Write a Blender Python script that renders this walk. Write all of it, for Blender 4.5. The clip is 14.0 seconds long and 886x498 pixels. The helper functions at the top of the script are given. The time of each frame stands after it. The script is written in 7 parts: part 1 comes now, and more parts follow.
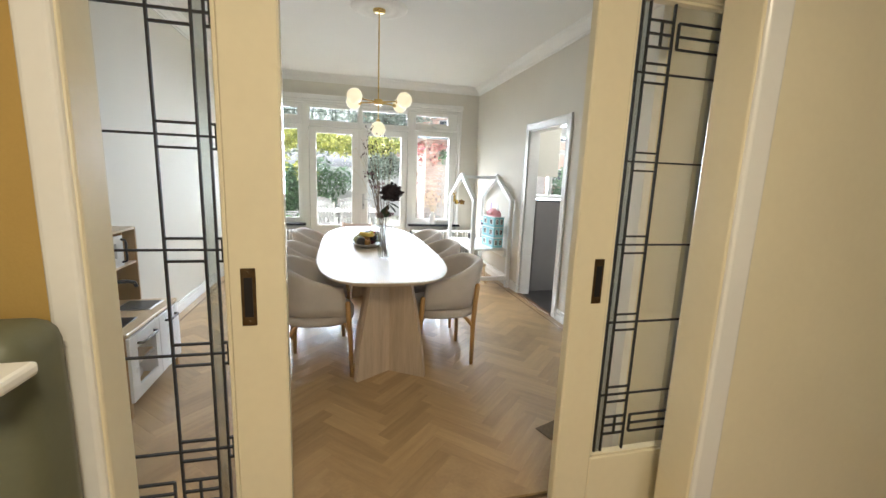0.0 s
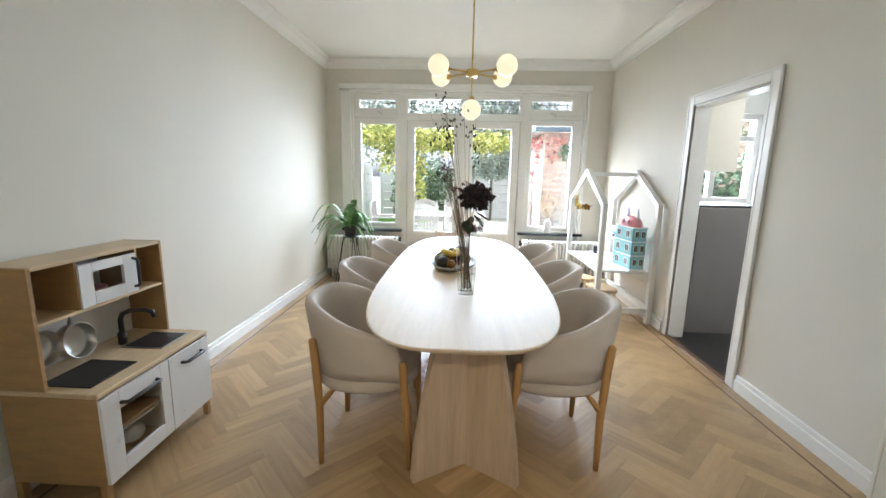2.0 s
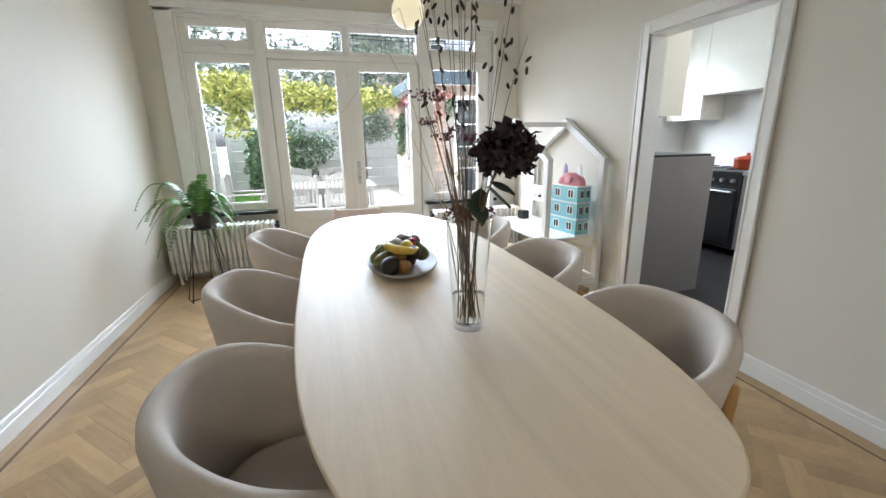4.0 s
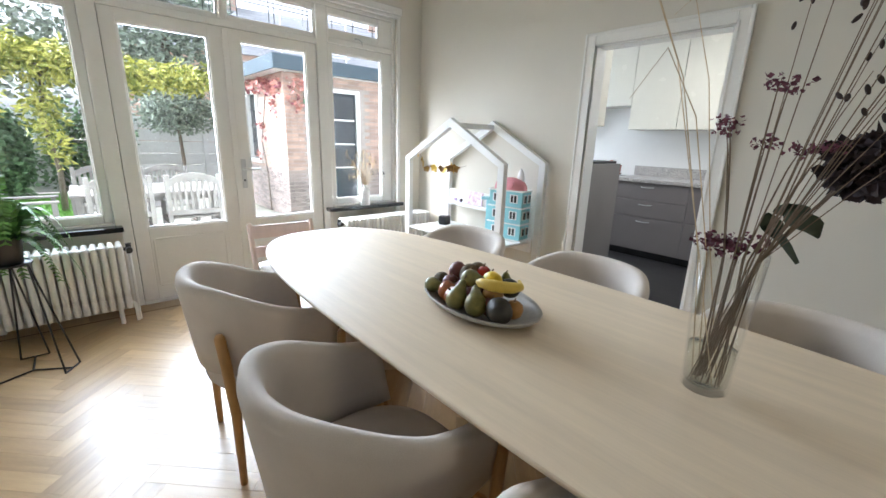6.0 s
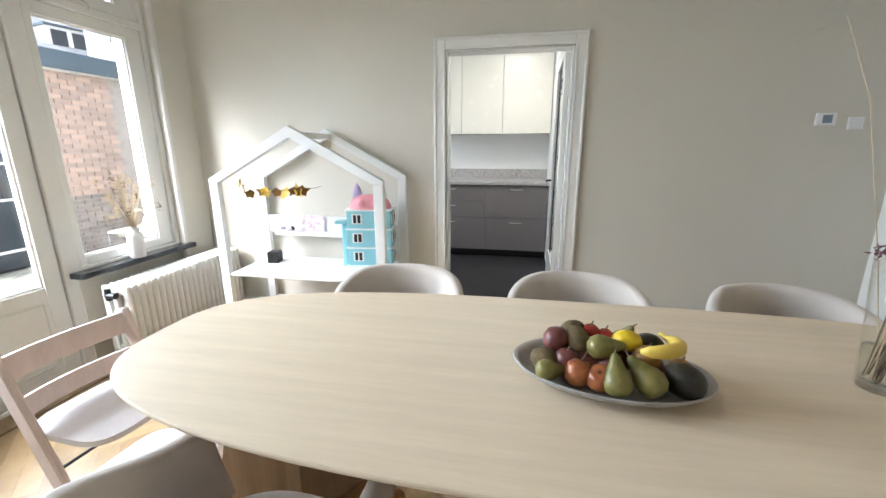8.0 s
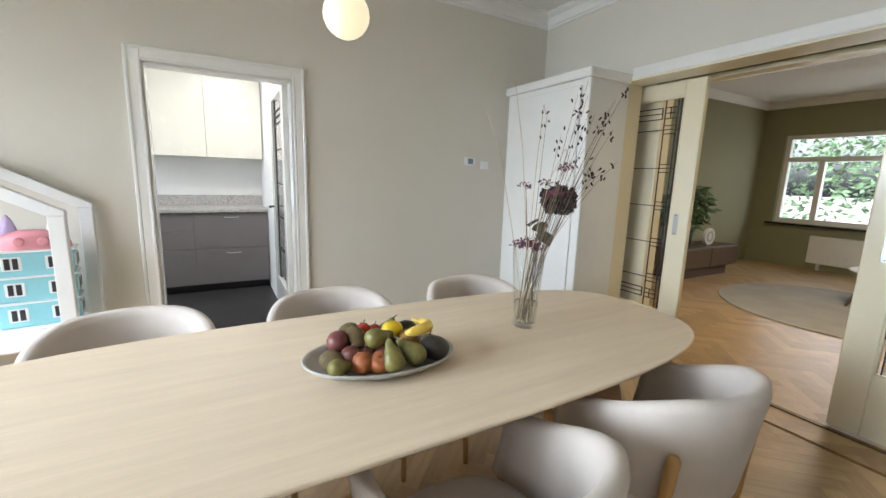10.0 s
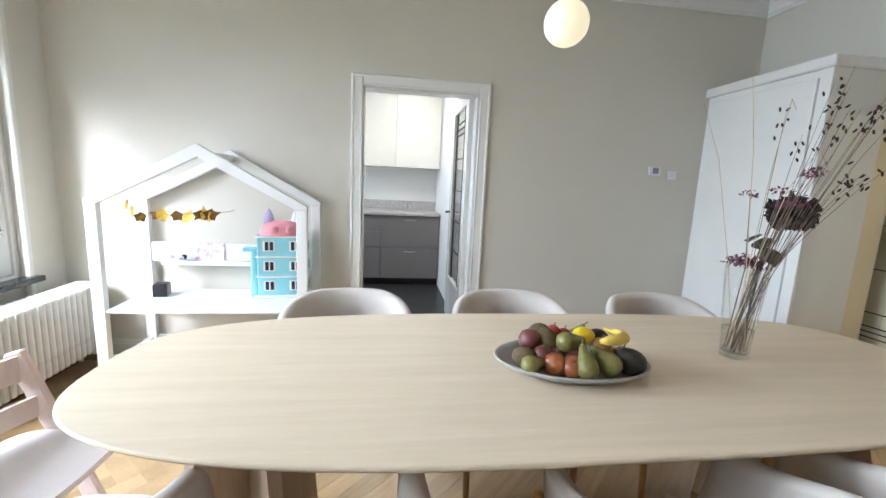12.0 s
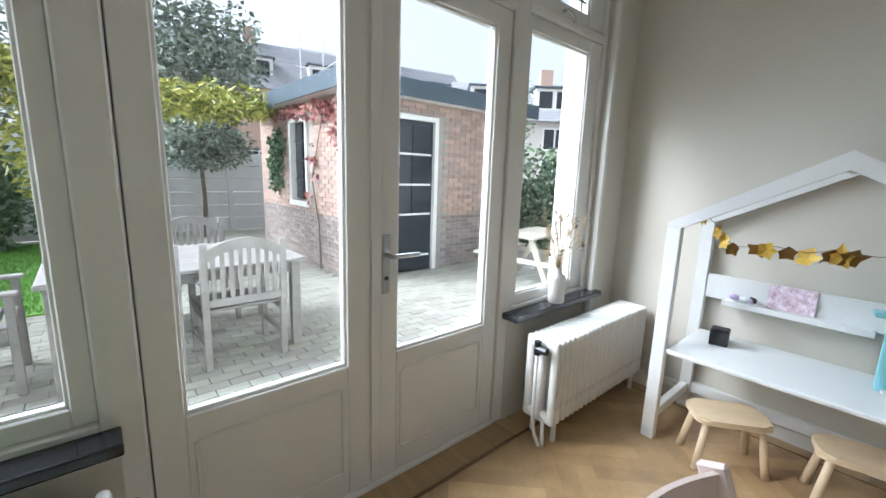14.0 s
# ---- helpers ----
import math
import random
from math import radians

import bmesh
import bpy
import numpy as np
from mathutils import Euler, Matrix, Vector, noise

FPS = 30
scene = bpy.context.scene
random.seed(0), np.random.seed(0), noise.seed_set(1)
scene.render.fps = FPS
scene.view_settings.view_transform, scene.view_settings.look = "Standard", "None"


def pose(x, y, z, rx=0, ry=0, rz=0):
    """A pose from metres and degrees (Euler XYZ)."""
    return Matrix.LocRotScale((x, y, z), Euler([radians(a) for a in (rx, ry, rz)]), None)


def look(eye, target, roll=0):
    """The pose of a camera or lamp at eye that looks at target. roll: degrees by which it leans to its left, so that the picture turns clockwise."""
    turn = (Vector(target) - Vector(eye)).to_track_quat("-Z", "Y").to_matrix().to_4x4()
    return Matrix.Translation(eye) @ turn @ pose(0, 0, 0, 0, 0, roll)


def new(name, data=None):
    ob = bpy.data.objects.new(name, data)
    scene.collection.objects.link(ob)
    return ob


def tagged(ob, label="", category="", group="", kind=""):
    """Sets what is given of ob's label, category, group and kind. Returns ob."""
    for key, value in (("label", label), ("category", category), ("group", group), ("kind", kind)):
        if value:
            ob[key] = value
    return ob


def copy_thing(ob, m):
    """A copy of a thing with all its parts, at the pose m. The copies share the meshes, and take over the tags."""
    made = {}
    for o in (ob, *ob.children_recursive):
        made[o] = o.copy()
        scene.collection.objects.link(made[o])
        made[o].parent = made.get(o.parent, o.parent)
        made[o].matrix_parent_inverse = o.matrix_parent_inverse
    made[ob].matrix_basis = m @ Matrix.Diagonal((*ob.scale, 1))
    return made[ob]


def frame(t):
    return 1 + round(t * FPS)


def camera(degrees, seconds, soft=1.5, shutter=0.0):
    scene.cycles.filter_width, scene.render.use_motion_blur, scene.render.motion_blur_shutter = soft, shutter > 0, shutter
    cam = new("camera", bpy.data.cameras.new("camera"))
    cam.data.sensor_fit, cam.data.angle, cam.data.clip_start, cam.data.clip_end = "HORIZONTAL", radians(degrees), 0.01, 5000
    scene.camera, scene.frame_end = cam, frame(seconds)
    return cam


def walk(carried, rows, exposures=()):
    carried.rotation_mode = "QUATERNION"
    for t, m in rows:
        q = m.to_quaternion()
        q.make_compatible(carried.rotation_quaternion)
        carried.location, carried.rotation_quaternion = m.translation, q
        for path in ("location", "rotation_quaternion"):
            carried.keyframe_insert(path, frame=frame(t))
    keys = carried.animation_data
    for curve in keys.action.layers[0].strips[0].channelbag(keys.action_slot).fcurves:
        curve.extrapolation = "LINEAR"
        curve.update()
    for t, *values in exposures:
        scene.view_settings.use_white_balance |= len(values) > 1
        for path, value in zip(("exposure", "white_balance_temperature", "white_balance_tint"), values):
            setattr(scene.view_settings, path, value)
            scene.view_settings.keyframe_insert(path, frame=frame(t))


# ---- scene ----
cam = camera(94.9, 14.0)
PATH = [
    (0, (0.263, 0.573, 1.395), (0.738, 2.485, 1.051), 2.2),
    (0.5, (0.377, 0.684, 1.372), (0.575, 2.64, 1.006), 1.8),
    (1, (0.434, 0.965, 1.383), (0.483, 2.932, 1.022), 1.5),
    (1.5, (0.498, 1.277, 1.375), (0.447, 3.246, 1.027), 1.4),
    (2, (0.536, 1.585, 1.375), (0.445, 3.551, 1.019), 1.2),
    (2.5, (0.502, 1.932, 1.365), (0.462, 3.899, 1.006), 0.9),
    (3, (0.456, 2.258, 1.319), (0.532, 4.218, 0.929), 0.1),
    (3.5, (0.405, 2.512, 1.281), (0.699, 4.439, 0.833), -0.4),
    (3.7, (0.325, 2.562, 1.301), (0.716, 4.464, 0.819), -0.7),
    (5.8, (-0.462, 3.325, 1.305), (0.778, 4.802, 0.779), 1.7),
    (6, (-0.463, 3.471, 1.299), (0.822, 4.915, 0.784), 1.8),
    (6.5, (-0.443, 3.801, 1.309), (0.949, 5.149, 0.813), 1.6),
    (7, (-0.511, 4.113, 1.33), (1.046, 5.265, 0.832), 1.4),
    (7.5, (-0.538, 4.365, 1.302), (1.209, 5.217, 0.832), 0.4),
    (8, (-0.529, 4.593, 1.349), (1.376, 4.958, 0.861), -0.2),
    (8.5, (-0.555, 4.696, 1.351), (1.381, 4.489, 0.896), -0.0),
    (9, (-0.626, 4.768, 1.351), (1.182, 4.013, 0.952), 0.6),
    (9.2, (-0.675, 4.778, 1.376), (1.048, 3.841, 0.987), 1.3),
    (11.3, (-0.684, 4.807, 1.322), (1.054, 3.863, 1.025), 2.1),
    (11.5, (-0.684, 4.848, 1.329), (1.133, 4.07, 1.025), 2.6),
    (12, (-0.671, 4.945, 1.325), (1.284, 4.667, 1.005), 2.7),
    (12.5, (-0.678, 5.079, 1.315), (1.268, 5.374, 0.96), 2.7),
    (13, (-0.656, 5.271, 1.326), (1.108, 6.126, 0.929), 2.4),
    (13.5, (-0.507, 5.522, 1.344), (0.989, 6.79, 0.95), 2.2),
    (14, (-0.3, 5.837, 1.344), (0.994, 7.318, 0.98), 1.9),
]
EXPOSURES = [(0.0, 2.44, 5850, 9), (1.5, 2.53, 5700, 9), (3.0, 2.32, 5700, 9), (6.0, 2.12, 5650, 10), (9.2, 2.28, 5850, 10), (11.3, 2.40, 5700, 10), (12.5, 2.12, 5500, 10), (13.3, 1.70, 5550, 8), (14.0, 1.28, 5550, 8)]
walk(cam, [(t, look(eye, target, roll)) for t, eye, target, roll in PATH], EXPOSURES)

# ---------- light ----------
world = bpy.data.worlds.new("sky")
world.use_nodes = True
scene.world = world
wn, wl = world.node_tree.nodes, world.node_tree.links
sky = wn.new("ShaderNodeTexSky")
sky.sky_type = 'NISHITA'
sky.sun_disc = False
sky.sun_elevation = radians(38)
sky.sun_rotation = radians(-60)
sky.air_density, sky.dust_density, sky.ozone_density = 1.0, 6.0, 1.0
pale = wn.new("ShaderNodeHueSaturation")
pale.inputs["Saturation"].default_value = 0.05
wl.new(sky.outputs[0], pale.inputs["Color"])
wl.new(pale.outputs[0], wn["Background"].inputs["Color"])
wn["Background"].inputs["Strength"].default_value = 0.15

sun = new("sun", bpy.data.lights.new("sun", 'SUN'))
sun.data.energy, sun.data.angle, sun.data.color = 1.5, radians(25), (1.0, 0.97, 0.92)
sun.matrix_world = look((0, 0, 0), (math.sin(radians(-60)) * -0.79, math.cos(radians(-60)) * -0.79, -0.62))


def area(name, eye, target, w, h, watts, colour):
    ob = new(name, bpy.data.lights.new(name, 'AREA'))
    ob.data.shape, ob.data.size, ob.data.size_y = 'RECTANGLE', w, h
    ob.data.energy, ob.data.color = watts, colour
    ob.matrix_world = look(eye, target)
    return ob


DAY = (0.88, 0.95, 1.0)
area("daylight_garden_doors", (0.60, 8.35, 1.95), (0.15, 5.0, 0.60), 3.0, 2.0, 44, DAY).data.spread = radians(104)
area("daylight_kitchen_window", (3.9, 7.75, 1.7), (3.9, 5.0, 0.2), 1.1, 1.2, 16, DAY)
area("daylight_living_window", (0.9, -4.6, 1.5), (0.9, 2.0, 1.0), 2.6, 1.6, 3.5, DAY)
area("kitchen_ceiling_light", (3.7, 4.7, 2.5), (3.7, 4.7, 0), 0.5, 0.5, 4.6, (1.0, 0.93, 0.82))
# added warm fill without a fixture, brightens the cream doors and living room
area("living_warm_fill", (0.4, 0.0, 2.6), (0.4, 0.0, 0), 0.5, 0.5, 10, (1.0, 0.80, 0.52))


# ---------- materials ----------
def mat(name, base, rough=0.5, metal=0.0, var=0.08, scale=6.0, fine=60.0, bump=0.05, stretch=(1, 1, 1), alt=None,
        per_object=0.0, island=0.0, sheen=0.0, coat=0.0, rough_var=0.08, spec=0.5, grain=1.0):
    """A surface with variation at two scales, fine relief and an uneven gloss."""
    m = bpy.data.materials.new(name)
    m.use_nodes = True
    n, l = m.node_tree.nodes, m.node_tree.links
    p = n["Principled BSDF"]
    tc = n.new("ShaderNodeTexCoord")
    mp = n.new("ShaderNodeMapping")
    mp.inputs["Scale"].default_value = stretch
    info = n.new("ShaderNodeObjectInfo")
    off = n.new("ShaderNodeVectorMath")
    off.operation = 'MULTIPLY_ADD'
    l.new(info.outputs["Random"], off.inputs[0])
    off.inputs[1].default_value = (37.0, 19.0, 11.0) if per_object else (0, 0, 0)
    l.new(tc.outputs["Object"], off.inputs[2])
    l.new(off.outputs[0], mp.inputs["Vector"])
    big, small = n.new("ShaderNodeTexNoise"), n.new("ShaderNodeTexNoise")
    for t, s, d in ((big, scale, 4.0), (small, fine, 6.0)):
        t.inputs["Scale"].default_value, t.inputs["Detail"].default_value = s, d
        l.new(mp.outputs[0], t.inputs["Vector"])
    mix = n.new("ShaderNodeMath")
    mix.operation = 'MULTIPLY_ADD'
    l.new(small.outputs["Fac"], mix.inputs[0])
    mix.inputs[1].default_value = 0.5
    l.new(big.outputs["Fac"], mix.inputs[2])
    even = n.new("ShaderNodeMath")
    even.operation = 'MULTIPLY_ADD'
    l.new(mix.outputs[0], even.inputs[0])
    even.inputs[1].default_value, even.inputs[2].default_value = grain, 0.75 * (1 - grain)
    rest = even.outputs[0]
    for out, amount in ((info.outputs["Random"], per_object), (None, island)):
        if not amount:
            continue
        if out is None:
            out = n.new("ShaderNodeNewGeometry").outputs["Random Per Island"]
        add = n.new("ShaderNodeMath")
        add.operation = 'MULTIPLY_ADD'
        l.new(out, add.inputs[0])
        add.inputs[1].default_value = amount
        l.new(rest, add.inputs[2])
        sub = n.new("ShaderNodeMath")
        sub.operation = 'SUBTRACT'
        l.new(add.outputs[0], sub.inputs[0])
        sub.inputs[1].default_value = amount / 2
        rest = sub.outputs[0]
    ramp = n.new("ShaderNodeValToRGB")
    b = alt or base
    ramp.color_ramp.elements[0].position, ramp.color_ramp.elements[1].position = 0.45, 1.05
    ramp.color_ramp.elements[0].color = (*[c * (1 - var) for c in base], 1)
    ramp.color_ramp.elements[1].color = (*[min(1, c * (1 + var)) for c in b], 1)
    l.new(rest, ramp.inputs[0])
    l.new(ramp.outputs[0], p.inputs["Base Color"])
    rr = n.new("ShaderNodeMapRange")
    rr.inputs["To Min"].default_value, rr.inputs["To Max"].default_value = max(0.02, rough - rough_var), min(1, rough + rough_var)
    l.new(big.outputs["Fac"], rr.inputs["Value"])
    l.new(rr.outputs[0], p.inputs["Roughness"])
    p.inputs["Metallic"].default_value = metal
    p.inputs["Specular IOR Level"].default_value = spec
    if sheen:
        p.inputs["Sheen Weight"].default_value = sheen
    if coat:
        p.inputs["Coat Weight"].default_value = coat
        p.inputs["Coat Roughness"].default_value = 0.30
    if bump:
        bp = n.new("ShaderNodeBump")
        bp.inputs["Strength"].default_value = bump
        bp.inputs["Distance"].default_value = 0.004
        l.new(small.outputs["Fac"], bp.inputs["Height"])
        l.new(bp.outputs[0], p.inputs["Normal"])
    return m


def glow(name, colour, strength):
    m = bpy.data.materials.new(name)
    m.use_nodes = True
    p = m.node_tree.nodes["Principled BSDF"]
    p.inputs["Base Color"].default_value = (*colour, 1)
    p.inputs["Emission Color"].default_value = (*colour, 1)
    p.inputs["Emission Strength"].default_value = strength
    p.inputs["Roughness"].default_value = 0.3
    return m


def clear_glass(name, tint=(1, 1, 1), gloss=1.0, rough=0.0, ior=1.5):
    m = bpy.data.materials.new(name)
    m.use_nodes = True
    n, l = m.node_tree.nodes, m.node_tree.links
    n.remove(n["Principled BSDF"])
    tr, gl, mx, fr = (n.new("ShaderNodeBsdfTransparent"), n.new("ShaderNodeBsdfGlossy"), n.new("ShaderNodeMixShader"), n.new("ShaderNodeMath"))
    lw, pw = n.new("ShaderNodeLayerWeight"), n.new("ShaderNodeMath")
    lw.inputs["Blend"].default_value = 0.5
    pw.operation, fr.operation = 'POWER', 'MULTIPLY_ADD'
    pw.inputs[1].default_value = 5.0
    fr.inputs[1].default_value, fr.inputs[2].default_value = 0.9, 0.022 * (ior - 1) / 0.5
    l.new(lw.outputs["Facing"], pw.inputs[0])
    l.new(pw.outputs[0], fr.inputs[0])
    tr.inputs["Color"].default_value = (*tint, 1)
    gl.inputs["Roughness"].default_value = rough
    gl.inputs["Color"].default_value = (gloss, gloss, gloss, 1)
    l.new(fr.outputs[0], mx.inputs[0])
    l.new(tr.outputs[0], mx.inputs[1])
    l.new(gl.outputs[0], mx.inputs[2])
    l.new(mx.outputs[0], n["Material Output"].inputs["Surface"])
    return m


WALL = mat("wall_paint_warm_grey", (0.66, 0.625, 0.545), 0.75, var=0.03, scale=1.5, fine=180, bump=0.10)
OCHRE = mat("wall_paint_ochre", (0.44, 0.295, 0.085), 0.8, var=0.05, scale=1.5, fine=180, bump=0.10)
OLIVE = mat("wall_paint_olive", (0.28, 0.27, 0.16), 0.8, var=0.05, scale=1.5, fine=180, bump=0.10)
CEIL = mat("ceiling_paint", (0.80, 0.79, 0.76), 0.85, var=0.02, scale=1.2, fine=120, bump=0.05)
GLOSS = mat("white_gloss_paint", (0.80, 0.79, 0.75), 0.22, var=0.03, scale=3, fine=40, bump=0.04, rough_var=0.06)
CREAM = mat("cream_gloss_paint", (0.77, 0.70, 0.51), 0.20, var=0.03, scale=3, fine=40, bump=0.04, rough_var=0.06)
MATTW = mat("white_satin_paint", (0.78, 0.78, 0.76), 0.42, var=0.03, scale=4, fine=70, bump=0.04)
OAK = mat("oak_plank", (0.345, 0.222, 0.102), 0.36, var=0.24, scale=1.4, fine=14, bump=0.06, stretch=(26, 2.2, 6), alt=(0.45, 0.305, 0.150), per_object=0.28, coat=0.3, grain=0.45)
OAKS = mat("oak_parquet", (0.345, 0.222, 0.102), 0.36, var=0.24, scale=8, fine=60, bump=0.06, alt=(0.45, 0.305, 0.150), island=0.28, coat=0.3, grain=0.45)
OAKD = mat("dark_parquet_strip", (0.16, 0.085, 0.04), 0.4, var=0.2)
JOINT = mat("parquet_subfloor", (0.16, 0.10, 0.05), 0.7)
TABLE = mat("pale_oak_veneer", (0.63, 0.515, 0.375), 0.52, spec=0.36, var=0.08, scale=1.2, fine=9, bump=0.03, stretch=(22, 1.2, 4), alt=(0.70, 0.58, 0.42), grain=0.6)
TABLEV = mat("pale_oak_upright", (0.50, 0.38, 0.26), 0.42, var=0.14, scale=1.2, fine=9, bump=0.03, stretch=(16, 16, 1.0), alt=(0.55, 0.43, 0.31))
LEGWOOD = mat("honey_oak", (0.44, 0.25, 0.09), 0.35, var=0.15, scale=2, fine=14, stretch=(14, 14, 1.2))
FABRIC = mat("greige_woven_fabric", (0.57, 0.51, 0.45), 0.92, var=0.10, scale=5, fine=420, bump=0.35, sheen=0.08)
SEATF = mat("grey_woven_fabric", (0.30, 0.265, 0.22), 0.92, var=0.10, scale=5, fine=420, bump=0.35, sheen=0.08)
BRASS = mat("brushed_brass", (0.62, 0.44, 0.16), 0.28, 1.0, var=0.08)
BRONZE = mat("aged_bronze", (0.16, 0.11, 0.06), 0.38, 1.0, var=0.25, scale=30)
STEEL = mat("satin_steel", (0.52, 0.52, 0.51), 0.3, 1.0, var=0.06)
DARKM = mat("dark_metal", (0.045, 0.045, 0.048), 0.4, 0.6, var=0.1)
BLACK = mat("black_plastic", (0.015, 0.015, 0.016), 0.35, var=0.1)
LEAD = mat("lead_came", (0.015, 0.015, 0.016), 0.6, 0.0, var=0.2, scale=30)
SLATE = mat("black_slate", (0.018, 0.019, 0.022), 0.12, var=0.3, scale=8, fine=120, bump=0.02)
RAD = mat("radiator_enamel", (0.74, 0.73, 0.69), 0.3, var=0.03, bump=0.03)
PANE = clear_glass("window_glass", gloss=0.9)
VASEG = clear_glass("vase_glass", (0.98, 0.985, 0.98), 0.95)
RIPPLE = clear_glass("textured_glass", (0.8, 0.82, 0.8), 0.9, 0.25)
WATER = clear_glass("vase_water", (0.95, 0.96, 0.93), 0.5, ior=1.2)
BULB = glow("opal_lamp_glass", (0.85, 0.72, 0.46), 0.17)
GREYC = mat("taupe_cabinet_laminate", (0.19, 0.17, 0.165), 0.45, var=0.03)
GREYP = mat("grey_panel", (0.20, 0.18, 0.17), 0.5, var=0.05)
CABW = mat("cream_cabinet_gloss", (0.74, 0.71, 0.62), 0.25, var=0.02)
GRANITE = mat("speckled_granite", (0.30, 0.28, 0.26), 0.3, var=0.7, scale=90, fine=260, alt=(0.42, 0.40, 0.38))
KFLOOR = mat("black_floor_tile", (0.03, 0.028, 0.028), 0.35, var=0.2, scale=4)
KWALL = mat("kitchen_wall_white", (0.78, 0.77, 0.74), 0.6, var=0.02)
PINKW = mat("whitewashed_beech", (0.68, 0.55, 0.48), 0.5, var=0.08, scale=2, fine=16, stretch=(10, 10, 2))
PINKV = mat("pale_pink_seat", (0.74, 0.68, 0.66), 0.5, var=0.04)
TOYWOOD = mat("birch_ply", (0.38, 0.235, 0.10), 0.45, var=0.15, scale=2, fine=14, stretch=(3, 3, 14))
TOYTOP = mat("birch_worktop", (0.60, 0.46, 0.28), 0.42, var=0.12, scale=2, fine=14, stretch=(14, 2, 4))
PINE = mat("pale_pine", (0.66, 0.52, 0.34), 0.45, var=0.12, scale=2, fine=14, stretch=(3, 14, 3))
TEAL = mat("teal_plastic", (0.28, 0.58, 0.64), 0.35, var=0.03)
PINK = mat("pink_plastic", (0.72, 0.30, 0.34), 0.35, var=0.03)
LILAC = mat("lilac_plastic", (0.50, 0.40, 0.62), 0.35, var=0.03)
WHITEP = mat("white_plastic", (0.78, 0.78, 0.77), 0.3, var=0.02)
CERAM = mat("white_ceramic", (0.74, 0.72, 0.69), 0.45, var=0.04)
PLATE = mat("grey_stoneware", (0.38, 0.355, 0.32), 0.55, var=0.15, scale=20)
FERN = mat("fern_leaf", (0.11, 0.24, 0.05), 0.5, var=0.35, scale=9, island=0.6)
STEM = mat("dry_stem", (0.17, 0.12, 0.08), 0.8, var=0.3)
SEED = mat("dark_seed_head", (0.04, 0.025, 0.022), 0.85, var=0.3)
PLUMF = mat("plum_dried_flower", (0.15, 0.05, 0.075), 0.85, var=0.35, island=0.7)
DARKF = mat("dark_dried_bloom", (0.035, 0.022, 0.025), 0.85, var=0.4, island=0.8)
DARKL = mat("dark_leaf", (0.035, 0.05, 0.025), 0.6, var=0.3)
STRAW = mat("dried_grass", (0.52, 0.40, 0.25), 0.85, var=0.25, island=0.5)
GOLDL = mat("golden_fabric_leaf", (0.34, 0.17, 0.025), 0.6, var=0.25, per_object=1.0, alt=(0.62, 0.42, 0.06))
# weathered brick, its colour also paled and dulled for haze and glare
BRICK = mat("hazed_weathered_brick", (0.40, 0.295, 0.245), 0.9, var=0.16, scale=9, fine=90, bump=0.3, per_object=0.6, alt=(0.44, 0.31, 0.25))
BRICKS = mat("hazed_weathered_bricks", (0.40, 0.295, 0.245), 0.9, var=0.16, scale=9, fine=90, bump=0.3, island=0.6, alt=(0.44, 0.31, 0.25))
# darker, greyer brick for the lowest courses
BRICKD = mat("low_grey_brick", (0.25, 0.215, 0.20), 0.9, var=0.18, scale=9, fine=90, bump=0.3, per_object=0.6, alt=(0.29, 0.24, 0.215))
BRICKDS = mat("low_grey_bricks", (0.25, 0.215, 0.20), 0.9, var=0.18, scale=9, fine=90, bump=0.3, island=0.6, alt=(0.29, 0.24, 0.215))
MORTAR = mat("mortar", (0.36, 0.32, 0.29), 0.95, var=0.15, scale=12)
NAVY = mat("dark_blue_paint", (0.018, 0.026, 0.034), 0.35, var=0.15)
FASCIA = mat("slate_blue_fascia", (0.06, 0.085, 0.105), 0.5, var=0.15)
PAVER = mat("grey_clay_paver", (0.34, 0.325, 0.29), 0.9, var=0.13, scale=1.3, fine=90, bump=0.3, island=0.4, alt=(0.36, 0.365, 0.30))
GROUND = mat("sandy_ground", (0.30, 0.285, 0.245), 0.95, var=0.2, scale=2)
GRASS = mat("lawn_grass", (0.14, 0.30, 0.05), 0.8, var=0.35, scale=3, fine=60, island=0.5)
TEAK = mat("silvered_teak", (0.29, 0.275, 0.255), 0.75, var=0.2, scale=3, fine=26, stretch=(3, 3, 3))
FENCE = mat("white_concrete_panel", (0.66, 0.66, 0.65), 0.8, var=0.06)
LEAFY = mat("yellow_green_leaf", (0.27, 0.32, 0.06), 0.6, var=0.3, scale=2, island=0.9, alt=(0.46, 0.45, 0.12))
LEAFG = mat("mid_green_leaf", (0.12, 0.19, 0.10), 0.5, var=0.4, scale=2, island=0.9)
# grey-green leaf, lightened so the colour carries the garden haze
LEAFD = mat("hazed_grey_green_leaf", (0.25, 0.29, 0.23), 0.55, var=0.4, scale=2, island=0.9)
LEAFR = mat("crimson_leaf", (0.36, 0.115, 0.14), 0.6, var=0.35, scale=2, island=0.9, alt=(0.42, 0.21, 0.17))
BARK = mat("bark", (0.16, 0.13, 0.10), 0.9, var=0.3, scale=20, bump=0.4)
# roof grey raised in the base colour to imitate distant haze
ROOFT = mat("hazed_grey_roof_tile", (0.30, 0.305, 0.32), 0.7, var=0.25, scale=5, island=0.4)
RENDERW = mat("pale_facade", (0.55, 0.52, 0.48), 0.85, var=0.08)
DARKGL = mat("dark_window", (0.03, 0.035, 0.04), 0.08, var=0.1)
RUG = mat("grey_wool_rug", (0.33, 0.31, 0.28), 0.95, var=0.15, scale=3, fine=200, bump=0.3)
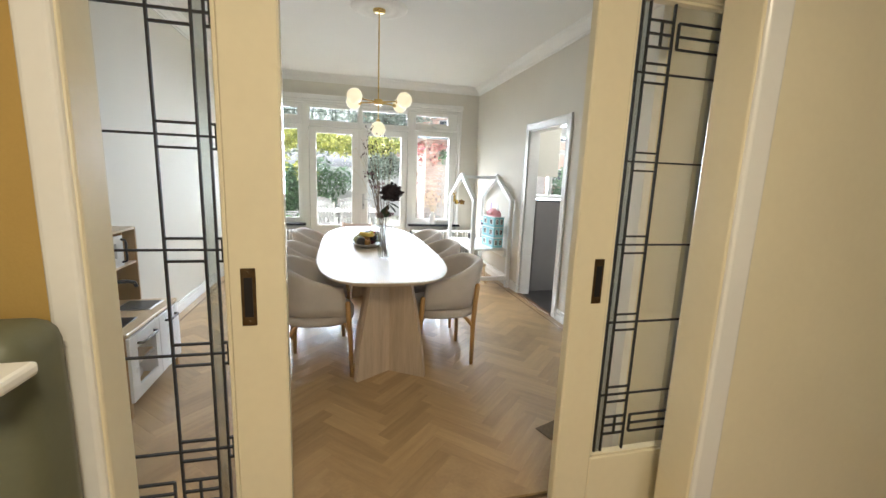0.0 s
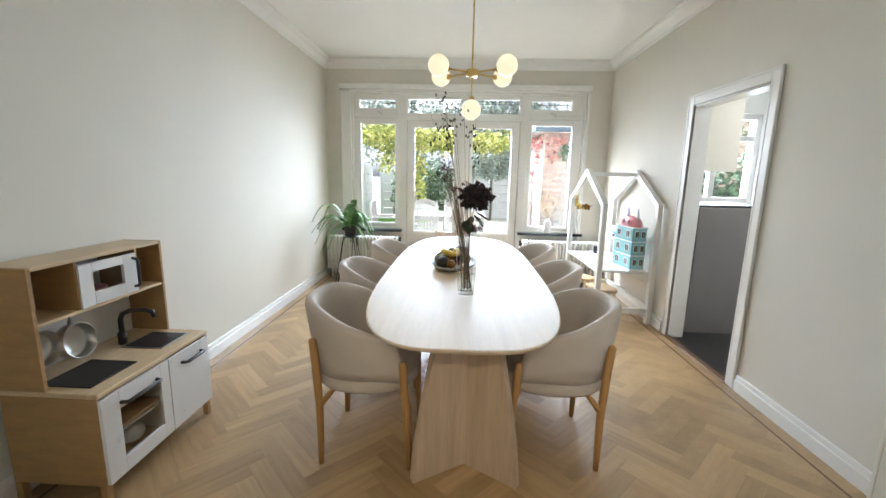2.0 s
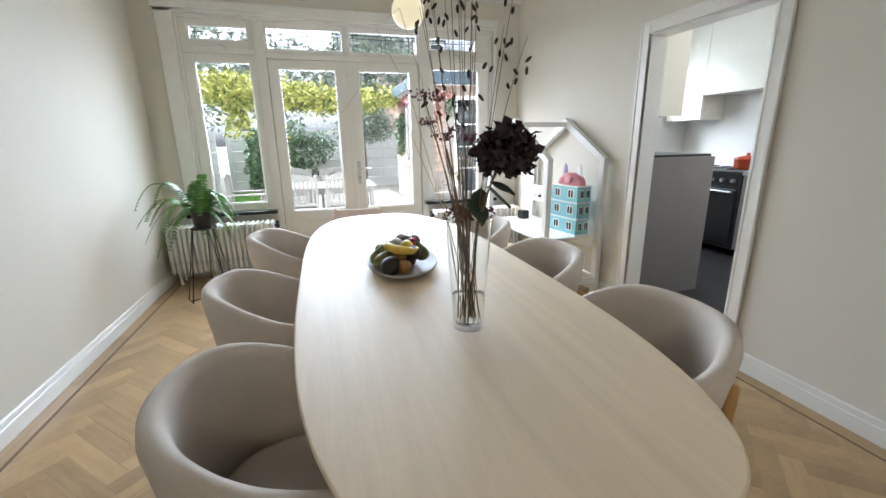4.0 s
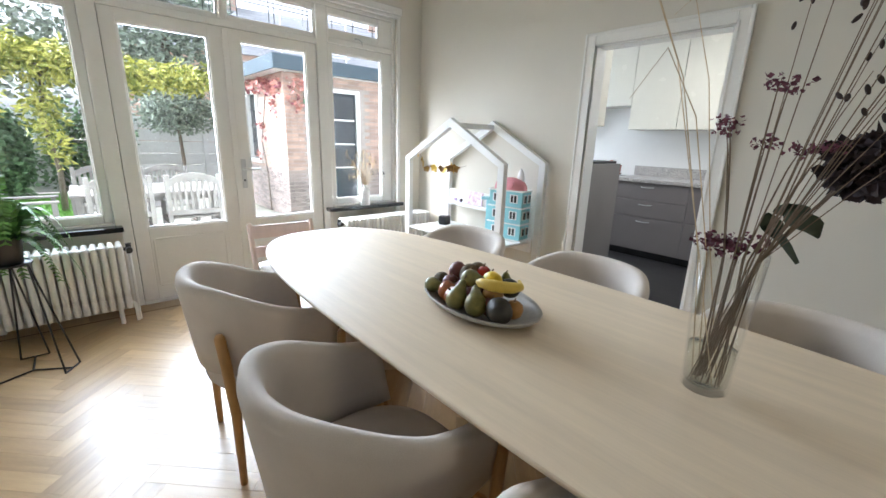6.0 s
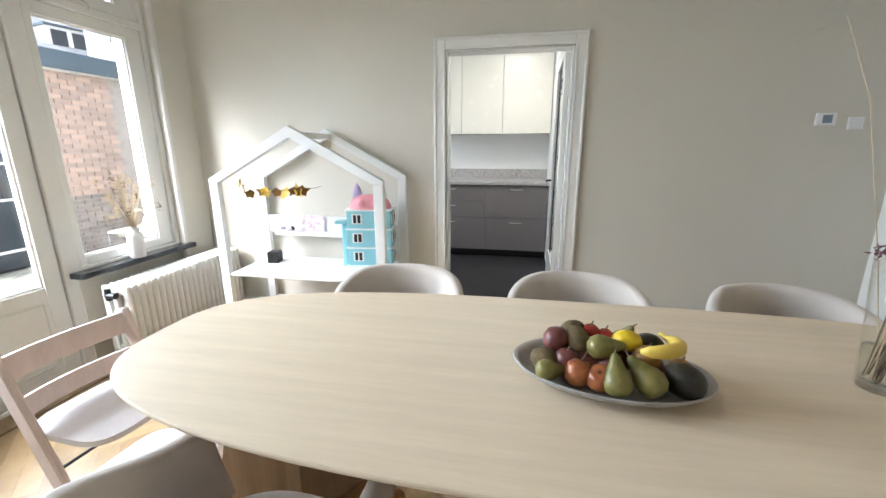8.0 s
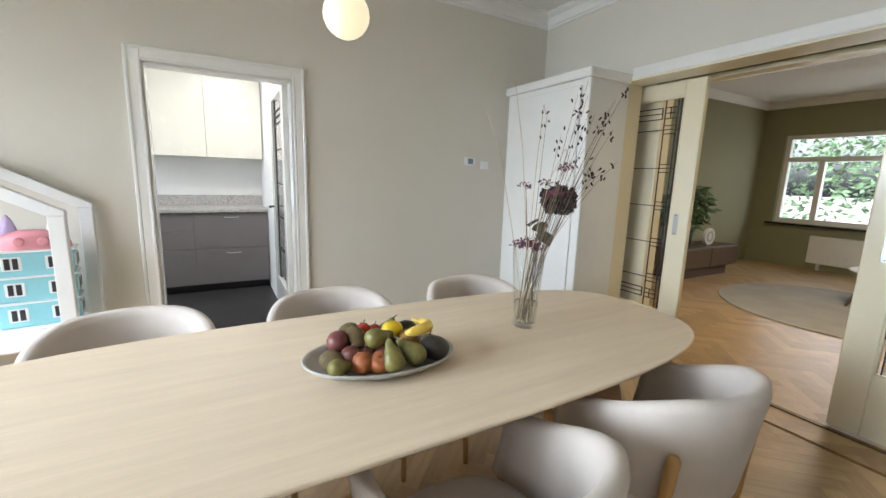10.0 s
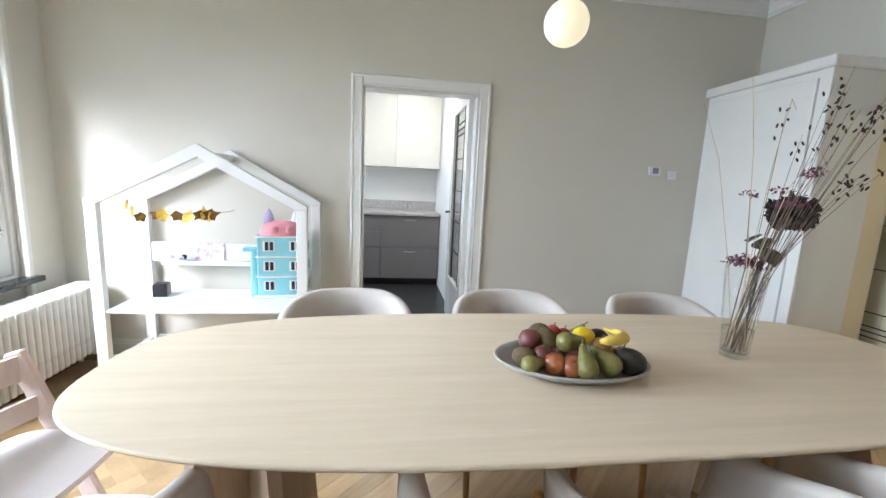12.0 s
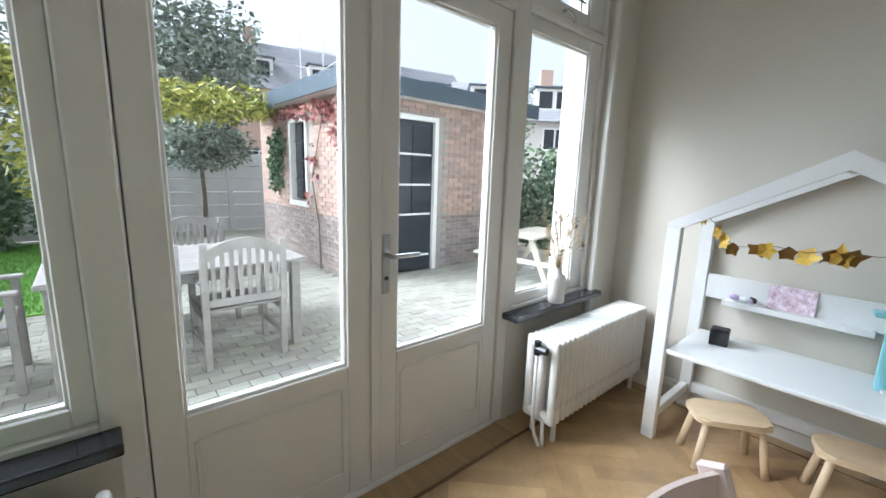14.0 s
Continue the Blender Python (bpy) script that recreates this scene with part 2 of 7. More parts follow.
GREENV = mat("grey_green_paint", (0.13, 0.135, 0.085), 0.5, var=0.08)
TVUNIT = mat("dark_walnut", (0.10, 0.06, 0.035), 0.45, var=0.2, scale=2, fine=14, stretch=(2, 14, 2))


# ---------- mesh helpers ----------
def part(name, bm, material, parent=None, label="", smooth=False):
    me = bpy.data.meshes.new(name)
    if not isinstance(bm, bmesh.types.BMesh):
        me.from_pydata(bm[0], [], bm[1])
    else:
        bm.to_mesh(me)
        bm.free()
    if smooth:
        me.polygons.foreach_set("use_smooth", [True] * len(me.polygons))
    me.materials.append(material)
    ob = new(name, me)
    ob.parent = parent
    if label:
        ob["label"] = label
    return ob


def thing(name, label, category, at=(0, 0, 0), rz=0.0, group="", kind=""):
    ob = new(name)
    ob.empty_display_size = 0.1
    ob.matrix_basis = pose(*at, 0, 0, rz)
    return tagged(ob, label, category, group, kind)


def structure(name, bm, material, label="", category="", smooth=False):
    return tagged(part(name, bm, material, None, label, smooth), label, category, kind="structure")


def box(bm, x0, x1, y0, y1, z0, z1, bevel=0.0, seg=1, m=None):
    r = bmesh.ops.create_cube(bm, size=1.0, matrix=Matrix.LocRotScale(((x0 + x1) / 2, (y0 + y1) / 2, (z0 + z1) / 2), None, (abs(x1 - x0), abs(y1 - y0), abs(z1 - z0))))
    vs = r["verts"]
    if bevel:
        es = list({e for v in vs for e in v.link_edges})
        vs = bmesh.ops.bevel(bm, geom=es, offset=bevel, segments=seg, profile=0.5, affect='EDGES')["verts"]
    if m is not None:
        bmesh.ops.transform(bm, matrix=m, verts=vs)
    return bm


def B(*a, **k):
    return box(bmesh.new(), *a, **k)


def rod(bm, p0, p1, r0, r1=None, seg=10):
    p0, p1 = Vector(p0), Vector(p1)
    d = p1 - p0
    m = Matrix.Translation((p0 + p1) / 2) @ d.to_track_quat('Z', 'Y').to_matrix().to_4x4()
    bmesh.ops.create_cone(bm, cap_ends=True, segments=seg, radius1=r0, radius2=r0 if r1 is None else r1, depth=d.length, matrix=m)
    return bm


def beam(bm, p0, p1, w, h, bevel=0.004, up=(0, 0, 1)):
    """A squared bar from p0 to p1; h along up."""
    p0, p1 = Vector(p0), Vector(p1)
    d = (p1 - p0)
    z = d.normalized()
    x = Vector(up).cross(z).normalized()
    y = z.cross(x)
    m = Matrix((x, y, z)).transposed().to_4x4()
    m.translation = (p0 + p1) / 2
    return box(bm, -w / 2, w / 2, -h / 2, h / 2, -d.length / 2, d.length / 2, bevel, 1, m)


def tube(bm, pts, r, seg=8):
    pts = [Vector(p) for p in pts]
    rings = []
    for i, p in enumerate(pts):
        d = (pts[min(i + 1, len(pts) - 1)] - pts[max(i - 1, 0)]).normalized()
        a = d.orthogonal().normalized() if not rings else (prev - d * prev.dot(d)).normalized()
        prev = a
        b = d.cross(a)
        rr = r[i] if isinstance(r, (list, tuple)) else r
        rings.append([bm.verts.new(p + (a * math.cos(t) + b * math.sin(t)) * rr) for t in [2 * math.pi * k / seg for k in range(seg)]])
    for u, v in zip(rings, rings[1:]):
        for k in range(seg):
            bm.faces.new((u[k], u[(k + 1) % seg], v[(k + 1) % seg], v[k]))
    bm.faces.new(rings[0][::-1])
    bm.faces.new(rings[-1])
    return bm


def lathe(bm, prof, seg=32, at=(0, 0, 0), sx=1.0, sy=1.0, m=None):
    """Turns (radius, height) pairs round z."""
    made, rings = [], []
    for r, z in prof:
        n = 1 if r < 1e-6 else seg
        ring = [bm.verts.new((at[0] + sx * r * math.cos(2 * math.pi * k / seg), at[1] + sy * r * math.sin(2 * math.pi * k / seg), at[2] + z)) for k in range(n)]
        rings.append(ring)
        made += ring
    for u, v in zip(rings, rings[1:]):
        for k in range(seg):
            f = [u[k % len(u)], u[(k + 1) % len(u)], v[(k + 1) % len(v)], v[k % len(v)]]
            f = list(dict.fromkeys(f))
            if len(f) > 2:
                bm.faces.new(f)
    if m is not None:
        bmesh.ops.transform(bm, matrix=m, verts=made)
    return bm


def ball(bm, at, rx, ry=None, rz=None, seg=16, turn=None):
    m = Matrix.Translation(at) @ (turn or Matrix()) @ Matrix.Diagonal((rx, ry or rx, rz or ry or rx, 1))
    bmesh.ops.create_uvsphere(bm, u_segments=seg, v_segments=max(6, seg // 2), radius=1.0, matrix=m)
    return bm


def prism(bm, poly, z0, z1):
    """A flat outline raised from z0 to z1."""
    lo = [bm.verts.new((x, y, z0)) for x, y in poly]
    hi = [bm.verts.new((x, y, z1)) for x, y in poly]
    bm.faces.new(lo[::-1])
    bm.faces.new(hi)
    k = len(poly)
    for i in range(k):
        bm.faces.new((lo[i], lo[(i + 1) % k], hi[(i + 1) % k], hi[i]))
    return bm


def foliage(rng, spots, count, size, flat=0.4, shape=0.5):
    """Small folded leaves strewn through ellipsoids (centre, radii)."""
    vs, fs = [], []
    vol = [r[0] * r[1] * r[2] for _, r in spots]
    tot = sum(vol)
    for (c, r), v in zip(spots, vol):
        for _ in range(max(3, int(count * v / tot))):
            d = Vector((rng.gauss(0, 1), rng.gauss(0, 1), rng.gauss(0, 1))).normalized() * (rng.random() ** 0.45)
            p = Vector((c[0] + d.x * r[0], c[1] + d.y * r[1], c[2] + d.z * r[2]))
            a = Vector((rng.gauss(0, 1), rng.gauss(0, 1), rng.gauss(0, flat) - 0.35)).normalized()
            b = a.cross(Vector((rng.gauss(0, 1), rng.gauss(0, 1), rng.gauss(0, 1)))).normalized()
            s = size * rng.uniform(0.6, 1.3)
            n = a.cross(b) * s * 0.15
            i = len(vs)
            vs += [p, p + a * s * 0.5 + b * s * shape * 0.5 + n, p + a * s, p + a * s * 0.5 - b * s * shape * 0.5 + n]
            fs += [(i, i + 1, i + 2), (i, i + 2, i + 3)]
    return [tuple(v) for v in vs], fs


# ---------- plan ----------
XL, XR = -1.31, 2.40          # side walls of the dining room
YB, YW = 2.03, 7.13           # wall with the sliding doors, garden wall
LIVY = 1.57                   # living-room face of the sliding-door wall
JL, JR, SDT = -0.66, 1.50, 2.10   # sliding-door opening
CZ, COR = 2.82, 2.712          # ceiling, foot of the cornice
KY0, KY1, KT = 4.28, 5.14, 1.985  # kitchen doorway
WX0, WX1, WT = -0.985, 2.10, 2.445  # garden window opening
LX0, LX1, LY0 = -2.6, 3.2, -4.0   # living room
LJL, LJR = -0.322, 1.490       # living-room side of the sliding-door opening
KX0, KX1, KYA, KYB = 2.52, 5.05, 4.268, 7.30  # kitchen

# ---------- the large structure ----------
bm = bmesh.new()
box(bm, XL - 0.3, WX0, YW, YW + 0.32, 0, CZ + 0.15)
box(bm, WX1, KX0 + 0.002, YW, YW + 0.32, 0, CZ + 0.15)
box(bm, WX0, WX1, YW, YW + 0.32, WT, CZ + 0.15)
box(bm, WX0, -0.30, YW + 0.03, YW + 0.30, 0, 0.60)
box(bm, 1.33, WX1, YW + 0.03, YW + 0.30, 0, 0.60)
structure("wall_north", bm, WALL, "warm off-white painted plaster wall round the garden window", "wall")

bm = bmesh.new()
box(bm, XL - 0.3, XL, LY0, YW, 0, CZ + 0.15)
structure("wall_west", bm, WALL, "plain warm off-white painted plaster wall", "wall")

bm = bmesh.new()
box(bm, XR, KX0, LIVY + 0.46, KY0, 0, CZ + 0.15)
box(bm, XR, KX0, KY1, YW, 0, CZ + 0.15)
box(bm, XR, KX0, KY0, KY1, KT + 0.0, CZ + 0.15)
structure("wall_east", bm, WALL, "warm off-white painted plaster wall with a doorway to the kitchen", "wall")

bm = bmesh.new()
box(bm, XL, JL - 0.02, YB - 0.10, YB, 0, CZ + 0.15)
box(bm, JR + 0.02, KX0, YB - 0.10, YB, 0, CZ + 0.15)
box(bm, JL - 0.02, JR + 0.02, YB - 0.10, YB, SDT + 0.03, CZ + 0.15)
structure("wall_south", bm, WALL, "warm off-white plaster wall over the sliding doors", "wall")

bm = bmesh.new()
box(bm, LX0, LJL, LIVY, LIVY + 0.10, 0, CZ + 0.15)
structure("wall_living_west", bm, OCHRE, "ochre painted living-room wall beside the sliding doors", "wall")
bm = bmesh.new()
box(bm, LJR, LX1, LIVY, LIVY + 0.10, 0, SDT + 0.12, 0.004)
structure("panel_living_east", bm, CREAM, "cream painted cupboard front beside the sliding doors", "panelling")
bm = bmesh.new()
box(bm, LJR, LX1, LIVY, LIVY + 0.10, SDT + 0.12, CZ + 0.15)
box(bm, LJL, LJR, LIVY, LIVY + 0.10, SDT + 0.03, CZ + 0.15)
structure("wall_living_north", bm, OLIVE, "olive painted living-room wall above the sliding doors", "wall")

# living room shell
bm = bmesh.new()
LWX0, LWX1 = 0.2, 2.85
box(bm, LX0, LWX0, LY0 - 0.3, LY0, 0, CZ + 0.15)
box(bm, LWX1, LX1, LY0 - 0.3, LY0, 0, CZ + 0.15)
box(bm, LWX0, LWX1, LY0 - 0.3, LY0, 2.25, CZ + 0.15)
box(bm, LWX0, LWX1, LY0 - 0.3, LY0, 0, 0.75)
structure("wall_living_south", bm, OLIVE, "olive painted living-room wall with a street window", "wall")
structure("wall_living_east", B(LX1, LX1 + 0.2, LY0, LIVY, 0, CZ + 0.15), OLIVE, "olive painted living-room side wall", "wall")
structure("wall_living_side", B(LX0 - 0.2, LX0, LY0, LIVY + 0.1, 0, CZ + 0.15), OCHRE, "ochre painted living-room side wall", "wall")

# kitchen shell
bm = bmesh.new()
box(bm, KX0, 3.35, KYB, KYB + 0.3, 0, 2.75)
box(bm, 4.45, KX1 + 0.2, KYB, KYB + 0.3, 0, 2.75)
box(bm, 3.35, 4.45, KYB, KYB + 0.3, 0, 1.08)
box(bm, 3.35, 4.45, KYB, KYB + 0.3, 2.25, 2.75)
structure("wall_kitchen_north", bm, KWALL, "white kitchen wall with a window to the garden", "wall")
structure("wall_kitchen_east", B(KX1, KX1 + 0.2, KYA, KYB, 0, 2.75), KWALL, "white painted kitchen wall behind the worktop", "wall")
structure("wall_kitchen_south", B(KX0, KX1 + 0.2, KYA - 0.2, KYA, 0, 2.75), KWALL, "plain white kitchen end wall", "wall")
structure("ceiling_kitchen", B(KX0, KX1 + 0.2, KYA - 0.2, KYB, 2.62, 2.75), CEIL, "plain white kitchen ceiling", "ceiling")
structure("floor_kitchen", B(KX0 - 0.115, KX1, KYA, KYB, -0.06, 0.0), KFLOOR, "black matt tiled kitchen floor", "floor")

structure("ceiling", B(XL, XR, YB, YW, CZ, CZ + 0.15), CEIL, "white plaster ceiling", "ceiling")
structure("ceiling_living", B(LX0, LX1, LY0, YB - 0.1, CZ, CZ + 0.15), CEIL, "white plaster living-room ceiling", "ceiling")


def cornice(name, x0, x1, y0, y1):
    """Moulded cove running round a room."""
    prof = [(0.0, 0.108), (0.0, 0.0), (0.011, 0.0), (0.015, 0.014), (0.027, 0.020), (0.036, 0.042), (0.057, 0.070), (0.086, 0.086), (0.093, 0.096), (0.105, 0.100), (0.105, 0.108)]
    bm = bmesh.new()
    rings = []
    for d, h in prof:
        rings.append([bm.verts.new((x, y, COR + h)) for x, y in ((x0 + d, y0 + d), (x1 - d, y0 + d), (x1 - d, y1 - d), (x0 + d, y1 - d))])
    for a, b in zip(rings, rings[1:]):
        for k in range(4):
            bm.faces.new((a[k], a[(k + 1) % 4], b[(k + 1) % 4], b[k]))
    return structure(name, bm, CEIL, "white moulded plaster cornice under the ceiling", "cornice")


cornice("trim_cornice", XL, XR, YB, YW)
cornice("trim_cornice_living", LX0, LX1, LY0, LIVY)

# skirting boards
def skirting(name, runs):
    bm = bmesh.new()
    for x0, x1, y0, y1 in runs:
        box(bm, x0, x1, y0, y1, 0, 0.112, 0.004)
        if abs(x1 - x0) < abs(y1 - y0):
            s = 0.006 if x0 < 0.5 else -0.006
            box(bm, x0 + min(s, 0), x1 + max(s, 0), y0, y1, 0, 0.080, 0.003)
    return structure(name, bm, GLOSS, "white painted skirting board", "skirting")


skirting("baseboard_west", [(XL, XL + 0.016, YB, YW)])
skirting("baseboard_east", [(XR - 0.016, XR, 2.50, KY0 - 0.085), (XR - 0.016, XR, KY1 + 0.095, YW)])
skirting("baseboard_north", [(XL + 0.016, WX0 - 0.12, YW - 0.016, YW), (WX1 + 0.05, XR - 0.016, YW - 0.016, YW)])

# kitchen doorway: lining and moulded architrave
bm = bmesh.new()
box(bm, XR - 0.004, KX0 + 0.004, KY0, KY0 + 0.022, 0, KT)
box(bm, XR - 0.004, KX0 + 0.004, KY1 - 0.022, KY1, 0, KT)
box(bm, XR - 0.004, KX0 + 0.004, KY0, KY1, KT - 0.022, KT)
structure("door_lining_kitchen", bm, GLOSS, "white painted door lining of the kitchen doorway", "door frame")
bm = bmesh.new()
for d, w, t in ((0.0, 0.082, 0.017), (0.0, 0.018, 0.020), (0.062, 0.020, 0.022)):
    box(bm, XR - t, XR, KY0 - d - w + 0.01, KY0 - d + 0.01, 0, KT + d + w - 0.01, 0.004)
    box(bm, XR - t, XR, KY1 + d - 0.01, KY1 + d + w - 0.01, 0, KT + d + w - 0.01, 0.004)
    box(bm, XR - t, XR, KY0 - d + 0.01, KY1 + d - 0.01, KT + d - 0.01, KT + d + w - 0.01, 0.004)
structure("trim_kitchen_doorway", bm, GLOSS, "white moulded architrave round the kitchen doorway", "architrave")
structure("door_threshold", B(XR - 0.03, KX0 - 0.1, KY0, KY1, -0.02, 0.012, 0.004), OAKD, "worn dark wooden threshold of the kitchen doorway", "threshold")

# ---------- garden window wall joinery ----------
bm = bmesh.new()
box(bm, -1.11, WX0 + 0.012, YW - 0.022, YW + 0.01, 0, 2.463, 0.005)
box(bm, WX1 - 0.012, 2.125, YW - 0.022, YW + 0.01, 0, 2.463, 0.005)
box(bm, -1.125, 2.135, YW - 0.040, YW + 0.01, 2.463, 2.532, 0.008)
box(bm, -1.11, 2.125, YW - 0.022, YW + 0.01, WT - 0.012, 2.463, 0.004)
structure("trim_window", bm, GLOSS, "white painted casing round the garden window and doors", "architrave")

win = thing("window_1", "white painted timber window frame with garden doors and leaded transoms", "window", kind="structure")
FY0, FY1 = 7.165, 7.275


def frame_part(name, x0, x1, z0, z1, y0=FY0, y1=FY1, parent=win, bev=0.006):
    return part(name, B(x0, x1, y0, y1, z0, z1, bev), GLOSS, parent)


frame_part("jamb", WX0, -0.955, 0.60, WT)
frame_part("jamb", 2.065, WX1, 0.60, WT)
frame_part("head", -0.955, 2.065, 2.41, WT)
frame_part("post", -0.335, -0.237, 0.0, 2.41)
frame_part("post", 1.262, 1.365, 0.0, 2.41)
frame_part("transom_bar", -0.237, 1.262, 2.088, 2.14)
frame_part("transom_bar", -0.955, -0.335, 2.115, 2.165)
frame_part("transom_bar", 1.365, 2.065, 2.115, 2.165)
frame_part("window_sill", -0.955, -0.335, 0.60, 0.655)
frame_part("window_sill", 1.365, 2.065, 0.60, 0.655)
for sx0, sx1, sz0, sz1 in ((-0.25, -0.205, 0.0, 2.09), (1.235, 1.275, 0.0, 2.09), (-0.205, 1.235, 2.05, 2.09)):
    frame_part("door_stop", sx0, sx1, sz0, sz1, 7.2425, 7.2745)
frame_part("mullion", 0.497, 0.543, 2.14, 2.41)
frame_part("door_sill", -0.237, 1.262, -0.02, 0.022)


def sash(name, gx0, gx1, gz0, gz1, ox0, ox1, oz0, oz1, lead=False, y=7.21):
    """A framed pane: outer edge ox/oz, glass gx/gz, with putty bead."""
    s = part(name, bmesh.new(), GLOSS, win)
    bm = bmesh.new()
    for a in ((ox0, gx0, oz0, oz1), (gx1, ox1, oz0, oz1), (gx0, gx1, oz0, gz0), (gx0, gx1, gz1, oz1)):
        box(bm, a[0], a[1], y - 0.025, y + 0.03, a[2], a[3], 0.004)
    for a in ((gx0 - 0.004, gx0 + 0.010, gz0, gz1), (gx1 - 0.010, gx1 + 0.004, gz0, gz1), (gx0, gx1, gz0 - 0.004, gz0 + 0.010), (gx0, gx1, gz1 - 0.010, gz1 + 0.004)):
        box(bm, a[0], a[1], y - 0.014, y + 0.006, a[2], a[3], 0.003)
    bm.to_mesh(s.data)
    bm.free()
    p = part("pane", B(gx0, gx1, y + 0.007, y + 0.011, gz0, gz1), PANE, s)
    p.visible_shadow = False
    if lead:
        bm = bmesh.new()
        w, yy = gx1 - gx0, y + 0.006
        hh = gz1 - gz0
        for fx in lead[0]:
            box(bm, gx0 + fx * w - 0.003, gx0 + fx * w + 0.003, yy - 0.003, yy, gz0, gz1)
        for fz in lead[1]:
            box(bm, gx0, gx1, yy - 0.003, yy, gz0 + fz * hh - 0.003, gz0 + fz * hh + 0.003)
        part("leading", bm, LEAD, s, "dark lead strips in the glass")
    return s


LEADS = ((0.06, 0.12, 0.47, 0.53, 0.88, 0.94), (0.70, 0.86))
sash("casement_window", -0.867, -0.390, 0.71, 2.045, -0.955, -0.335, 0.655, 2.115)
sash("casement_window", 1.412, 1.945, 0.71, 2.045, 1.365, 2.065, 0.655, 2.115)
sash("top_light", -0.882, -0.385, 2.232, 2.352, -0.955, -0.335, 2.165, 2.41, ((0.1, 0.5, 0.9), (0.6,)))
sash("top_light", 1.385, 1.915, 2.232, 2.352, 1.365, 2.065, 2.165, 2.41, ((0.1, 0.5, 0.9), (0.6,)))
sash("transom_light", -0.225, 0.487, 2.172, 2.366, -0.237, 0.497, 2.14, 2.41, LEADS)
sash("transom_light", 0.553, 1.252, 2.172, 2.366, 0.543, 1.262, 2.14, 2.41, LEADS)
for x in (-0.63, 1.65):
    bm = bmesh.new()
    rod(bm, (x, 7.183, 2.19), (x, 7.155, 2.19), 0.008)
    tube(bm, [(x, 7.155, 2.19), (x + 0.02, 7.150, 2.185), (x + 0.055, 7.148, 2.17), (x + 0.06, 7.150, 2.14)], 0.006)
    part("window_catch", bm, STEEL, win, "small metal window catch", True)


def garden_door(name, x0, x1, gx0, gx1, handle):
    z0, z1, gz0, gz1, y = 0.024, 2.086, 0.592, 2.005, 7.21
    d = tagged(part(name, bmesh.new(), GLOSS, None), "white painted glazed garden door, closed", "door", kind="structure")
    bm = bmesh.new()
    for a in ((x0, gx0, z0, z1), (gx1, x1, z0, z1), (gx0, gx1, z0, gz0), (gx0, gx1, gz1, z1)):
        box(bm, a[0], a[1], y - 0.03, y + 0.03, a[2], a[3], 0.003)
    for a in ((gx0 - 0.004, gx0 + 0.012, gz0, gz1), (gx1 - 0.012, gx1 + 0.004, gz0, gz1), (gx0, gx1, gz0 - 0.006, gz0 + 0.014), (gx0, gx1, gz1 - 0.012, gz1 + 0.004)):
        box(bm, a[0], a[1], y - 0.020, y + 0.006, a[2], a[3], 0.004)
    bm.to_mesh(d.data)
    bm.free()
    p = part("pane", B(gx0, gx1, y + 0.007, y + 0.011, gz0, gz1), PANE, d)
    p.visible_shadow = False
    bm = bmesh.new()
    px0, px1, pz0, pz1 = gx0 + 0.03, gx1 - 0.03, 0.14, 0.50
    for a in ((px0 - 0.012, px0, pz0, pz1), (px1, px1 + 0.012, pz0, pz1), (px0, px1, pz0 - 0.012, pz0), (px0, px1, pz1, pz1 + 0.012)):
        box(bm, a[0], a[1], y - 0.036, y - 0.028, a[2], a[3], 0.003)
    part("panel_moulding", bm, GLOSS, d)
    if handle:
        hx = x0 + 0.047
        part("handle_plate", B(hx - 0.019, hx + 0.019, y - 0.037, y - 0.03, 0.86, 1.10, 0.003), STEEL, d, "brushed steel door plate")
        bm = bmesh.new()
        tube(bm, [(hx, y - 0.034, 1.02), (hx, y - 0.075, 1.02), (hx + 0.012, y - 0.086, 1.02), (hx + 0.04, y - 0.088, 1.02), (hx + 0.125, y - 0.086, 1.02)], 0.0095, 10)
        part("door_handle", bm, STEEL, d, "brushed steel lever handle", True)
        part("key_cylinder", rod(bmesh.new(), (hx, y - 0.034, 0.925), (hx, y - 0.041, 0.925), 0.009), DARKM, d)
    return d


garden_door("door_1", -0.232, 0.520, -0.142, 0.402, False)
garden_door("door_2", 0.524, 1.257, 0.630, 1.165, True)
structure("door_astragal", B(0.500, 0.546, 7.168, 7.179, 0.03, 2.08, 0.004), GLOSS, "white cover strip where the garden doors meet", "trim")

for nm, x0, x1 in (("window_ledge_west", -1.12, -0.292), ("window_ledge_east", 1.285, 2.145)):
    structure(nm, B(x0, x1, 7.065, 7.165, 0.602, 0.637, 0.006, 2), SLATE, "polished black stone window sill", "window sill")

# ---------- sliding doors ----------
bm = bmesh.new()
box(bm, LJL, LJL + 0.061, LIVY - 0.012, 1.675, 0, SDT + 0.02, 0.008, 2)
box(bm, JL - 0.02, JL, 1.83, YB + 0.012, 0, SDT + 0.02)
box(bm, LJR - 0.088, LJR, LIVY - 0.012, 1.70, 0, SDT + 0.02, 0.008, 2)
box(bm, JR, JR + 0.02, 1.83, YB + 0.012, 0, SDT + 0.02)
box(bm, LJL + 0.061, LJR - 0.088, LIVY - 0.012, 1.675, SDT, SDT + 0.03)
box(bm, JL, JR, 1.83, YB + 0.012, SDT, SDT + 0.03)
structure("door_lining_sliding", bm, CREAM, "cream gloss lining of the sliding-door opening", "door frame")
bm = bmesh.new()
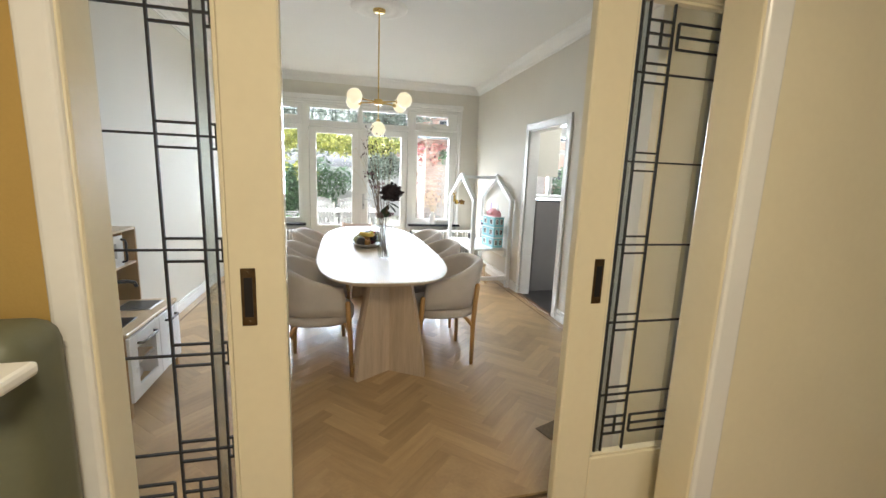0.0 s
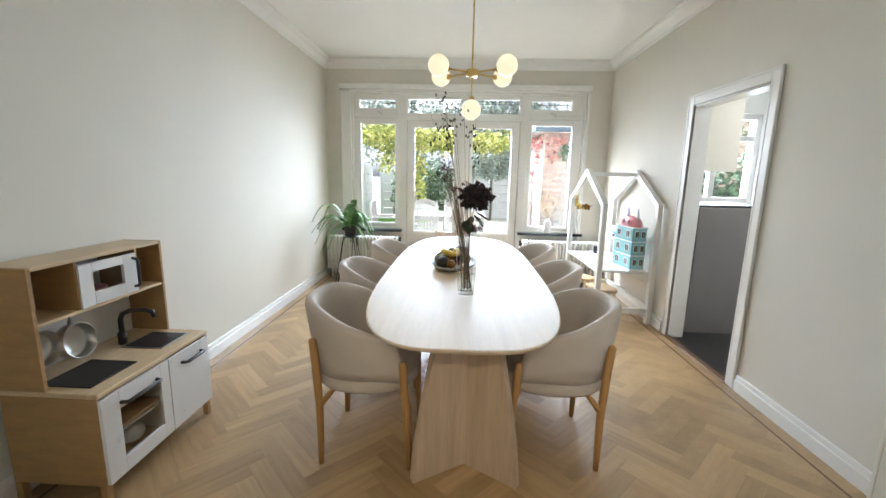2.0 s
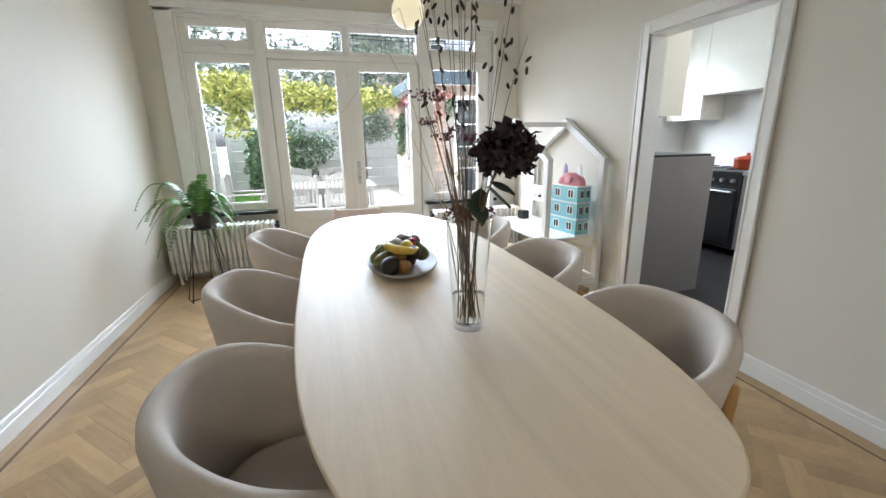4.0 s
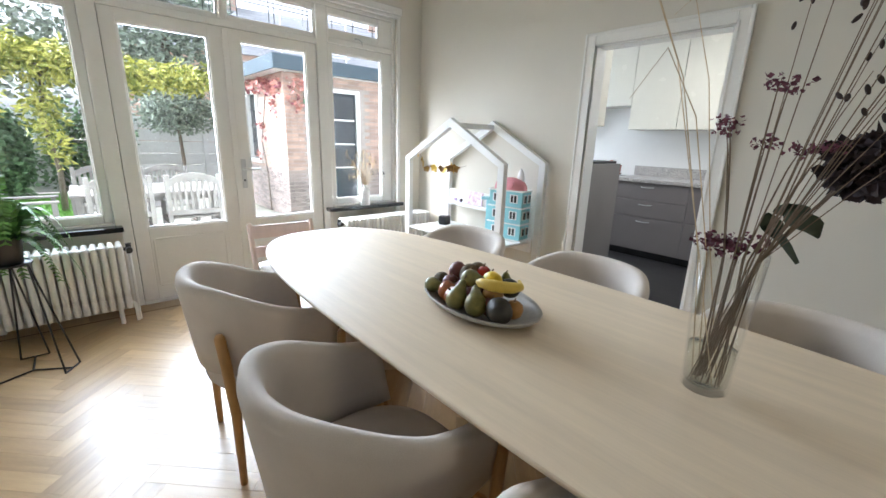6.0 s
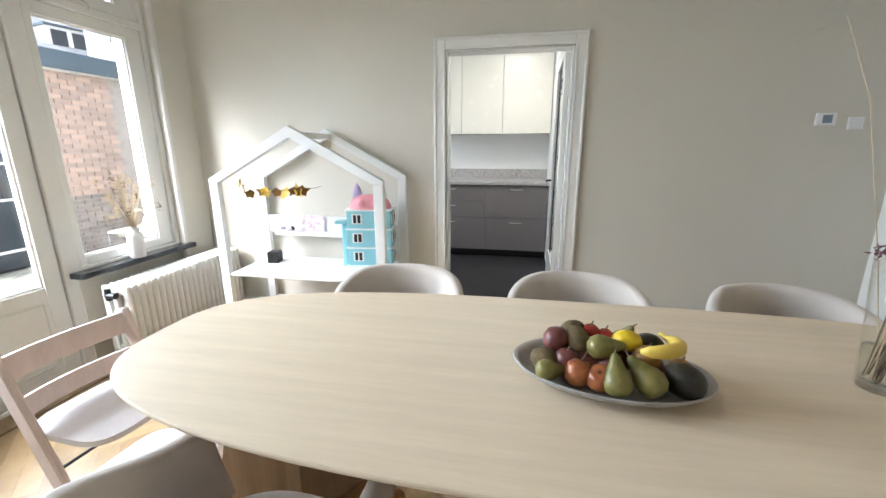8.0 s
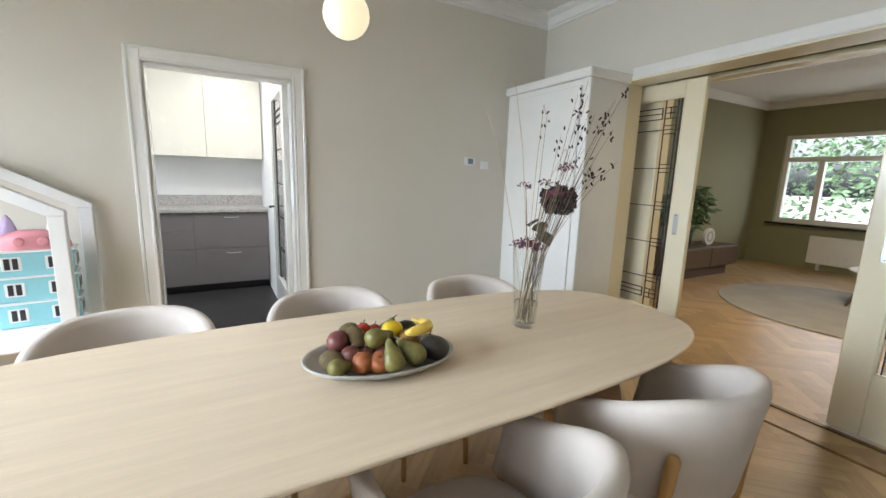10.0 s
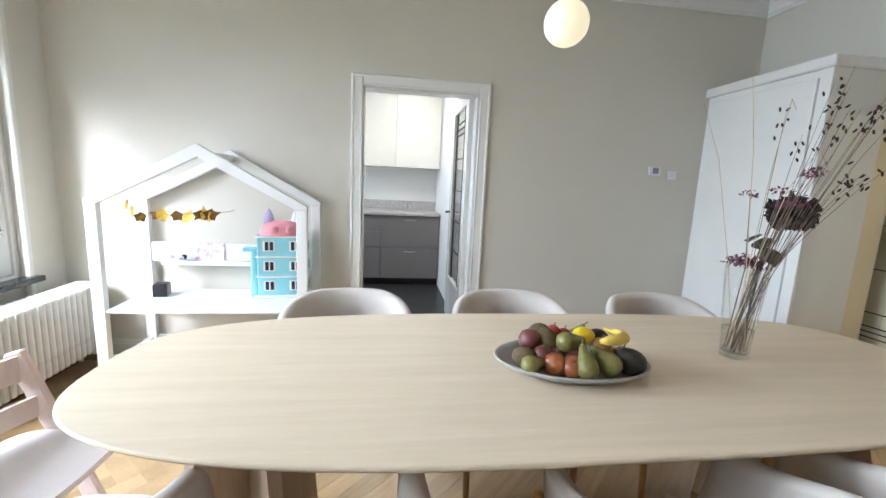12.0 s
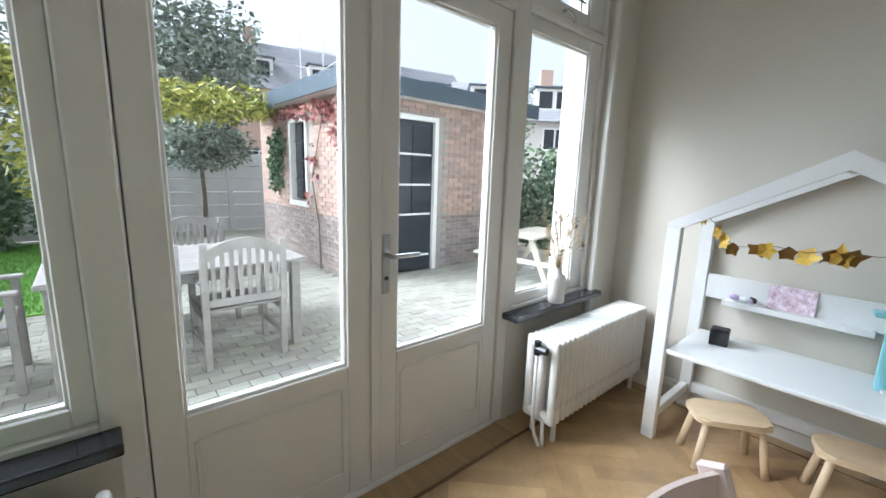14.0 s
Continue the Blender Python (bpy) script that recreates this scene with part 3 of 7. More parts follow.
for y0, y1 in ((LIVY - 0.024, LIVY), (YB, YB + 0.022)):
    if y0 < 1.8:
        box(bm, LJL - 0.012, LJL + 0.055, y0, y1, 0, SDT + 0.09, 0.012, 3)
        box(bm, LJR - 0.083, LJR + 0.006, y0, y1, 0, SDT + 0.09, 0.012, 3)
        box(bm, LJL + 0.055, LJR - 0.083, y0, y1, SDT - 0.004, SDT + 0.09, 0.006)
    else:
        box(bm, JL - 0.10, JL + 0.004, y0, y1, 0, SDT + 0.09, 0.006)
        box(bm, JL + 0.004, 1.435, y0, y1, SDT + 0.012, SDT + 0.09, 0.006)
structure("trim_sliding_doors", bm, GLOSS, "white moulded architrave round the sliding doors", "architrave")


def sliding_leaf(name, edge, side):
    """A leaded-glass sliding door; edge: its meeting edge, side: +1 when it slides away to +x."""
    y0, y1 = 1.770, 1.812
    w, st = 0.97, 0.142
    gz0, gz1 = 0.375, 1.985
    d = tagged(part(name, bmesh.new(), CREAM, None), "cream gloss sliding door with leaded glass, half open", "sliding door", kind="structure")

    def bx(bm, a, b, *r, **k):
        xa, xb = edge + side * a, edge + side * b
        return box(bm, min(xa, xb), max(xa, xb), *r, **k)
    bm = bmesh.new()
    bx(bm, 0, st, y0, y1, 0.012, SDT - 0.006, bevel=0.005)
    bx(bm, w - st, w, y0, y1, 0.012, SDT - 0.006, bevel=0.005)
    bx(bm, st, w - st, y0, y1, 0.012, gz0, bevel=0.004)
    bx(bm, st, w - st, y0, y1, gz1, SDT - 0.006, bevel=0.004)
    for a, b, c, e in ((st, st + 0.01, gz0, gz1), (w - st - 0.01, w - st, gz0, gz1), (st, w - st, gz0, gz0 + 0.01), (st, w - st, gz1 - 0.01, gz1)):
        bx(bm, a, b, y0 + 0.006, y1 - 0.006, c, e, bevel=0.002)
    bm.to_mesh(d.data)
    bm.free()
    part("pane", bx(bmesh.new(), st, w - st, 1.789, 1.793, gz0, gz1), PANE, d).visible_shadow = False
    part("textured_strip", bx(bmesh.new(), st + 0.030, st + 0.052, 1.787, 1.7885, gz0, gz1), RIPPLE, d, "rippled clear glass strip").visible_shadow = False
    W = w - 2 * st
    bm = bmesh.new()
    t = 0.0028

    def v(o, za=gz0, zb=gz1):
        bx(bm, st + o - t, st + o + t, 1.7865, 1.7955, za, zb)

    def hz(z, o0, o1, k=t):
        bx(bm, st + o0, st + o1, 1.787, 1.795, z - k, z + k)
    for o in (0.027, 0.055, 0.148, W - 0.148, W - 0.055, W - 0.027):
        v(o)
    for z in (0.617, 0.902, 1.188, 1.474, 1.759):
        hz(z, 0, W)
        for dz in (-0.030, 0.030):
            for o0, o1 in ((0, 0.027), (0.055, 0.148), (W - 0.148, W - 0.055), (W - 0.027, W)):
                hz(z + dz, o0, o1, 0.003)
        for o in (0.0135, W - 0.0135):
            bx(bm, st + o - 0.003, st + o + 0.003, 1.7872, 1.7948, z - 0.03, z + 0.03)
    for z in (0.455, 0.49, 0.525, 1.84, 1.88, 1.92):
        for o0, o1 in ((0.055, 0.148), (0.17, W / 2), (W / 2, W - 0.17), (W - 0.148, W - 0.055)):
            hz(z, o0, o1, 0.003)
    for za, zb in ((0.455, 0.525), (1.84, 1.92)):
        for o in (0.17, W - 0.17, 0.105, W - 0.105):
            v(o, za, zb)
    part("leading", bm, LEAD, d, "dark geometric lead strips")
    for y, s in ((y0, -1), (y1, 1)):
        bm = bmesh.new()
        a, b = 0.075, 0.112
        bx(bm, a, b, min(y, y + s * 0.004), max(y, y + s * 0.004), 0.985, 1.143, bevel=0.0015)
        p = part("pull_plate", bm, BRONZE if s < 0 else STEEL, d, "recessed metal finger pull")
        # raised plate, black on the living side to paint the recess's shade
        bm = bmesh.new()
        bx(bm, a + 0.008, b - 0.008, min(y, y + s * 0.0055), max(y, y + s * 0.0055), 1.010, 1.118)
        part("pull_recess", bm, BLACK if s < 0 else STEEL, p)
        bm = bmesh.new()
        for z in (0.997, 1.131):
            rod(bm, (edge + side * (a + b) / 2, y, z), (edge + side * (a + b) / 2, y + s * 0.007, z), 0.004)
        part("screw", bm, BRONZE, p)
    return d


sliding_leaf("door_3", 0.112, -1).location = (0, -0.066, 0)  # runs on the front track
sliding_leaf("door_4", 1.020, 1)
structure("door_track", B(JL, JR, 1.775, 1.807, -0.01, 0.008), BRONZE, "brass floor track of the sliding doors", "door track")

# built-in cupboard beside the sliding doors
cup = thing("built_in_cupboard", "tall white built-in cupboard beside the sliding doors", "cupboard", kind="structure")
part("carcass", B(1.465, XR, YB, 2.425, 0, 2.085), GLOSS, cup)
part("door", B(1.545, XR - 0.05, 2.425, 2.445, 0.12, 2.04, 0.003), GLOSS, cup, "flat white cupboard door")
part("cornice_board", B(1.440, XR, YB, 2.470, 2.085, 2.15, 0.012, 2), GLOSS, cup)
part("stile", B(1.465, 1.540, 2.425, 2.439, 0, 2.085, 0.003), GLOSS, cup)
part("plinth", B(1.545, XR - 0.02, 2.425, 2.441, 0, 0.115, 0.003), GLOSS, cup)


# ---------- dining room: table and chairs ----------
TX, TY, TA, TB, TZ = 0.548, 4.362, 0.495, 1.402, 0.757


def oval(a, b, n=3.45, k=96, far=None):
    pts = []
    for i in range(k):
        t = 2 * math.pi * i / k
        c, s = math.cos(t), math.sin(t)
        e = 2 / (far if far and s > 0 else n)
        pts.append((a * math.copysign(abs(c) ** e, c), b * math.copysign(abs(s) ** e, s)))
    return pts


def dining_table():
    t = thing("dining_table", "long pale oak dining table with rounded top and cross-shaped bases", "table", (TX, TY, 0))
    bm = bmesh.new()
    rings = []
    for inset, z in ((0.060, TZ - 0.038), (0.012, TZ - 0.020), (0.002, TZ - 0.010), (0.0, TZ - 0.006), (0.0015, TZ - 0.002), (0.005, TZ)):
        rings.append([bm.verts.new((x, y, z)) for x, y in oval(TA - inset, TB - inset, far=2.9)])
    for a, b in zip(rings, rings[1:]):
        for k in range(len(a)):
            bm.faces.new((a[k], a[(k + 1) % len(a)], b[(k + 1) % len(a)], b[k]))
    bm.faces.new(rings[-1])
    bm.faces.new(rings[0][::-1])
    part("tabletop", bm, TABLE, t)
    for py in (-0.992, 0.992):
        base = None
        for s in (1, -1):
            bm = bmesh.new()
            ang = Matrix.Translation((0.03, py, 0)) @ Matrix.Rotation(s * radians(33), 4, 'Z')
            prof = [(0.285, 0.0), (0.280, 0.06), (0.262, 0.22), (0.225, 0.42), (0.185, 0.60), (0.165, TZ - 0.038)]
            lo, hi = [], []
            for sgn in (1, -1):
                for w, z in (prof if sgn == 1 else prof[::-1]):
                    lo.append((sgn * w, -0.019, z))
                    hi.append((sgn * w, 0.019, z))
            a = [bm.verts.new(p) for p in lo]
            b = [bm.verts.new(p) for p in hi]
            bm.faces.new(a)
            bm.faces.new(b[::-1])
            for i in range(len(a)):
                j = (i + 1) % len(a)
                bm.faces.new((a[j], a[i], b[i], b[j]))
            bmesh.ops.recalc_face_normals(bm, faces=bm.faces)
            bmesh.ops.transform(bm, matrix=ang, verts=bm.verts)
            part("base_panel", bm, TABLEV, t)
    return t


dining_table()


def dining_chair(at, rz):
    c = thing("dining_chair", "round-backed dining chair in greige fabric with oak legs", "chair", at, rz, "chairs round the table")
    # wrap-round upholstered shell: open to +x
    U = []
    for i in range(41):
        u = -1 + 2 * i / 40
        a = abs(u)
        if a < 0.66:
            ang = u / 0.66 * math.pi / 2
            U.append((u, -0.03 - math.cos(ang), math.sin(ang), (-math.cos(ang), math.sin(ang)), 0.0))
        else:
            f = (a - 0.66) / 0.34
            U.append((u, -0.03, math.copysign(1, u), (0.0, math.copysign(1, u)), f))
    bm = bmesh.new()
    rings = []
    for u, cx, cy, nrm, f in U:
        a = abs(u)
        s = min(1, max(0, (a - 0.22) / 0.78))
        s = s * s * (3 - 2 * s)
        top = 0.795 - 0.135 * s
        bot = 0.447
        ring = []
        sec = [(0.0, 0.0), (0.022, 0.0), (0.024, 0.3), (0.027, 0.7), (0.028, 0.90), (0.020, 0.975), (0.0, 1.0), (-0.020, 0.975), (-0.028, 0.90), (-0.024, 0.6), (-0.021, 0.3), (-0.020, 0.0)]
        for off, h in sec:
            z = bot + (top - bot) * h
            lean = (z - bot) / 0.34
            rx = 0.205 + 0.035 * lean
            ry = 0.232 + 0.050 * lean
            x = -0.03 + (cx + 0.03) * rx * 1.05 + f * (0.235 - 0.03 * (h if f else 0))
            y = cy * ry * (1 - 0.05 * f * f)
            ring.append(bm.verts.new((x + nrm[0] * off - 0.02, y + nrm[1] * off, z)))
        rings.append(ring)
    for p, q in zip(rings, rings[1:]):
        k = len(p)
        for i in range(k):
            bm.faces.new((p[i], p[(i + 1) % k], q[(i + 1) % k], q[i]))
    bm.faces.new(rings[0])
    bm.faces.new(rings[-1][::-1])
    bmesh.ops.recalc_face_normals(bm, faces=bm.faces)
    part("backrest", bm, FABRIC, c, "", True)
    # seat pad
    bm = bmesh.new()
    rr = []
    for ins, z in ((0.06, 0.362), (0.018, 0.368), (0.002, 0.388), (0.0, 0.432), (0.008, 0.446), (0.03, 0.462), (0.06, 0.474), (0.14, 0.476)):
        rr.append([bm.verts.new((-0.018 + x, y, z)) for x, y in oval(0.252 - ins, 0.238 - ins, 2.5, 40)])
    for p, q in zip(rr, rr[1:]):
        for k in range(40):
            bm.faces.new((p[k], p[(k + 1) % 40], q[(k + 1) % 40], q[k]))
    bm.faces.new(rr[-1])
    bm.faces.new(rr[0][::-1])
    part("seat", bm, FABRIC, c, "", True)
    for x in (-0.185, 0.195):
        for s in (-1, 1):
            part("bracket", tube(bmesh.new(), [(x * 1.08, s * 0.226, 0.315), (x * 0.95, s * 0.215, 0.348), (x * 0.85, s * 0.17, 0.362), (x * 0.7, s * 0.13, 0.368)], [0.014, 0.014, 0.012, 0.010], 8), LEGWOOD, c, "", True)
    for sx, sy in ((-1, -1), (-1, 1), (1, -1), (1, 1)):
        bm = bmesh.new()
        y = sy * 0.232
        if sx < 0:
            tube(bm, [(-0.213, y * 0.96, 0.0), (-0.213, y * 0.95, 0.30), (-0.226, y * 0.94, 0.50), (-0.238, y * 0.94, 0.62), (-0.238, y * 0.94, 0.632)], [0.013, 0.018, 0.019, 0.018, 0.011], 12)
        else:
            tube(bm, [(0.210, y * 1.0, 0.0), (0.200, y * 1.03, 0.30), (0.188, y * 1.11, 0.45), (0.185, y * 1.15, 0.545), (0.185, y * 1.15, 0.557)], [0.013, 0.017, 0.018, 0.017, 0.010], 12)
        part("leg", bm, LEGWOOD, c, "round oak leg", True)
    return c


first = dining_chair((0.105, 3.525, 0), 0)
for x, y, rz in ((0.040, 4.265, 3), (0.060, 5.125, -3), (0.995, 3.575, 180), (1.03, 4.345, 178), (1.02, 5.105, 183)):
    copy_thing(first, pose(x, y, 0, 0, 0, rz))


def high_chair(at, rz):
    """Slanting-sided wooden chair, back to +y."""
    h = thing("high_chair", "pale pink whitewashed wooden high chair with a slatted back", "high chair", at, rz)
    for s in (-1, 1):
        bm = bmesh.new()
        beam(bm, (s * 0.185, -0.235, 0.0), (s * 0.185, 0.065, 0.775), 0.022, 0.060, 0.006, (0, 1, 0))
        part("side_upright", bm, PINKW, h)
        part("foot", B(s * 0.185 - 0.011, s * 0.185 + 0.011, -0.26, 0.22, 0.0, 0.045, 0.006), PINKW, h)
    for z0, z1, y in ((0.685, 0.765, 0.045), (0.575, 0.640, 0.005)):
        bm = bmesh.new()
        n = 12
        for i in range(n):
            xa, xb = -0.175 + 0.35 * i / n, -0.175 + 0.35 * (i + 1) / n
            bow = lambda x: 0.05 * (1 - (x / 0.175) ** 2)
            dr = lambda x: 0.012 * (1 - (x / 0.175) ** 2)
            vs = []
            for x in (xa, xb):
                for yy in (0, 0.012):
                    for z in (z0, z1):
                        vs.append(bm.verts.new((x, y + bow(x) + yy, z - dr(x))))
            a = vs
            for f in ((0, 1, 5, 4), (2, 6, 7, 3), (1, 3, 7, 5), (0, 4, 6, 2)):
                bm.faces.new([a[i] for i in f])
            if i == 0:
                bm.faces.new((a[0], a[2], a[3], a[1]))
            if i == n - 1:
                bm.faces.new((a[4], a[5], a[7], a[6]))
        bmesh.ops.remove_doubles(bm, verts=bm.verts, dist=1e-5)
        bmesh.ops.recalc_face_normals(bm, faces=bm.faces)
        part("back_slat", bm, PINKW, h)
    bm = bmesh.new()
    prism(bm, [(x, y - 0.10) for x, y in oval(0.173, 0.165, 4, 36)], 0.515, 0.533)
    part("seat", bm, PINKV, h, "pale pink seat board")
    bm = bmesh.new()
    prism(bm, [(x, y - 0.20) for x, y in oval(0.173, 0.165, 4, 36)], 0.29, 0.308)
    part("footrest", bm, PINKV, h, "pale pink footrest board")
    bm = bmesh.new()
    for z, y in ((0.42, -0.08), (0.20, -0.15)):
        part("steel_rod", rod(bmesh.new(), (-0.175, y, z), (0.175, y, z), 0.005), DARKM, h)
    part("stretcher", B(-0.175, 0.175, 0.08, 0.10, 0.02, 0.06, 0.004), PINKW, h)
    return h


high_chair((0.435, 5.975, 0), -4)


def house_desk():
    """House-shaped play desk: two gable frames, ridge, desk top, shelf."""
    d = thing("play_house_desk", "white wooden house-shaped play desk against the wall", "play desk", (0, 0, 0))
    y0, y1, ym, zs, za = 5.415, 6.610, 6.012, 1.148, 1.478
    w, t = 0.062, 0.045
    for x in (1.852, 2.352):
        g = part("gable_frame", bmesh.new(), MATTW, d)
        bm = bmesh.new()
        for y in (y0, y1):
            s = 1 if y == y0 else -1
            box(bm, x - t / 2, x + t / 2, min(y, y + s * w), max(y, y + s * w), 0, zs - 0.02, 0.003)
        sl = math.atan2(za - zs, ym - y0)
        for ya, s in ((y0, 1), (y1, -1)):
            L = math.hypot(ym - y0, za - zs)
            poly = [(ya, zs), (ym, za), (ym, za - w / math.cos(sl)), (ya + s * w, zs - w * 0.35), (ya + s * w, zs - 0.02), (ya, zs - 0.02)]
            lo = [bm.verts.new((x - t / 2, p[0], p[1])) for p in poly]
            hi = [bm.verts.new((x + t / 2, p[0], p[1])) for p in poly]
            bm.faces.new(lo)
            bm.faces.new(hi[::-1])
            for i in range(len(poly)):
                j = (i + 1) % len(poly)
                bm.faces.new((lo[j], lo[i], hi[i], hi[j]))
        bmesh.ops.recalc_face_normals(bm, faces=bm.faces)
        bm.to_mesh(g.data)
        bm.free()
    part("ridge_beam", B(1.875, 2.33, ym - 0.03, ym + 0.03, za - 0.075, za - 0.035, 0.003), MATTW, d)
    part("desk_top", B(1.835, 2.33, y0 + 0.066, y1 - 0.066, 0.485, 0.507, 0.005), MATTW, d)
    part("apron", B(2.30, 2.33, y0 + 0.066, y1 - 0.066, 0.40, 0.484, 0.003), MATTW, d)
    for y in (y0 + 0.03, y1 - 0.03):
        part("side_rail", B(1.876, 2.328, y - 0.02, y + 0.02, 0.10, 0.15, 0.003), MATTW, d)
    part("back_rail", B(2.335, 2.365, y0 + 0.066, y1 - 0.066, 0.10, 0.16, 0.003), MATTW, d)
    part("shelf_back", B(2.335, 2.350, 5.70, y1 - 0.066, 0.70, 0.835, 0.003), MATTW, d)
    part("shelf_board", B(2.245, 2.334, 5.86, 6.44, 0.695, 0.712, 0.003), MATTW, d)
    part("shelf_lip", B(2.238, 2.245, 5.86, 6.44, 0.695, 0.725, 0.002), MATTW, d)
    return d


house_desk()


def radiator(x0, x1, valve_x, y0=6.845, y1=7.035, z0=0.105, z1=0.555):
    r = thing("column_radiator", "white enamelled cast column radiator below the window", "radiator", ((x0 + x1) / 2, (y0 + y1) / 2, 0))
    hx, hy = (x1 - x0) / 2, (y1 - y0) / 2
    n = round((x1 - x0) / 0.045)
    bm = bmesh.new()
    # one section: flat rounded ring with three columns
    w = 0.019
    for yy in (-hy + 0.022, 0.0, hy - 0.022):
        lathe(bm, [(0.0, z0), (0.8, z0 + 0.01), (1, z0 + 0.04), (1, z1 - 0.04), (0.8, z1 - 0.01), (0, z1)], 10, (0, yy, 0), w, 0.024)
    box(bm, -w * 0.9, w * 0.9, -hy, hy, z1 - 0.062, z1, 0.016, 3)
    box(bm, -w * 0.9, w * 0.9, -hy, hy, z0, z0 + 0.062, 0.016, 3)
    me = None
    for i in range(n):
        x = -hx + (i + 0.5) * 2 * hx / n
        if me is None:
            o = part("section", bm, RAD, r, "", True)
            me = o.data
        else:
            o = new("section", me)
            o.parent = r
        o.location.x = x
    bm = bmesh.new()
    rod(bm, (-hx + 0.01, 0, z0 + 0.035), (hx - 0.01, 0, z0 + 0.035), 0.022)
    rod(bm, (-hx + 0.01, 0, z1 - 0.035), (hx - 0.01, 0, z1 - 0.035), 0.022)
    part("connector", bm, RAD, r)
    for x in (-hx + 0.07, hx - 0.07):
        for y in (-hy + 0.03, hy - 0.03):
            part("foot", rod(bmesh.new(), (x, y, 0), (x, y, z0 + 0.03), 0.014, 0.012), RAD, r)
    s = math.copysign(1, valve_x)
    e = s * (hx + 0.03)
    bm = bmesh.new()
    rod(bm, (s * hx, 0, z1 - 0.045), (s * (hx + 0.03), 0, z1 - 0.045), 0.012)
    rod(bm, (e, 0, z1 - 0.075), (e, 0, z1 - 0.005), 0.017)
    rod(bm, (e, -0.055, z1 - 0.045), (e, 0.01, z1 - 0.045), 0.019)
    part("valve", bm, BLACK, r, "black radiator valve")
    bm = bmesh.new()
    tube(bm, [(e, 0, z1 - 0.07), (e, 0, 0.12), (e, -0.02, 0.05), (e, -0.05, 0.0)], 0.009)
    tube(bm, [(s * (hx - 0.01), -0.02, z0 + 0.03), (s * (hx + 0.012), -0.05, z0 + 0.02), (s * (hx + 0.015), -0.06, 0.0)], 0.009)
    part("pipe", bm, RAD, r, "white heating pipe", True)
    return r


radiator(-1.265, -0.320, 1)
radiator(1.335, 2.34, -1)


def toy_kitchen():
    k = thing("toy_kitchen", "birch and white toy kitchen with sink, hob and oven", "toy kitchen", (-1.02, 3.325, 0))
    # local: front to +x, x from -0.36 (wall side) to +0.17, y +-0.35
    xb, xf, h = -0.272, 0.15, 0.345
    part("worktop", B(xb, xf, -h, h, 0.478, 0.500, 0.004), TOYTOP, k)
    for y in (-h, h - 0.016):
        part("side_panel", B(xb + 0.01, xf - 0.012, y, y + 0.016, 0.09, 0.478, 0.002), TOYWOOD, k)
    part("cabinet_floor", B(xb + 0.01, xf - 0.02, -h + 0.016, h - 0.016, 0.10, 0.114), TOYWOOD, k)
    part("cabinet_back", B(xb + 0.01, xb + 0.018, -h + 0.016, h - 0.016, 0.114, 0.478), WHITEP, k)
    part("divider", B(xb + 0.02, xf - 0.014, 0.03, 0.042, 0.114, 0.478), WHITEP, k)
    for x in (xb + 0.01, xf - 0.045):
        for y in (-h, h - 0.03):
            part("leg", B(x, x + 0.03, y, y + 0.03, 0.0, 0.09, 0.002), TOYWOOD, k)
    od = part("oven_door", bmesh.new(), WHITEP, k, "white oven door with a clear window")
    bm = bmesh.new()
    a0, a1, c0, c1 = -h + 0.004, 0.030, 0.096, 0.470
    g0, g1, e0, e1 = a0 + 0.085, a1 - 0.055, c0 + 0.07, c1 - 0.08
    for y0, y1, z0, z1 in ((a0, g0, c0, c1), (g1, a1, c0, c1), (g0, g1, c0, e0), (g0, g1, e1, c1)):
        box(bm, xf - 0.012, xf + 0.004, y0, y1, z0, z1, 0.001)
    bm.to_mesh(od.data)
    bm.free()
    part("pane", B(xf - 0.006, xf - 0.003, g0, g1, e0, e1), PANE, od)
    part("oven_shelf", B(xb + 0.03, xf - 0.02, -h + 0.018, 0.028, 0.27, 0.276), STEEL, k)
    part("cupboard_door", B(xf - 0.012, xf + 0.004, 0.036, h - 0.004, c0, c1, 0.002), WHITEP, k, "white cupboard door")
    for y0, y1 in ((-0.25, -0.05), (0.12, 0.27)):
        bm = bmesh.new()
        tube(bm, [(xf + 0.002, y0, 0.415), (xf + 0.028, y0 + 0.006, 0.415), (xf + 0.032, y0 + 0.02, 0.415), (xf + 0.032, y1 - 0.02, 0.415), (xf + 0.028, y1 - 0.006, 0.415), (xf + 0.002, y1, 0.415)], 0.008)
        part("handle", bm, DARKM, k, "dark grey bar handle", True)
    part("oven_tray", B(xb + 0.05, xf - 0.03, -h + 0.04, 0.01, 0.277, 0.287, 0.003), TOYWOOD, k)
    for yy, m in ((-0.22, PINK), (-0.10, CERAM)):
        part("toy_food", ball(bmesh.new(), (0.04, yy, 0.165), 0.055, 0.062, 0.042, 14), m, k, "soft toy food in the oven", True)
    # sink, tap, hob
    s = part("sink", bmesh.new(), STEEL, k, "dark steel toy sink")
    bm = bmesh.new()
    box(bm, -0.12, 0.09, 0.08, 0.29, 0.500, 0.504, 0.001)
    bm.to_mesh(s.data)
    bm.free()
    part("basin", B(-0.108, 0.078, 0.092, 0.278, 0.5045, 0.506), DARKM, s)
    bm = bmesh.new()
    tube(bm, [(-0.15, 0.13, 0.50), (-0.15, 0.13, 0.625), (-0.142, 0.135, 0.655), (-0.115, 0.15, 0.668), (-0.06, 0.175, 0.668), (-0.03, 0.19, 0.655), (-0.022, 0.195, 0.625)], 0.012, 10)
    rod(bm, (-0.15, 0.13, 0.50), (-0.15, 0.13, 0.56), 0.02)
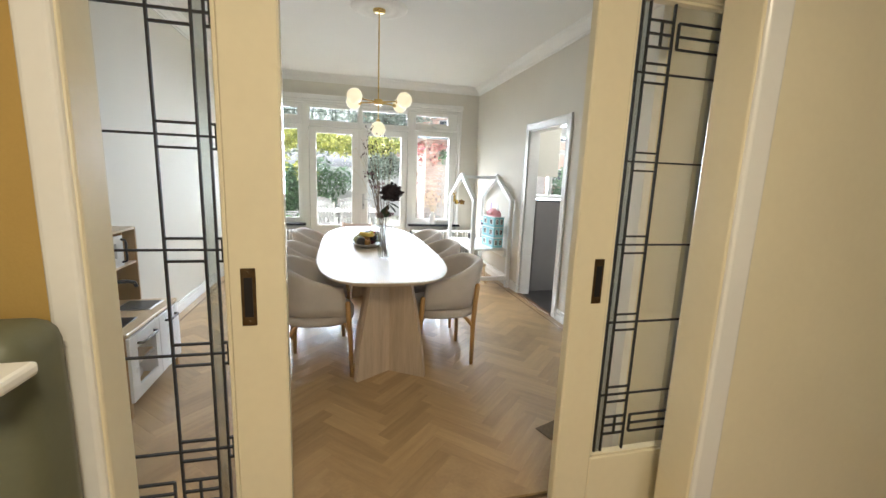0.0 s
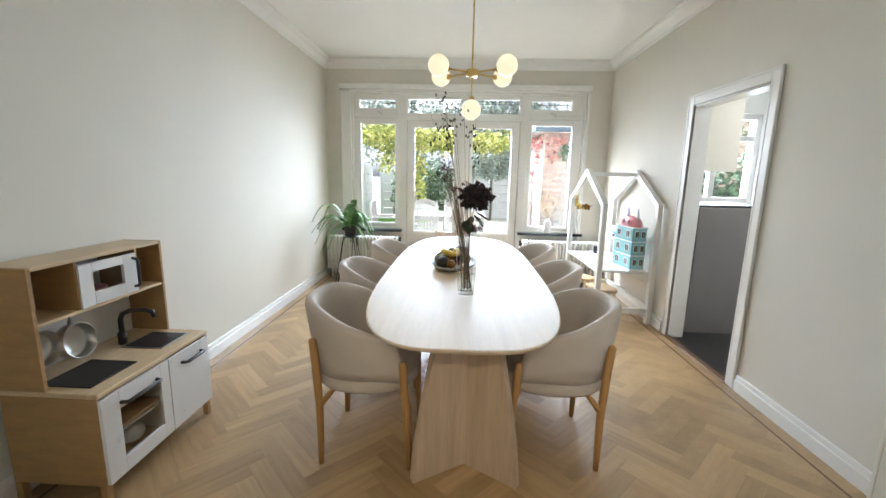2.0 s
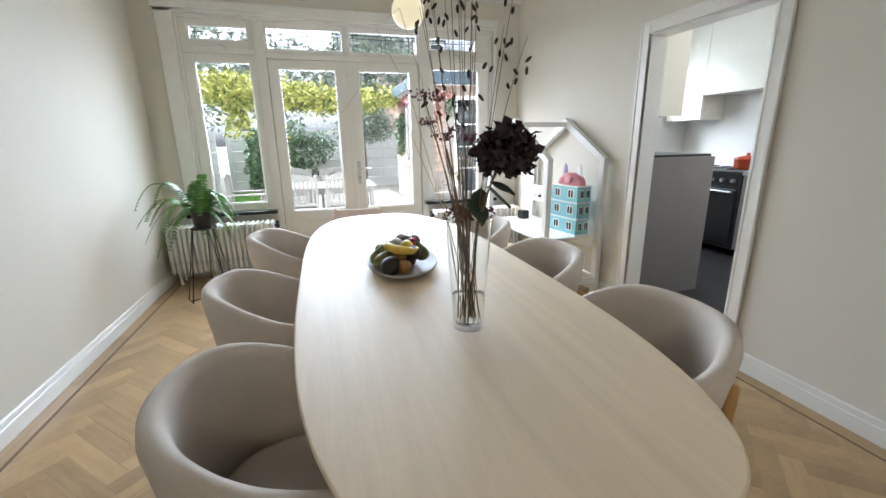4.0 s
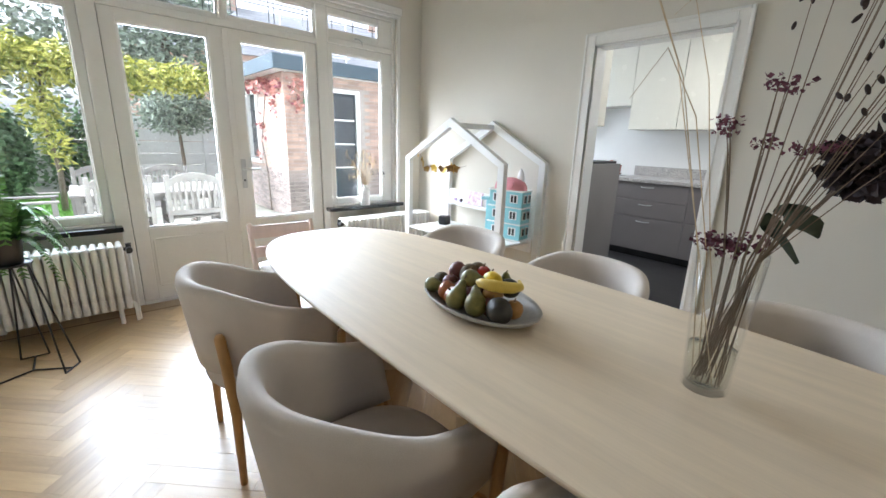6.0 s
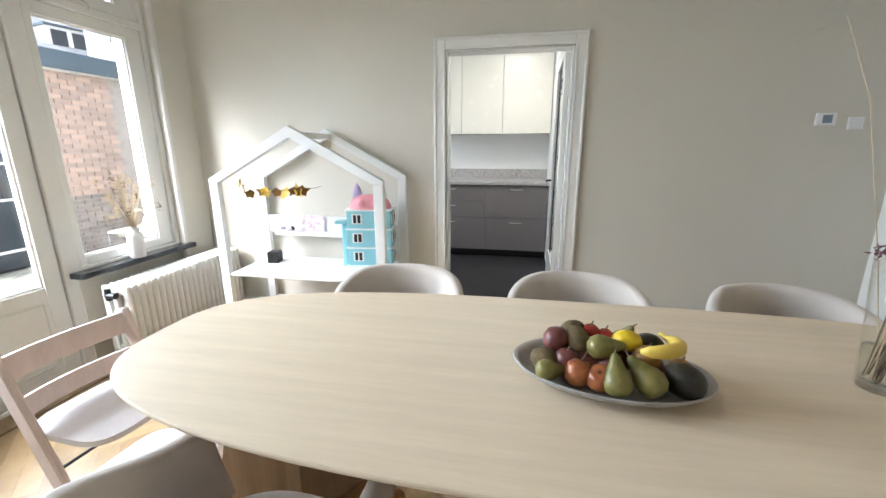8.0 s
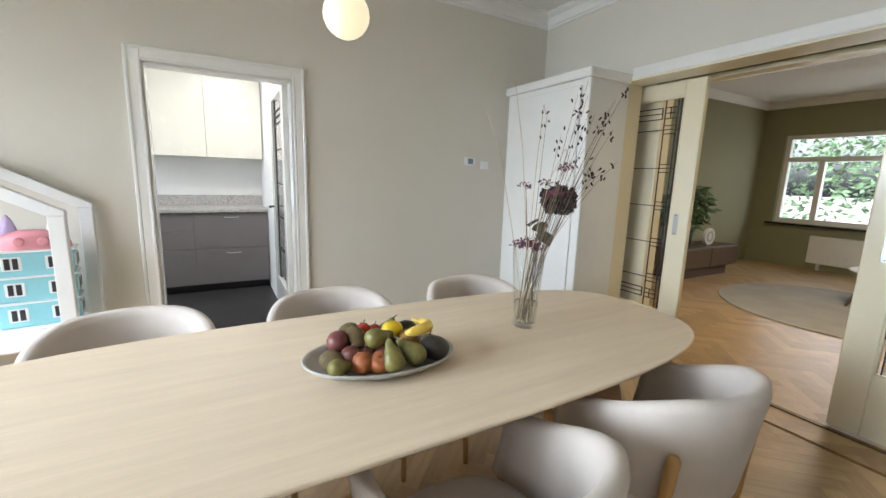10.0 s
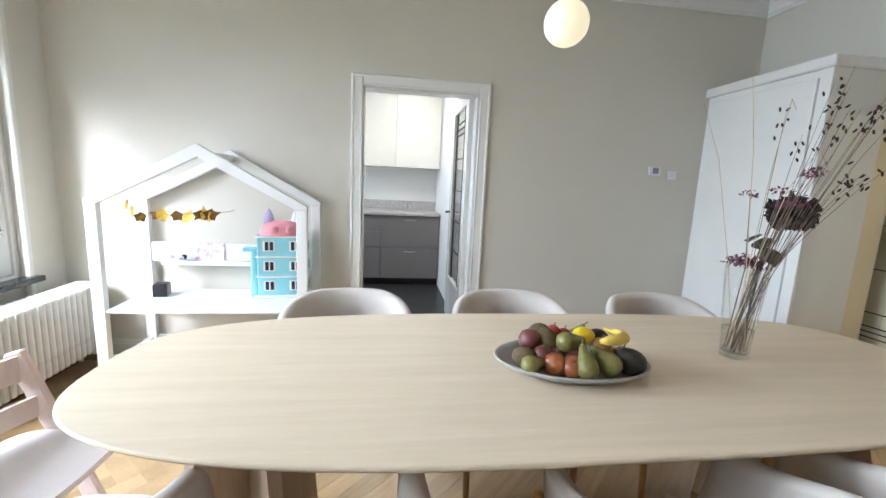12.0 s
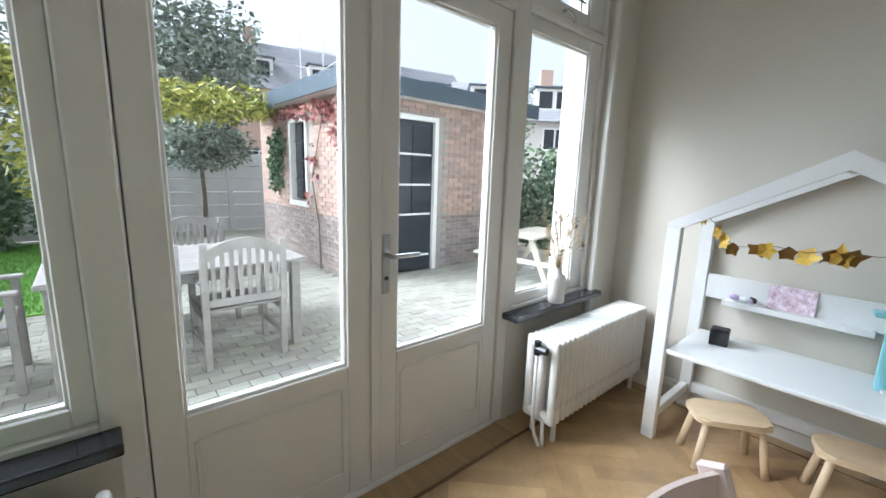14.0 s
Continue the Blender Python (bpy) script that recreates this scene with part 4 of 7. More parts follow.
    part("tap", bm, DARKM, k, "dark grey toy tap", True)
    part("hob", B(-0.14, 0.08, -0.30, -0.06, 0.500, 0.505, 0.001), BLACK, k, "black glossy toy hob")
    part("bowl", lathe(bmesh.new(), [(0, 0.0), (0.035, 0.0), (0.06, 0.03), (0.066, 0.055), (0.061, 0.055), (0.05, 0.03), (0, 0.008)], 24, (-0.17, 0.01, 0.774)), PINK, k, "small play bowl in the microwave", True)
    # hutch
    hb, hf, top = xb, -0.065, 1.0
    part("hutch_back", B(hb, hb + 0.006, -h + 0.016, h - 0.016, 0.500, top - 0.016), WHITEP, k)
    for y in (-h, h - 0.016):
        part("hutch_side", B(hb, hf, y, y + 0.016, 0.500, top, 0.002), TOYWOOD, k)
    part("hutch_top", B(hb, hf, -h + 0.016, h - 0.016, top - 0.016, top, 0.002), TOYTOP, k)
    part("hutch_shelf", B(hb + 0.006, hf - 0.004, -h + 0.016, h - 0.016, 0.760, 0.774, 0.002), TOYTOP, k)
    part("hutch_divider", B(hb + 0.006, hf - 0.006, -0.152, -0.14, 0.774, top - 0.016), TOYWOOD, k)
    part("hutch_divider", B(hb + 0.006, hf - 0.006, 0.17, 0.182, 0.774, top - 0.016), TOYWOOD, k)
    mw = part("microwave_door", bmesh.new(), WHITEP, k, "white microwave door with a window")
    bm = bmesh.new()
    for y0, y1, z0, z1 in ((-0.14, -0.075, 0.776, 0.966), (0.09, 0.165, 0.776, 0.966), (-0.075, 0.09, 0.776, 0.832), (-0.075, 0.09, 0.925, 0.966)):
        box(bm, hf - 0.014, hf + 0.002, y0, y1, z0, z1, 0.001)
    bm.to_mesh(mw.data)
    bm.free()
    part("pane", B(hf - 0.008, hf - 0.005, -0.075, 0.09, 0.832, 0.925), PANE, mw)
    bm = bmesh.new()
    tube(bm, [(hf, 0.145, 0.80), (hf + 0.025, 0.145, 0.806), (hf + 0.028, 0.145, 0.82), (hf + 0.028, 0.145, 0.925), (hf + 0.025, 0.145, 0.938), (hf, 0.145, 0.944)], 0.007)
    part("handle", bm, DARKM, mw, "dark grey bar handle", True)
    part("pan_rail", rod(bmesh.new(), (hb + 0.03, -h + 0.016, 0.735), (hb + 0.03, h - 0.016, 0.735), 0.005), STEEL, k)
    return k


toy_kitchen()


def pan(at, r, d, long_handle):
    p = thing("toy_pan", "polished steel toy pan hanging in the toy kitchen", "pan", at, group="pans in the toy kitchen")
    m = Matrix.Rotation(radians(80), 4, 'Y')
    bm = bmesh.new()
    lathe(bm, [(0, 0), (r * 0.92, 0.0), (r, 0.012), (r * 1.03, d), (r * 0.99, d), (r * 0.96, 0.014), (r * 0.88, 0.006), (0, 0.006)], 28, m=m)
    part("bowl", bm, STEEL, p, "", True)
    bm = bmesh.new()
    tube(bm, [(0.01, 0, r * 0.98), (0.02, 0, r + 0.03), (0.02, 0, r + long_handle)], 0.006)
    part("handle", bm, STEEL, p, "", True)
    return p


pan((-1.235, 3.09, 0.625), 0.072, 0.055, 0.045)
pan((-1.215, 3.225, 0.605), 0.078, 0.06, 0.045)


def stool(at, rz, label):
    s = thing("child_stool", label, "stool", at, rz, "small stools by the play desk")
    bm = bmesh.new()
    prism(bm, oval(0.165, 0.105, 5, 32), 0.235, 0.262)
    bmesh.ops.bevel(bm, geom=[e for e in bm.edges if abs(e.verts[0].co.z - e.verts[1].co.z) < 1e-5 and e.verts[0].co.z > 0.25], offset=0.008, segments=2, affect='EDGES')
    part("seat", bm, PINE, s)
    for sx in (-1, 1):
        for sy in (-1, 1):
            part("leg", rod(bmesh.new(), (sx * 0.15, sy * 0.095, 0), (sx * 0.115, sy * 0.068, 0.236), 0.018, 0.016), PINE, s, "", True)
    return s


stool((1.93, 6.265, 0), -52, "small pale pine stool beside the play desk")
stool((2.02, 5.80, 0), -75, "small pale pine stool under the play desk")


def pendant(at):
    p = thing("pendant_lamp", "brass pendant lamp with five lit opal glass globes", "lamp", at)
    zc = 2.042
    part("ceiling_rose", lathe(bmesh.new(), [(0, 2.782), (0.05, 2.784), (0.055, 2.794), (0.055, 2.808), (0, 2.808)], 24), BRASS, p, "", True)
    part("stem", rod(bmesh.new(), (0, 0, zc), (0, 0, 2.786), 0.0055), BRASS, p, "thin brass stem")
    part("hub", lathe(bmesh.new(), [(0, -0.022), (0.036, -0.022), (0.040, -0.018), (0.040, 0.018), (0.036, 0.022), (0, 0.022)], 24, (0, 0, zc)), BRASS, p, "", True)
    R = 0.215
    for a in (35, 145, 215, 325):
        c, s = math.cos(radians(a)), math.sin(radians(a))
        part("arm", rod(bmesh.new(), (c * 0.035, s * 0.035, zc), (c * R, s * R, zc), 0.006), BRASS, p)
        part("cap", rod(bmesh.new(), (c * (R - 0.03), s * (R - 0.03), zc), (c * (R + 0.004), s * (R + 0.004), zc), 0.018), BRASS, p)
        part("globe", ball(bmesh.new(), (c * (R + 0.045), s * (R + 0.045), zc + 0.01), 0.066, seg=24), BULB, p, "lit opal glass globe", True)
    part("drop_stem", rod(bmesh.new(), (0, 0, zc - 0.16), (0, 0, zc), 0.005), BRASS, p)
    part("cap", rod(bmesh.new(), (0, 0, zc - 0.175), (0, 0, zc - 0.15), 0.018), BRASS, p)
    part("globe", ball(bmesh.new(), (0, 0, zc - 0.232), 0.066, seg=24), BULB, p, "lit opal glass globe", True)
    return p


pendant((0.572, 4.43, 0))
bm = lathe(bmesh.new(), [(0.0, -0.014), (0.07, -0.016), (0.09, -0.026), (0.11, -0.018), (0.16, -0.018), (0.18, -0.026), (0.20, -0.018), (0.23, -0.012), (0.245, -0.002), (0.245, 0.005)], 48, (0.572, 4.43, CZ))
structure("trim_ceiling_rose", bm, CEIL, "white round plaster ceiling rose", "ceiling rose", True)



# ---------- dining room: things on table, sills, desk ----------
def fruit_plate(at, rz):
    p = thing("fruit_plate", "oval grey stoneware plate on the dining table", "plate", at, rz)
    lathe_p = [(0, 0.004), (0.62, 0.004), (0.70, 0.0), (0.74, 0.004), (0.93, 0.020), (1.0, 0.034), (0.985, 0.039), (0.92, 0.027), (0.72, 0.011), (0, 0.010)]
    bm = bmesh.new()
    lathe(bm, lathe_p, 56, (0, 0, 0), 0.247, 0.155)
    part("dish", bm, PLATE, p, "", True)
    return p


PX, PY = 0.490, 4.350
fruit_plate((PX, PY, TZ), -97)
FR = Matrix.Translation((PX, PY, TZ)) @ Matrix.Rotation(radians(-97), 4, 'Z')
FM = {
    "red": mat("apple_red_skin", (0.22, 0.022, 0.02), 0.35, var=0.5, scale=14, alt=(0.32, 0.11, 0.035)),
    "plum": mat("red_brown_skin", (0.13, 0.035, 0.03), 0.45, var=0.3, scale=18),
    "kiwi": mat("kiwi_skin", (0.115, 0.078, 0.03), 0.8, var=0.25, scale=60, bump=0.3),
    "pear": mat("pear_skin", (0.115, 0.13, 0.025), 0.42, var=0.3, scale=14, alt=(0.18, 0.15, 0.04)),
    "lemon": mat("lemon_skin", (0.72, 0.50, 0.01), 0.4, var=0.1, bump=0.2),
    "tomato": mat("tomato_skin", (0.40, 0.03, 0.02), 0.2, var=0.1),
    "orange": mat("mandarin_skin", (0.30, 0.15, 0.035), 0.5, var=0.2, bump=0.3),
    "avocado": mat("avocado_skin", (0.022, 0.018, 0.012), 0.5, var=0.4, scale=60, bump=0.6),
    "banana": mat("banana_skin", (0.70, 0.50, 0.08), 0.5, var=0.15, scale=10),
}


def fruit(name, label, category, x, y, z, r, m, kind="round", turn=(0, 0, 0)):
    """x, y on the plate (long axis x), z: height of the centre above the table."""
    place = FR @ pose(x, -y, z, -turn[0], turn[1], -turn[2])
    o = thing(name, label, category, (0, 0, 0), group="fruit on the plate")
    o.matrix_basis = place
    bm = bmesh.new()
    if kind == "round":
        lathe(bm, [(0, -0.94 * r), (0.4 * r, -0.93 * r), (0.8 * r, -0.62 * r), (r, 0), (0.86 * r, 0.55 * r), (0.5 * r, 0.86 * r), (0.16 * r, 0.86 * r), (0, 0.78 * r)], 20)
    elif kind == "egg":
        ball(bm, (0, 0, 0), r * 1.28, r, r, 18)
    else:
        prof = [(0, -1.0), (0.5, -0.95), (0.85, -0.65), (1.0, -0.15), (0.9, 0.4), (0.62, 0.95), (0.42, 1.4), (0.32, 1.75), (0.18, 1.95), (0, 1.98)]
        lathe(bm, [(a * r, b * r) for a, b in prof], 20)
    part("skin", bm, FM[m], o, "", True)
    if kind in ("round", "pear"):
        top = 0.78 * r if kind == "round" else 1.95 * r
        part("stalk", tube(bmesh.new(), [(0, 0, top), (0.002, 0, top + 0.008), (0.006, 0, top + 0.016)], 0.002, 6), STEM, o)
    return o


AP, PE = ("red apple on the fruit plate", "apple"), ("green conference pear on the fruit plate", "pear")
fruit("apple", *AP, -0.075, 0.075, 0.046, 0.036, "red", turn=(25, 10, 0))
fruit("apple", *AP, -0.025, 0.085, 0.044, 0.035, "red", turn=(-30, 15, 40))
fruit("apple", "red brown apple on the fruit plate", "apple", -0.135, -0.010, 0.086, 0.036, "plum", turn=(50, 0, 20))
fruit("apple", *AP, -0.105, 0.045, 0.060, 0.031, "plum")
fruit("kiwi", "brown kiwi fruit on the fruit plate", "kiwi", -0.160, 0.045, 0.052, 0.031, "kiwi", "egg", (0, 0, 30))
fruit("kiwi", "brown kiwi fruit on the fruit plate", "kiwi", -0.080, -0.015, 0.090, 0.033, "kiwi", "egg", (0, 30, 60))
fruit("kiwi", "brown kiwi fruit on the fruit plate", "kiwi", -0.095, -0.065, 0.092, 0.030, "kiwi", "egg", (0, -30, 10))
fruit("tomato", "small red tomato on the fruit plate", "tomato", -0.048, -0.055, 0.098, 0.025, "tomato")
fruit("tomato", "small red tomato on the fruit plate", "tomato", -0.010, -0.060, 0.088, 0.024, "tomato")
fruit("pear", *PE, -0.150, 0.090, 0.047, 0.028, "pear", "pear", (90, 0, 70))
fruit("pear", *PE, 0.012, 0.105, 0.053, 0.034, "pear", "pear", (30, -8, 0))
fruit("pear", *PE, 0.085, 0.085, 0.056, 0.036, "pear", "pear", (30, -50, 0))
fruit("pear", *PE, -0.025, 0.020, 0.096, 0.032, "pear", "pear", (0, 85, -15))
fruit("pear", *PE, 0.035, -0.085, 0.070, 0.032, "pear", "pear", (-20, 20, 0))
fruit("lemon", "bright yellow lemon on the fruit plate", "lemon", 0.040, -0.020, 0.103, 0.029, "lemon", "egg")
fruit("mandarin", "mottled orange mandarin on the fruit plate", "mandarin", 0.085, 0.015, 0.078, 0.034, "orange")
fruit("mandarin", "mottled orange mandarin on the fruit plate", "mandarin", 0.165, 0.000, 0.050, 0.030, "orange")
fruit("avocado", "dark ripe avocado on the fruit plate", "avocado", 0.160, 0.055, 0.055, 0.040, "avocado", "egg", (0, 0, 30))
fruit("avocado", "dark ripe avocado on the fruit plate", "avocado", 0.095, -0.045, 0.088, 0.031, "avocado", "egg", (0, 0, 10))
for i, (x, y, r) in enumerate(((-0.06, 0.03, 0.034), (0.0, 0.03, 0.036), (0.03, -0.03, 0.034), (-0.03, -0.04, 0.034), (0.11, 0.04, 0.033), (-0.11, -0.02, 0.033))):
    fruit("apple", "red apple under the other fruit", "apple", x, y, 0.046, r, "plum")
ban = thing("banana", "ripe yellow banana lying on the fruit", "banana", (0, 0, 0), group="fruit on the plate")
ban.matrix_basis = FR
part("skin", tube(bmesh.new(), [(0.060, -0.062, 0.118), (0.080, -0.066, 0.122), (0.115, -0.060, 0.124), (0.145, -0.035, 0.122), (0.155, 0.000, 0.117), (0.150, 0.035, 0.112), (0.135, 0.052, 0.112), (0.120, 0.060, 0.118)],
                  [0.006, 0.014, 0.018, 0.0185, 0.0175, 0.014, 0.007, 0.005], 12), FM["banana"], ban, "", True)

# vase with dried bouquet
VX, VY = 0.566, 3.690
va = thing("glass_vase", "tall clear glass vase half filled with water on the table", "vase", (VX, VY, TZ))
part("glass_wall", lathe(bmesh.new(), [(0, 0.0), (0.044, 0.0), (0.048, 0.004), (0.058, 0.20), (0.066, 0.330), (0.0645, 0.330), (0.055, 0.20), (0.0445, 0.018), (0, 0.015)], 40), VASEG, va, "", True).visible_shadow = False
part("water", lathe(bmesh.new(), [(0, 0.016), (0.0435, 0.019), (0.049, 0.105), (0, 0.105)], 32), WATER, va, "still water", True).visible_shadow = False
rng = random.Random(7)
bq = thing("dried_bouquet", "dried flower bouquet of seed stems, plum heads and dark hydrangea", "dried flowers", (VX, VY, TZ))
tips = []


def stem_to(tip, r=0.0016, sag=0.02, mt=STEM, nm="stem"):
    base = Vector((rng.uniform(-0.03, 0.03), rng.uniform(-0.03, 0.03), 0.022))
    rim = Vector((max(-0.05, min(0.05, tip[0] * 0.28)), max(-0.05, min(0.05, tip[1] * 0.28)), 0.32))
    tip = Vector(tip)
    pts = [base, (base + rim) / 2, rim, rim.lerp(tip, 0.4) + Vector((0, 0, sag)), rim.lerp(tip, 0.75) + Vector((0, 0, sag)), tip]
    part(nm, tube(bmesh.new(), pts, [r * 1.3, r * 1.2, r * 1.1, r, r * 0.8, r * 0.5], 5), mt, bq)
    return pts


for i in range(19):
    a, d = rng.uniform(0, 6.28), rng.uniform(0.03, 0.20)
    tip = (d * math.cos(a) * 0.8 - 0.09, d * math.sin(a) - 0.20, rng.uniform(0.64, 0.97))
    pts = stem_to(tip, 0.001)
    vs = bmesh.new()
    for k in range(rng.randint(3, 6)):
        f = rng.uniform(0.0, 0.45)
        q = pts[5].lerp(pts[3], f) + Vector((rng.uniform(-0.02, 0.02), rng.uniform(-0.02, 0.02), rng.uniform(-0.01, 0.015)))
        ball(vs, q, 0.0035, 0.0035, 0.0085, 8, Matrix.Rotation(rng.uniform(-0.8, 0.8), 4, 'X') @ Matrix.Rotation(rng.uniform(-0.8, 0.8), 4, 'Y'))
    tagged(part("seed_head", vs, SEED, bq, "dark oval seed heads", True), kind="stuff")
for tip in ((-0.26, 0.20, 0.80), (-0.32, 0.12, 0.62), (0.10, 0.24, 0.85), (-0.16, 0.28, 0.90)):
    stem_to(tip, 0.0011, 0.16, STRAW, "grass_stem")
for i in range(7):
    a = rng.uniform(0, 6.28)
    d = rng.uniform(0.02, 0.10)
    tip = (d * math.cos(a) - 0.06, d * math.sin(a) - 0.03, rng.uniform(0.54, 0.66))
    stem_to(tip, 0.0018)
    v, f = foliage(rng, [(tip, (0.030, 0.030, 0.014))], 40, 0.010, 0.6, 0.8)
    tagged(part("plum_flower_head", (v, f), PLUMF, bq, "small dusty plum flower cluster"), kind="stuff")
for tip in ((-0.03, 0.01, 0.345), (0.03, -0.02, 0.35), (0.0, 0.04, 0.35)):
    v, f = foliage(rng, [(tip, (0.045, 0.045, 0.022))], 120, 0.011, 0.6, 0.8)
    tagged(part("plum_flower_head", (v, f), PLUMF, bq, "small dusty plum flower cluster"), kind="stuff")
hy = (0.033, -0.172, 0.522)
stem_to(hy, 0.003)
v, f = foliage(rng, [(hy, (0.068, 0.068, 0.058))], 900, 0.026, 0.8, 0.9)
tagged(part("hydrangea_head", (v, f), DARKF, bq, "dark dried hydrangea bloom"), kind="stuff")
for (p, d, s) in (((0.03, -0.07, 0.43), (0.05, -0.06, -0.06), 0.085), ((0.0, -0.05, 0.40), (0.0, -0.08, -0.09), 0.09), ((0.04, -0.06, 0.44), (0.09, -0.03, -0.05), 0.075), ((0.02, -0.04, 0.42), (-0.03, -0.04, -0.08), 0.06)):
    p, d = Vector(p), Vector(d).normalized()
    b = d.cross(Vector((0.2, 0.3, 1))).normalized()
    nn = d.cross(b)
    bm = bmesh.new()
    row = []
    for k, w in enumerate((0.02, 0.30, 0.42, 0.38, 0.2, 0.02)):
        c = p + d * s * k / 5
        row.append([bm.verts.new(c - b * s * w), bm.verts.new(c + nn * s * 0.08), bm.verts.new(c + b * s * w)])
    for u, w in zip(row, row[1:]):
        bm.faces.new((u[0], u[1], w[1], w[0]))
        bm.faces.new((u[1], u[2], w[2], w[1]))
    part("leaf", bm, DARKL, bq, "dark dried leaf", True)

# fern on wire stand
PXF, PYF = -0.82, 6.44
st = thing("plant_stand", "black wire plant stand beside the radiator", "plant stand", (PXF, PYF, 0))
top = 0.615
for k in range(3):
    a = radians(90 + 120 * k)
    p = Vector((math.cos(a), math.sin(a), 0))
    bm = bmesh.new()
    q = Vector((-p.y, p.x, 0))
    tube(bm, [p * 0.09 + Vector((0, 0, top)), p * 0.19 + q * 0.06 + Vector((0, 0, 0.005))], 0.005, 6)
    part("leg", bm, DARKM, st)
    bm = bmesh.new()
    tube(bm, [p * 0.09 + Vector((0, 0, top)), p * 0.19 - q * 0.06 + Vector((0, 0, 0.005))], 0.005, 6)
    part("leg", bm, DARKM, st)
    bm = bmesh.new()
    tube(bm, [p * 0.19 + q * 0.06 + Vector((0, 0, 0.006)), p * 0.19 - q * 0.06 + Vector((0, 0, 0.006))], 0.005, 6)
    tube(bm, [p * 0.19 + Vector((0, 0, 0.006)), Vector((0, 0, 0.006))], 0.005, 6)
    part("foot_wire", bm, DARKM, st)
part("ring", tube(bmesh.new(), [(0.095 * math.cos(t * 0.2618), 0.095 * math.sin(t * 0.2618), top + 0.003) for t in range(25)], 0.006, 6), DARKM, st)
part("tray", lathe(bmesh.new(), [(0, top - 0.002), (0.09, top - 0.002), (0.09, top + 0.004), (0, top + 0.004)], 24), DARKM, st)
fn = thing("potted_fern", "lush green fern in a dark pot on the stand", "plant", (PXF, PYF, top + 0.006))
part("pot", lathe(bmesh.new(), [(0, 0), (0.062, 0), (0.066, 0.004), (0.082, 0.13), (0.084, 0.14), (0.078, 0.14), (0.07, 0.11), (0, 0.108)], 32), DARKM, fn, "dark grey pot", True)
for i in range(34):
    a = rng.uniform(0, 6.28)
    L = rng.uniform(0.16, 0.32) + (0.14 if 2.2 < a < 4.6 else 0)
    up = rng.uniform(0.10, 0.32)
    if i % 3 == 0:
        up *= 0.4
    bend = rng.uniform(-1, 1)
    vs, fs = [], []
    pts = []
    for k in range(11):
        s = k / 10
        rr = 0.04 + L * s
        z = 0.13 + up * math.sin(s * 2.2) * 1.3 - 0.24 * s * s * (1.0 if i % 3 else 1.5)
        pts.append(Vector((math.cos(a + 0.5 * s * bend) * rr, math.sin(a + 0.5 * s * bend) * rr * 0.8, z)))
    bm = bmesh.new()
    fr = part("frond", tube(bm, pts, 0.0013, 5), FERN, fn)
    for k in range(30):
        s = (k + 1) / 30 * 9.9
        b, f = int(min(9, s)), s - int(min(9, s))
        p = pts[b].lerp(pts[b + 1], f)
        d = (pts[b + 1] - pts[b]).normalized()
        sd = d.cross(Vector((0, 0, 1))).normalized()
        ln = 0.044 * (1 - 0.7 * (k / 30)) + 0.008
        for sg in (-1, 1):
            e = p + sd * sg * ln + d * 0.006 + Vector((0, 0, -0.006 + rng.uniform(-0.004, 0.004)))
            j = len(vs)
            vs += [p - d * 0.006, p + d * 0.007, e + d * 0.005, e - d * 0.003]
            fs.append((j, j + 1, j + 2, j + 3))
    tagged(part("frond_blade", ([tuple(v) for v in vs], fs), FERN, fr), kind="stuff")

# vase with dried grass on the east sill
dv = thing("bottle_vase", "white ceramic bottle vase on the window sill", "vase", (1.685, 7.105, 0.637))
part("bottle", lathe(bmesh.new(), [(0, 0), (0.042, 0), (0.046, 0.005), (0.046, 0.140), (0.042, 0.158), (0.022, 0.172), (0.02, 0.198), (0.023, 0.206), (0.018, 0.206), (0.015, 0.18), (0, 0.17)], 32), CERAM, dv, "", True)
dg = thing("dried_grass_bunch", "dried beige grasses and seed stalks in the bottle vase", "dried grass", (1.685, 7.105, 0.637))
for i in range(34):
    a, d = rng.uniform(0, 6.28), rng.uniform(0.02, 0.20)
    tip = Vector((d * math.cos(a) * 1.15, d * math.sin(a) * 0.30 - 0.02, rng.uniform(0.29, 0.55)))
    base = Vector((0, 0, 0.18))
    mid = base.lerp(tip, 0.55) + Vector((0, 0, 0.04))
    part("stalk", tube(bmesh.new(), [base, mid, tip], 0.0018, 4), STRAW, dg)
    v, f = foliage(rng, [(tip, (0.014, 0.014, 0.045))], 34, 0.014, 0.8, 0.35)
    tagged(part("plume", (v, f), STRAW if i % 4 else SEED, dg), kind="stuff")

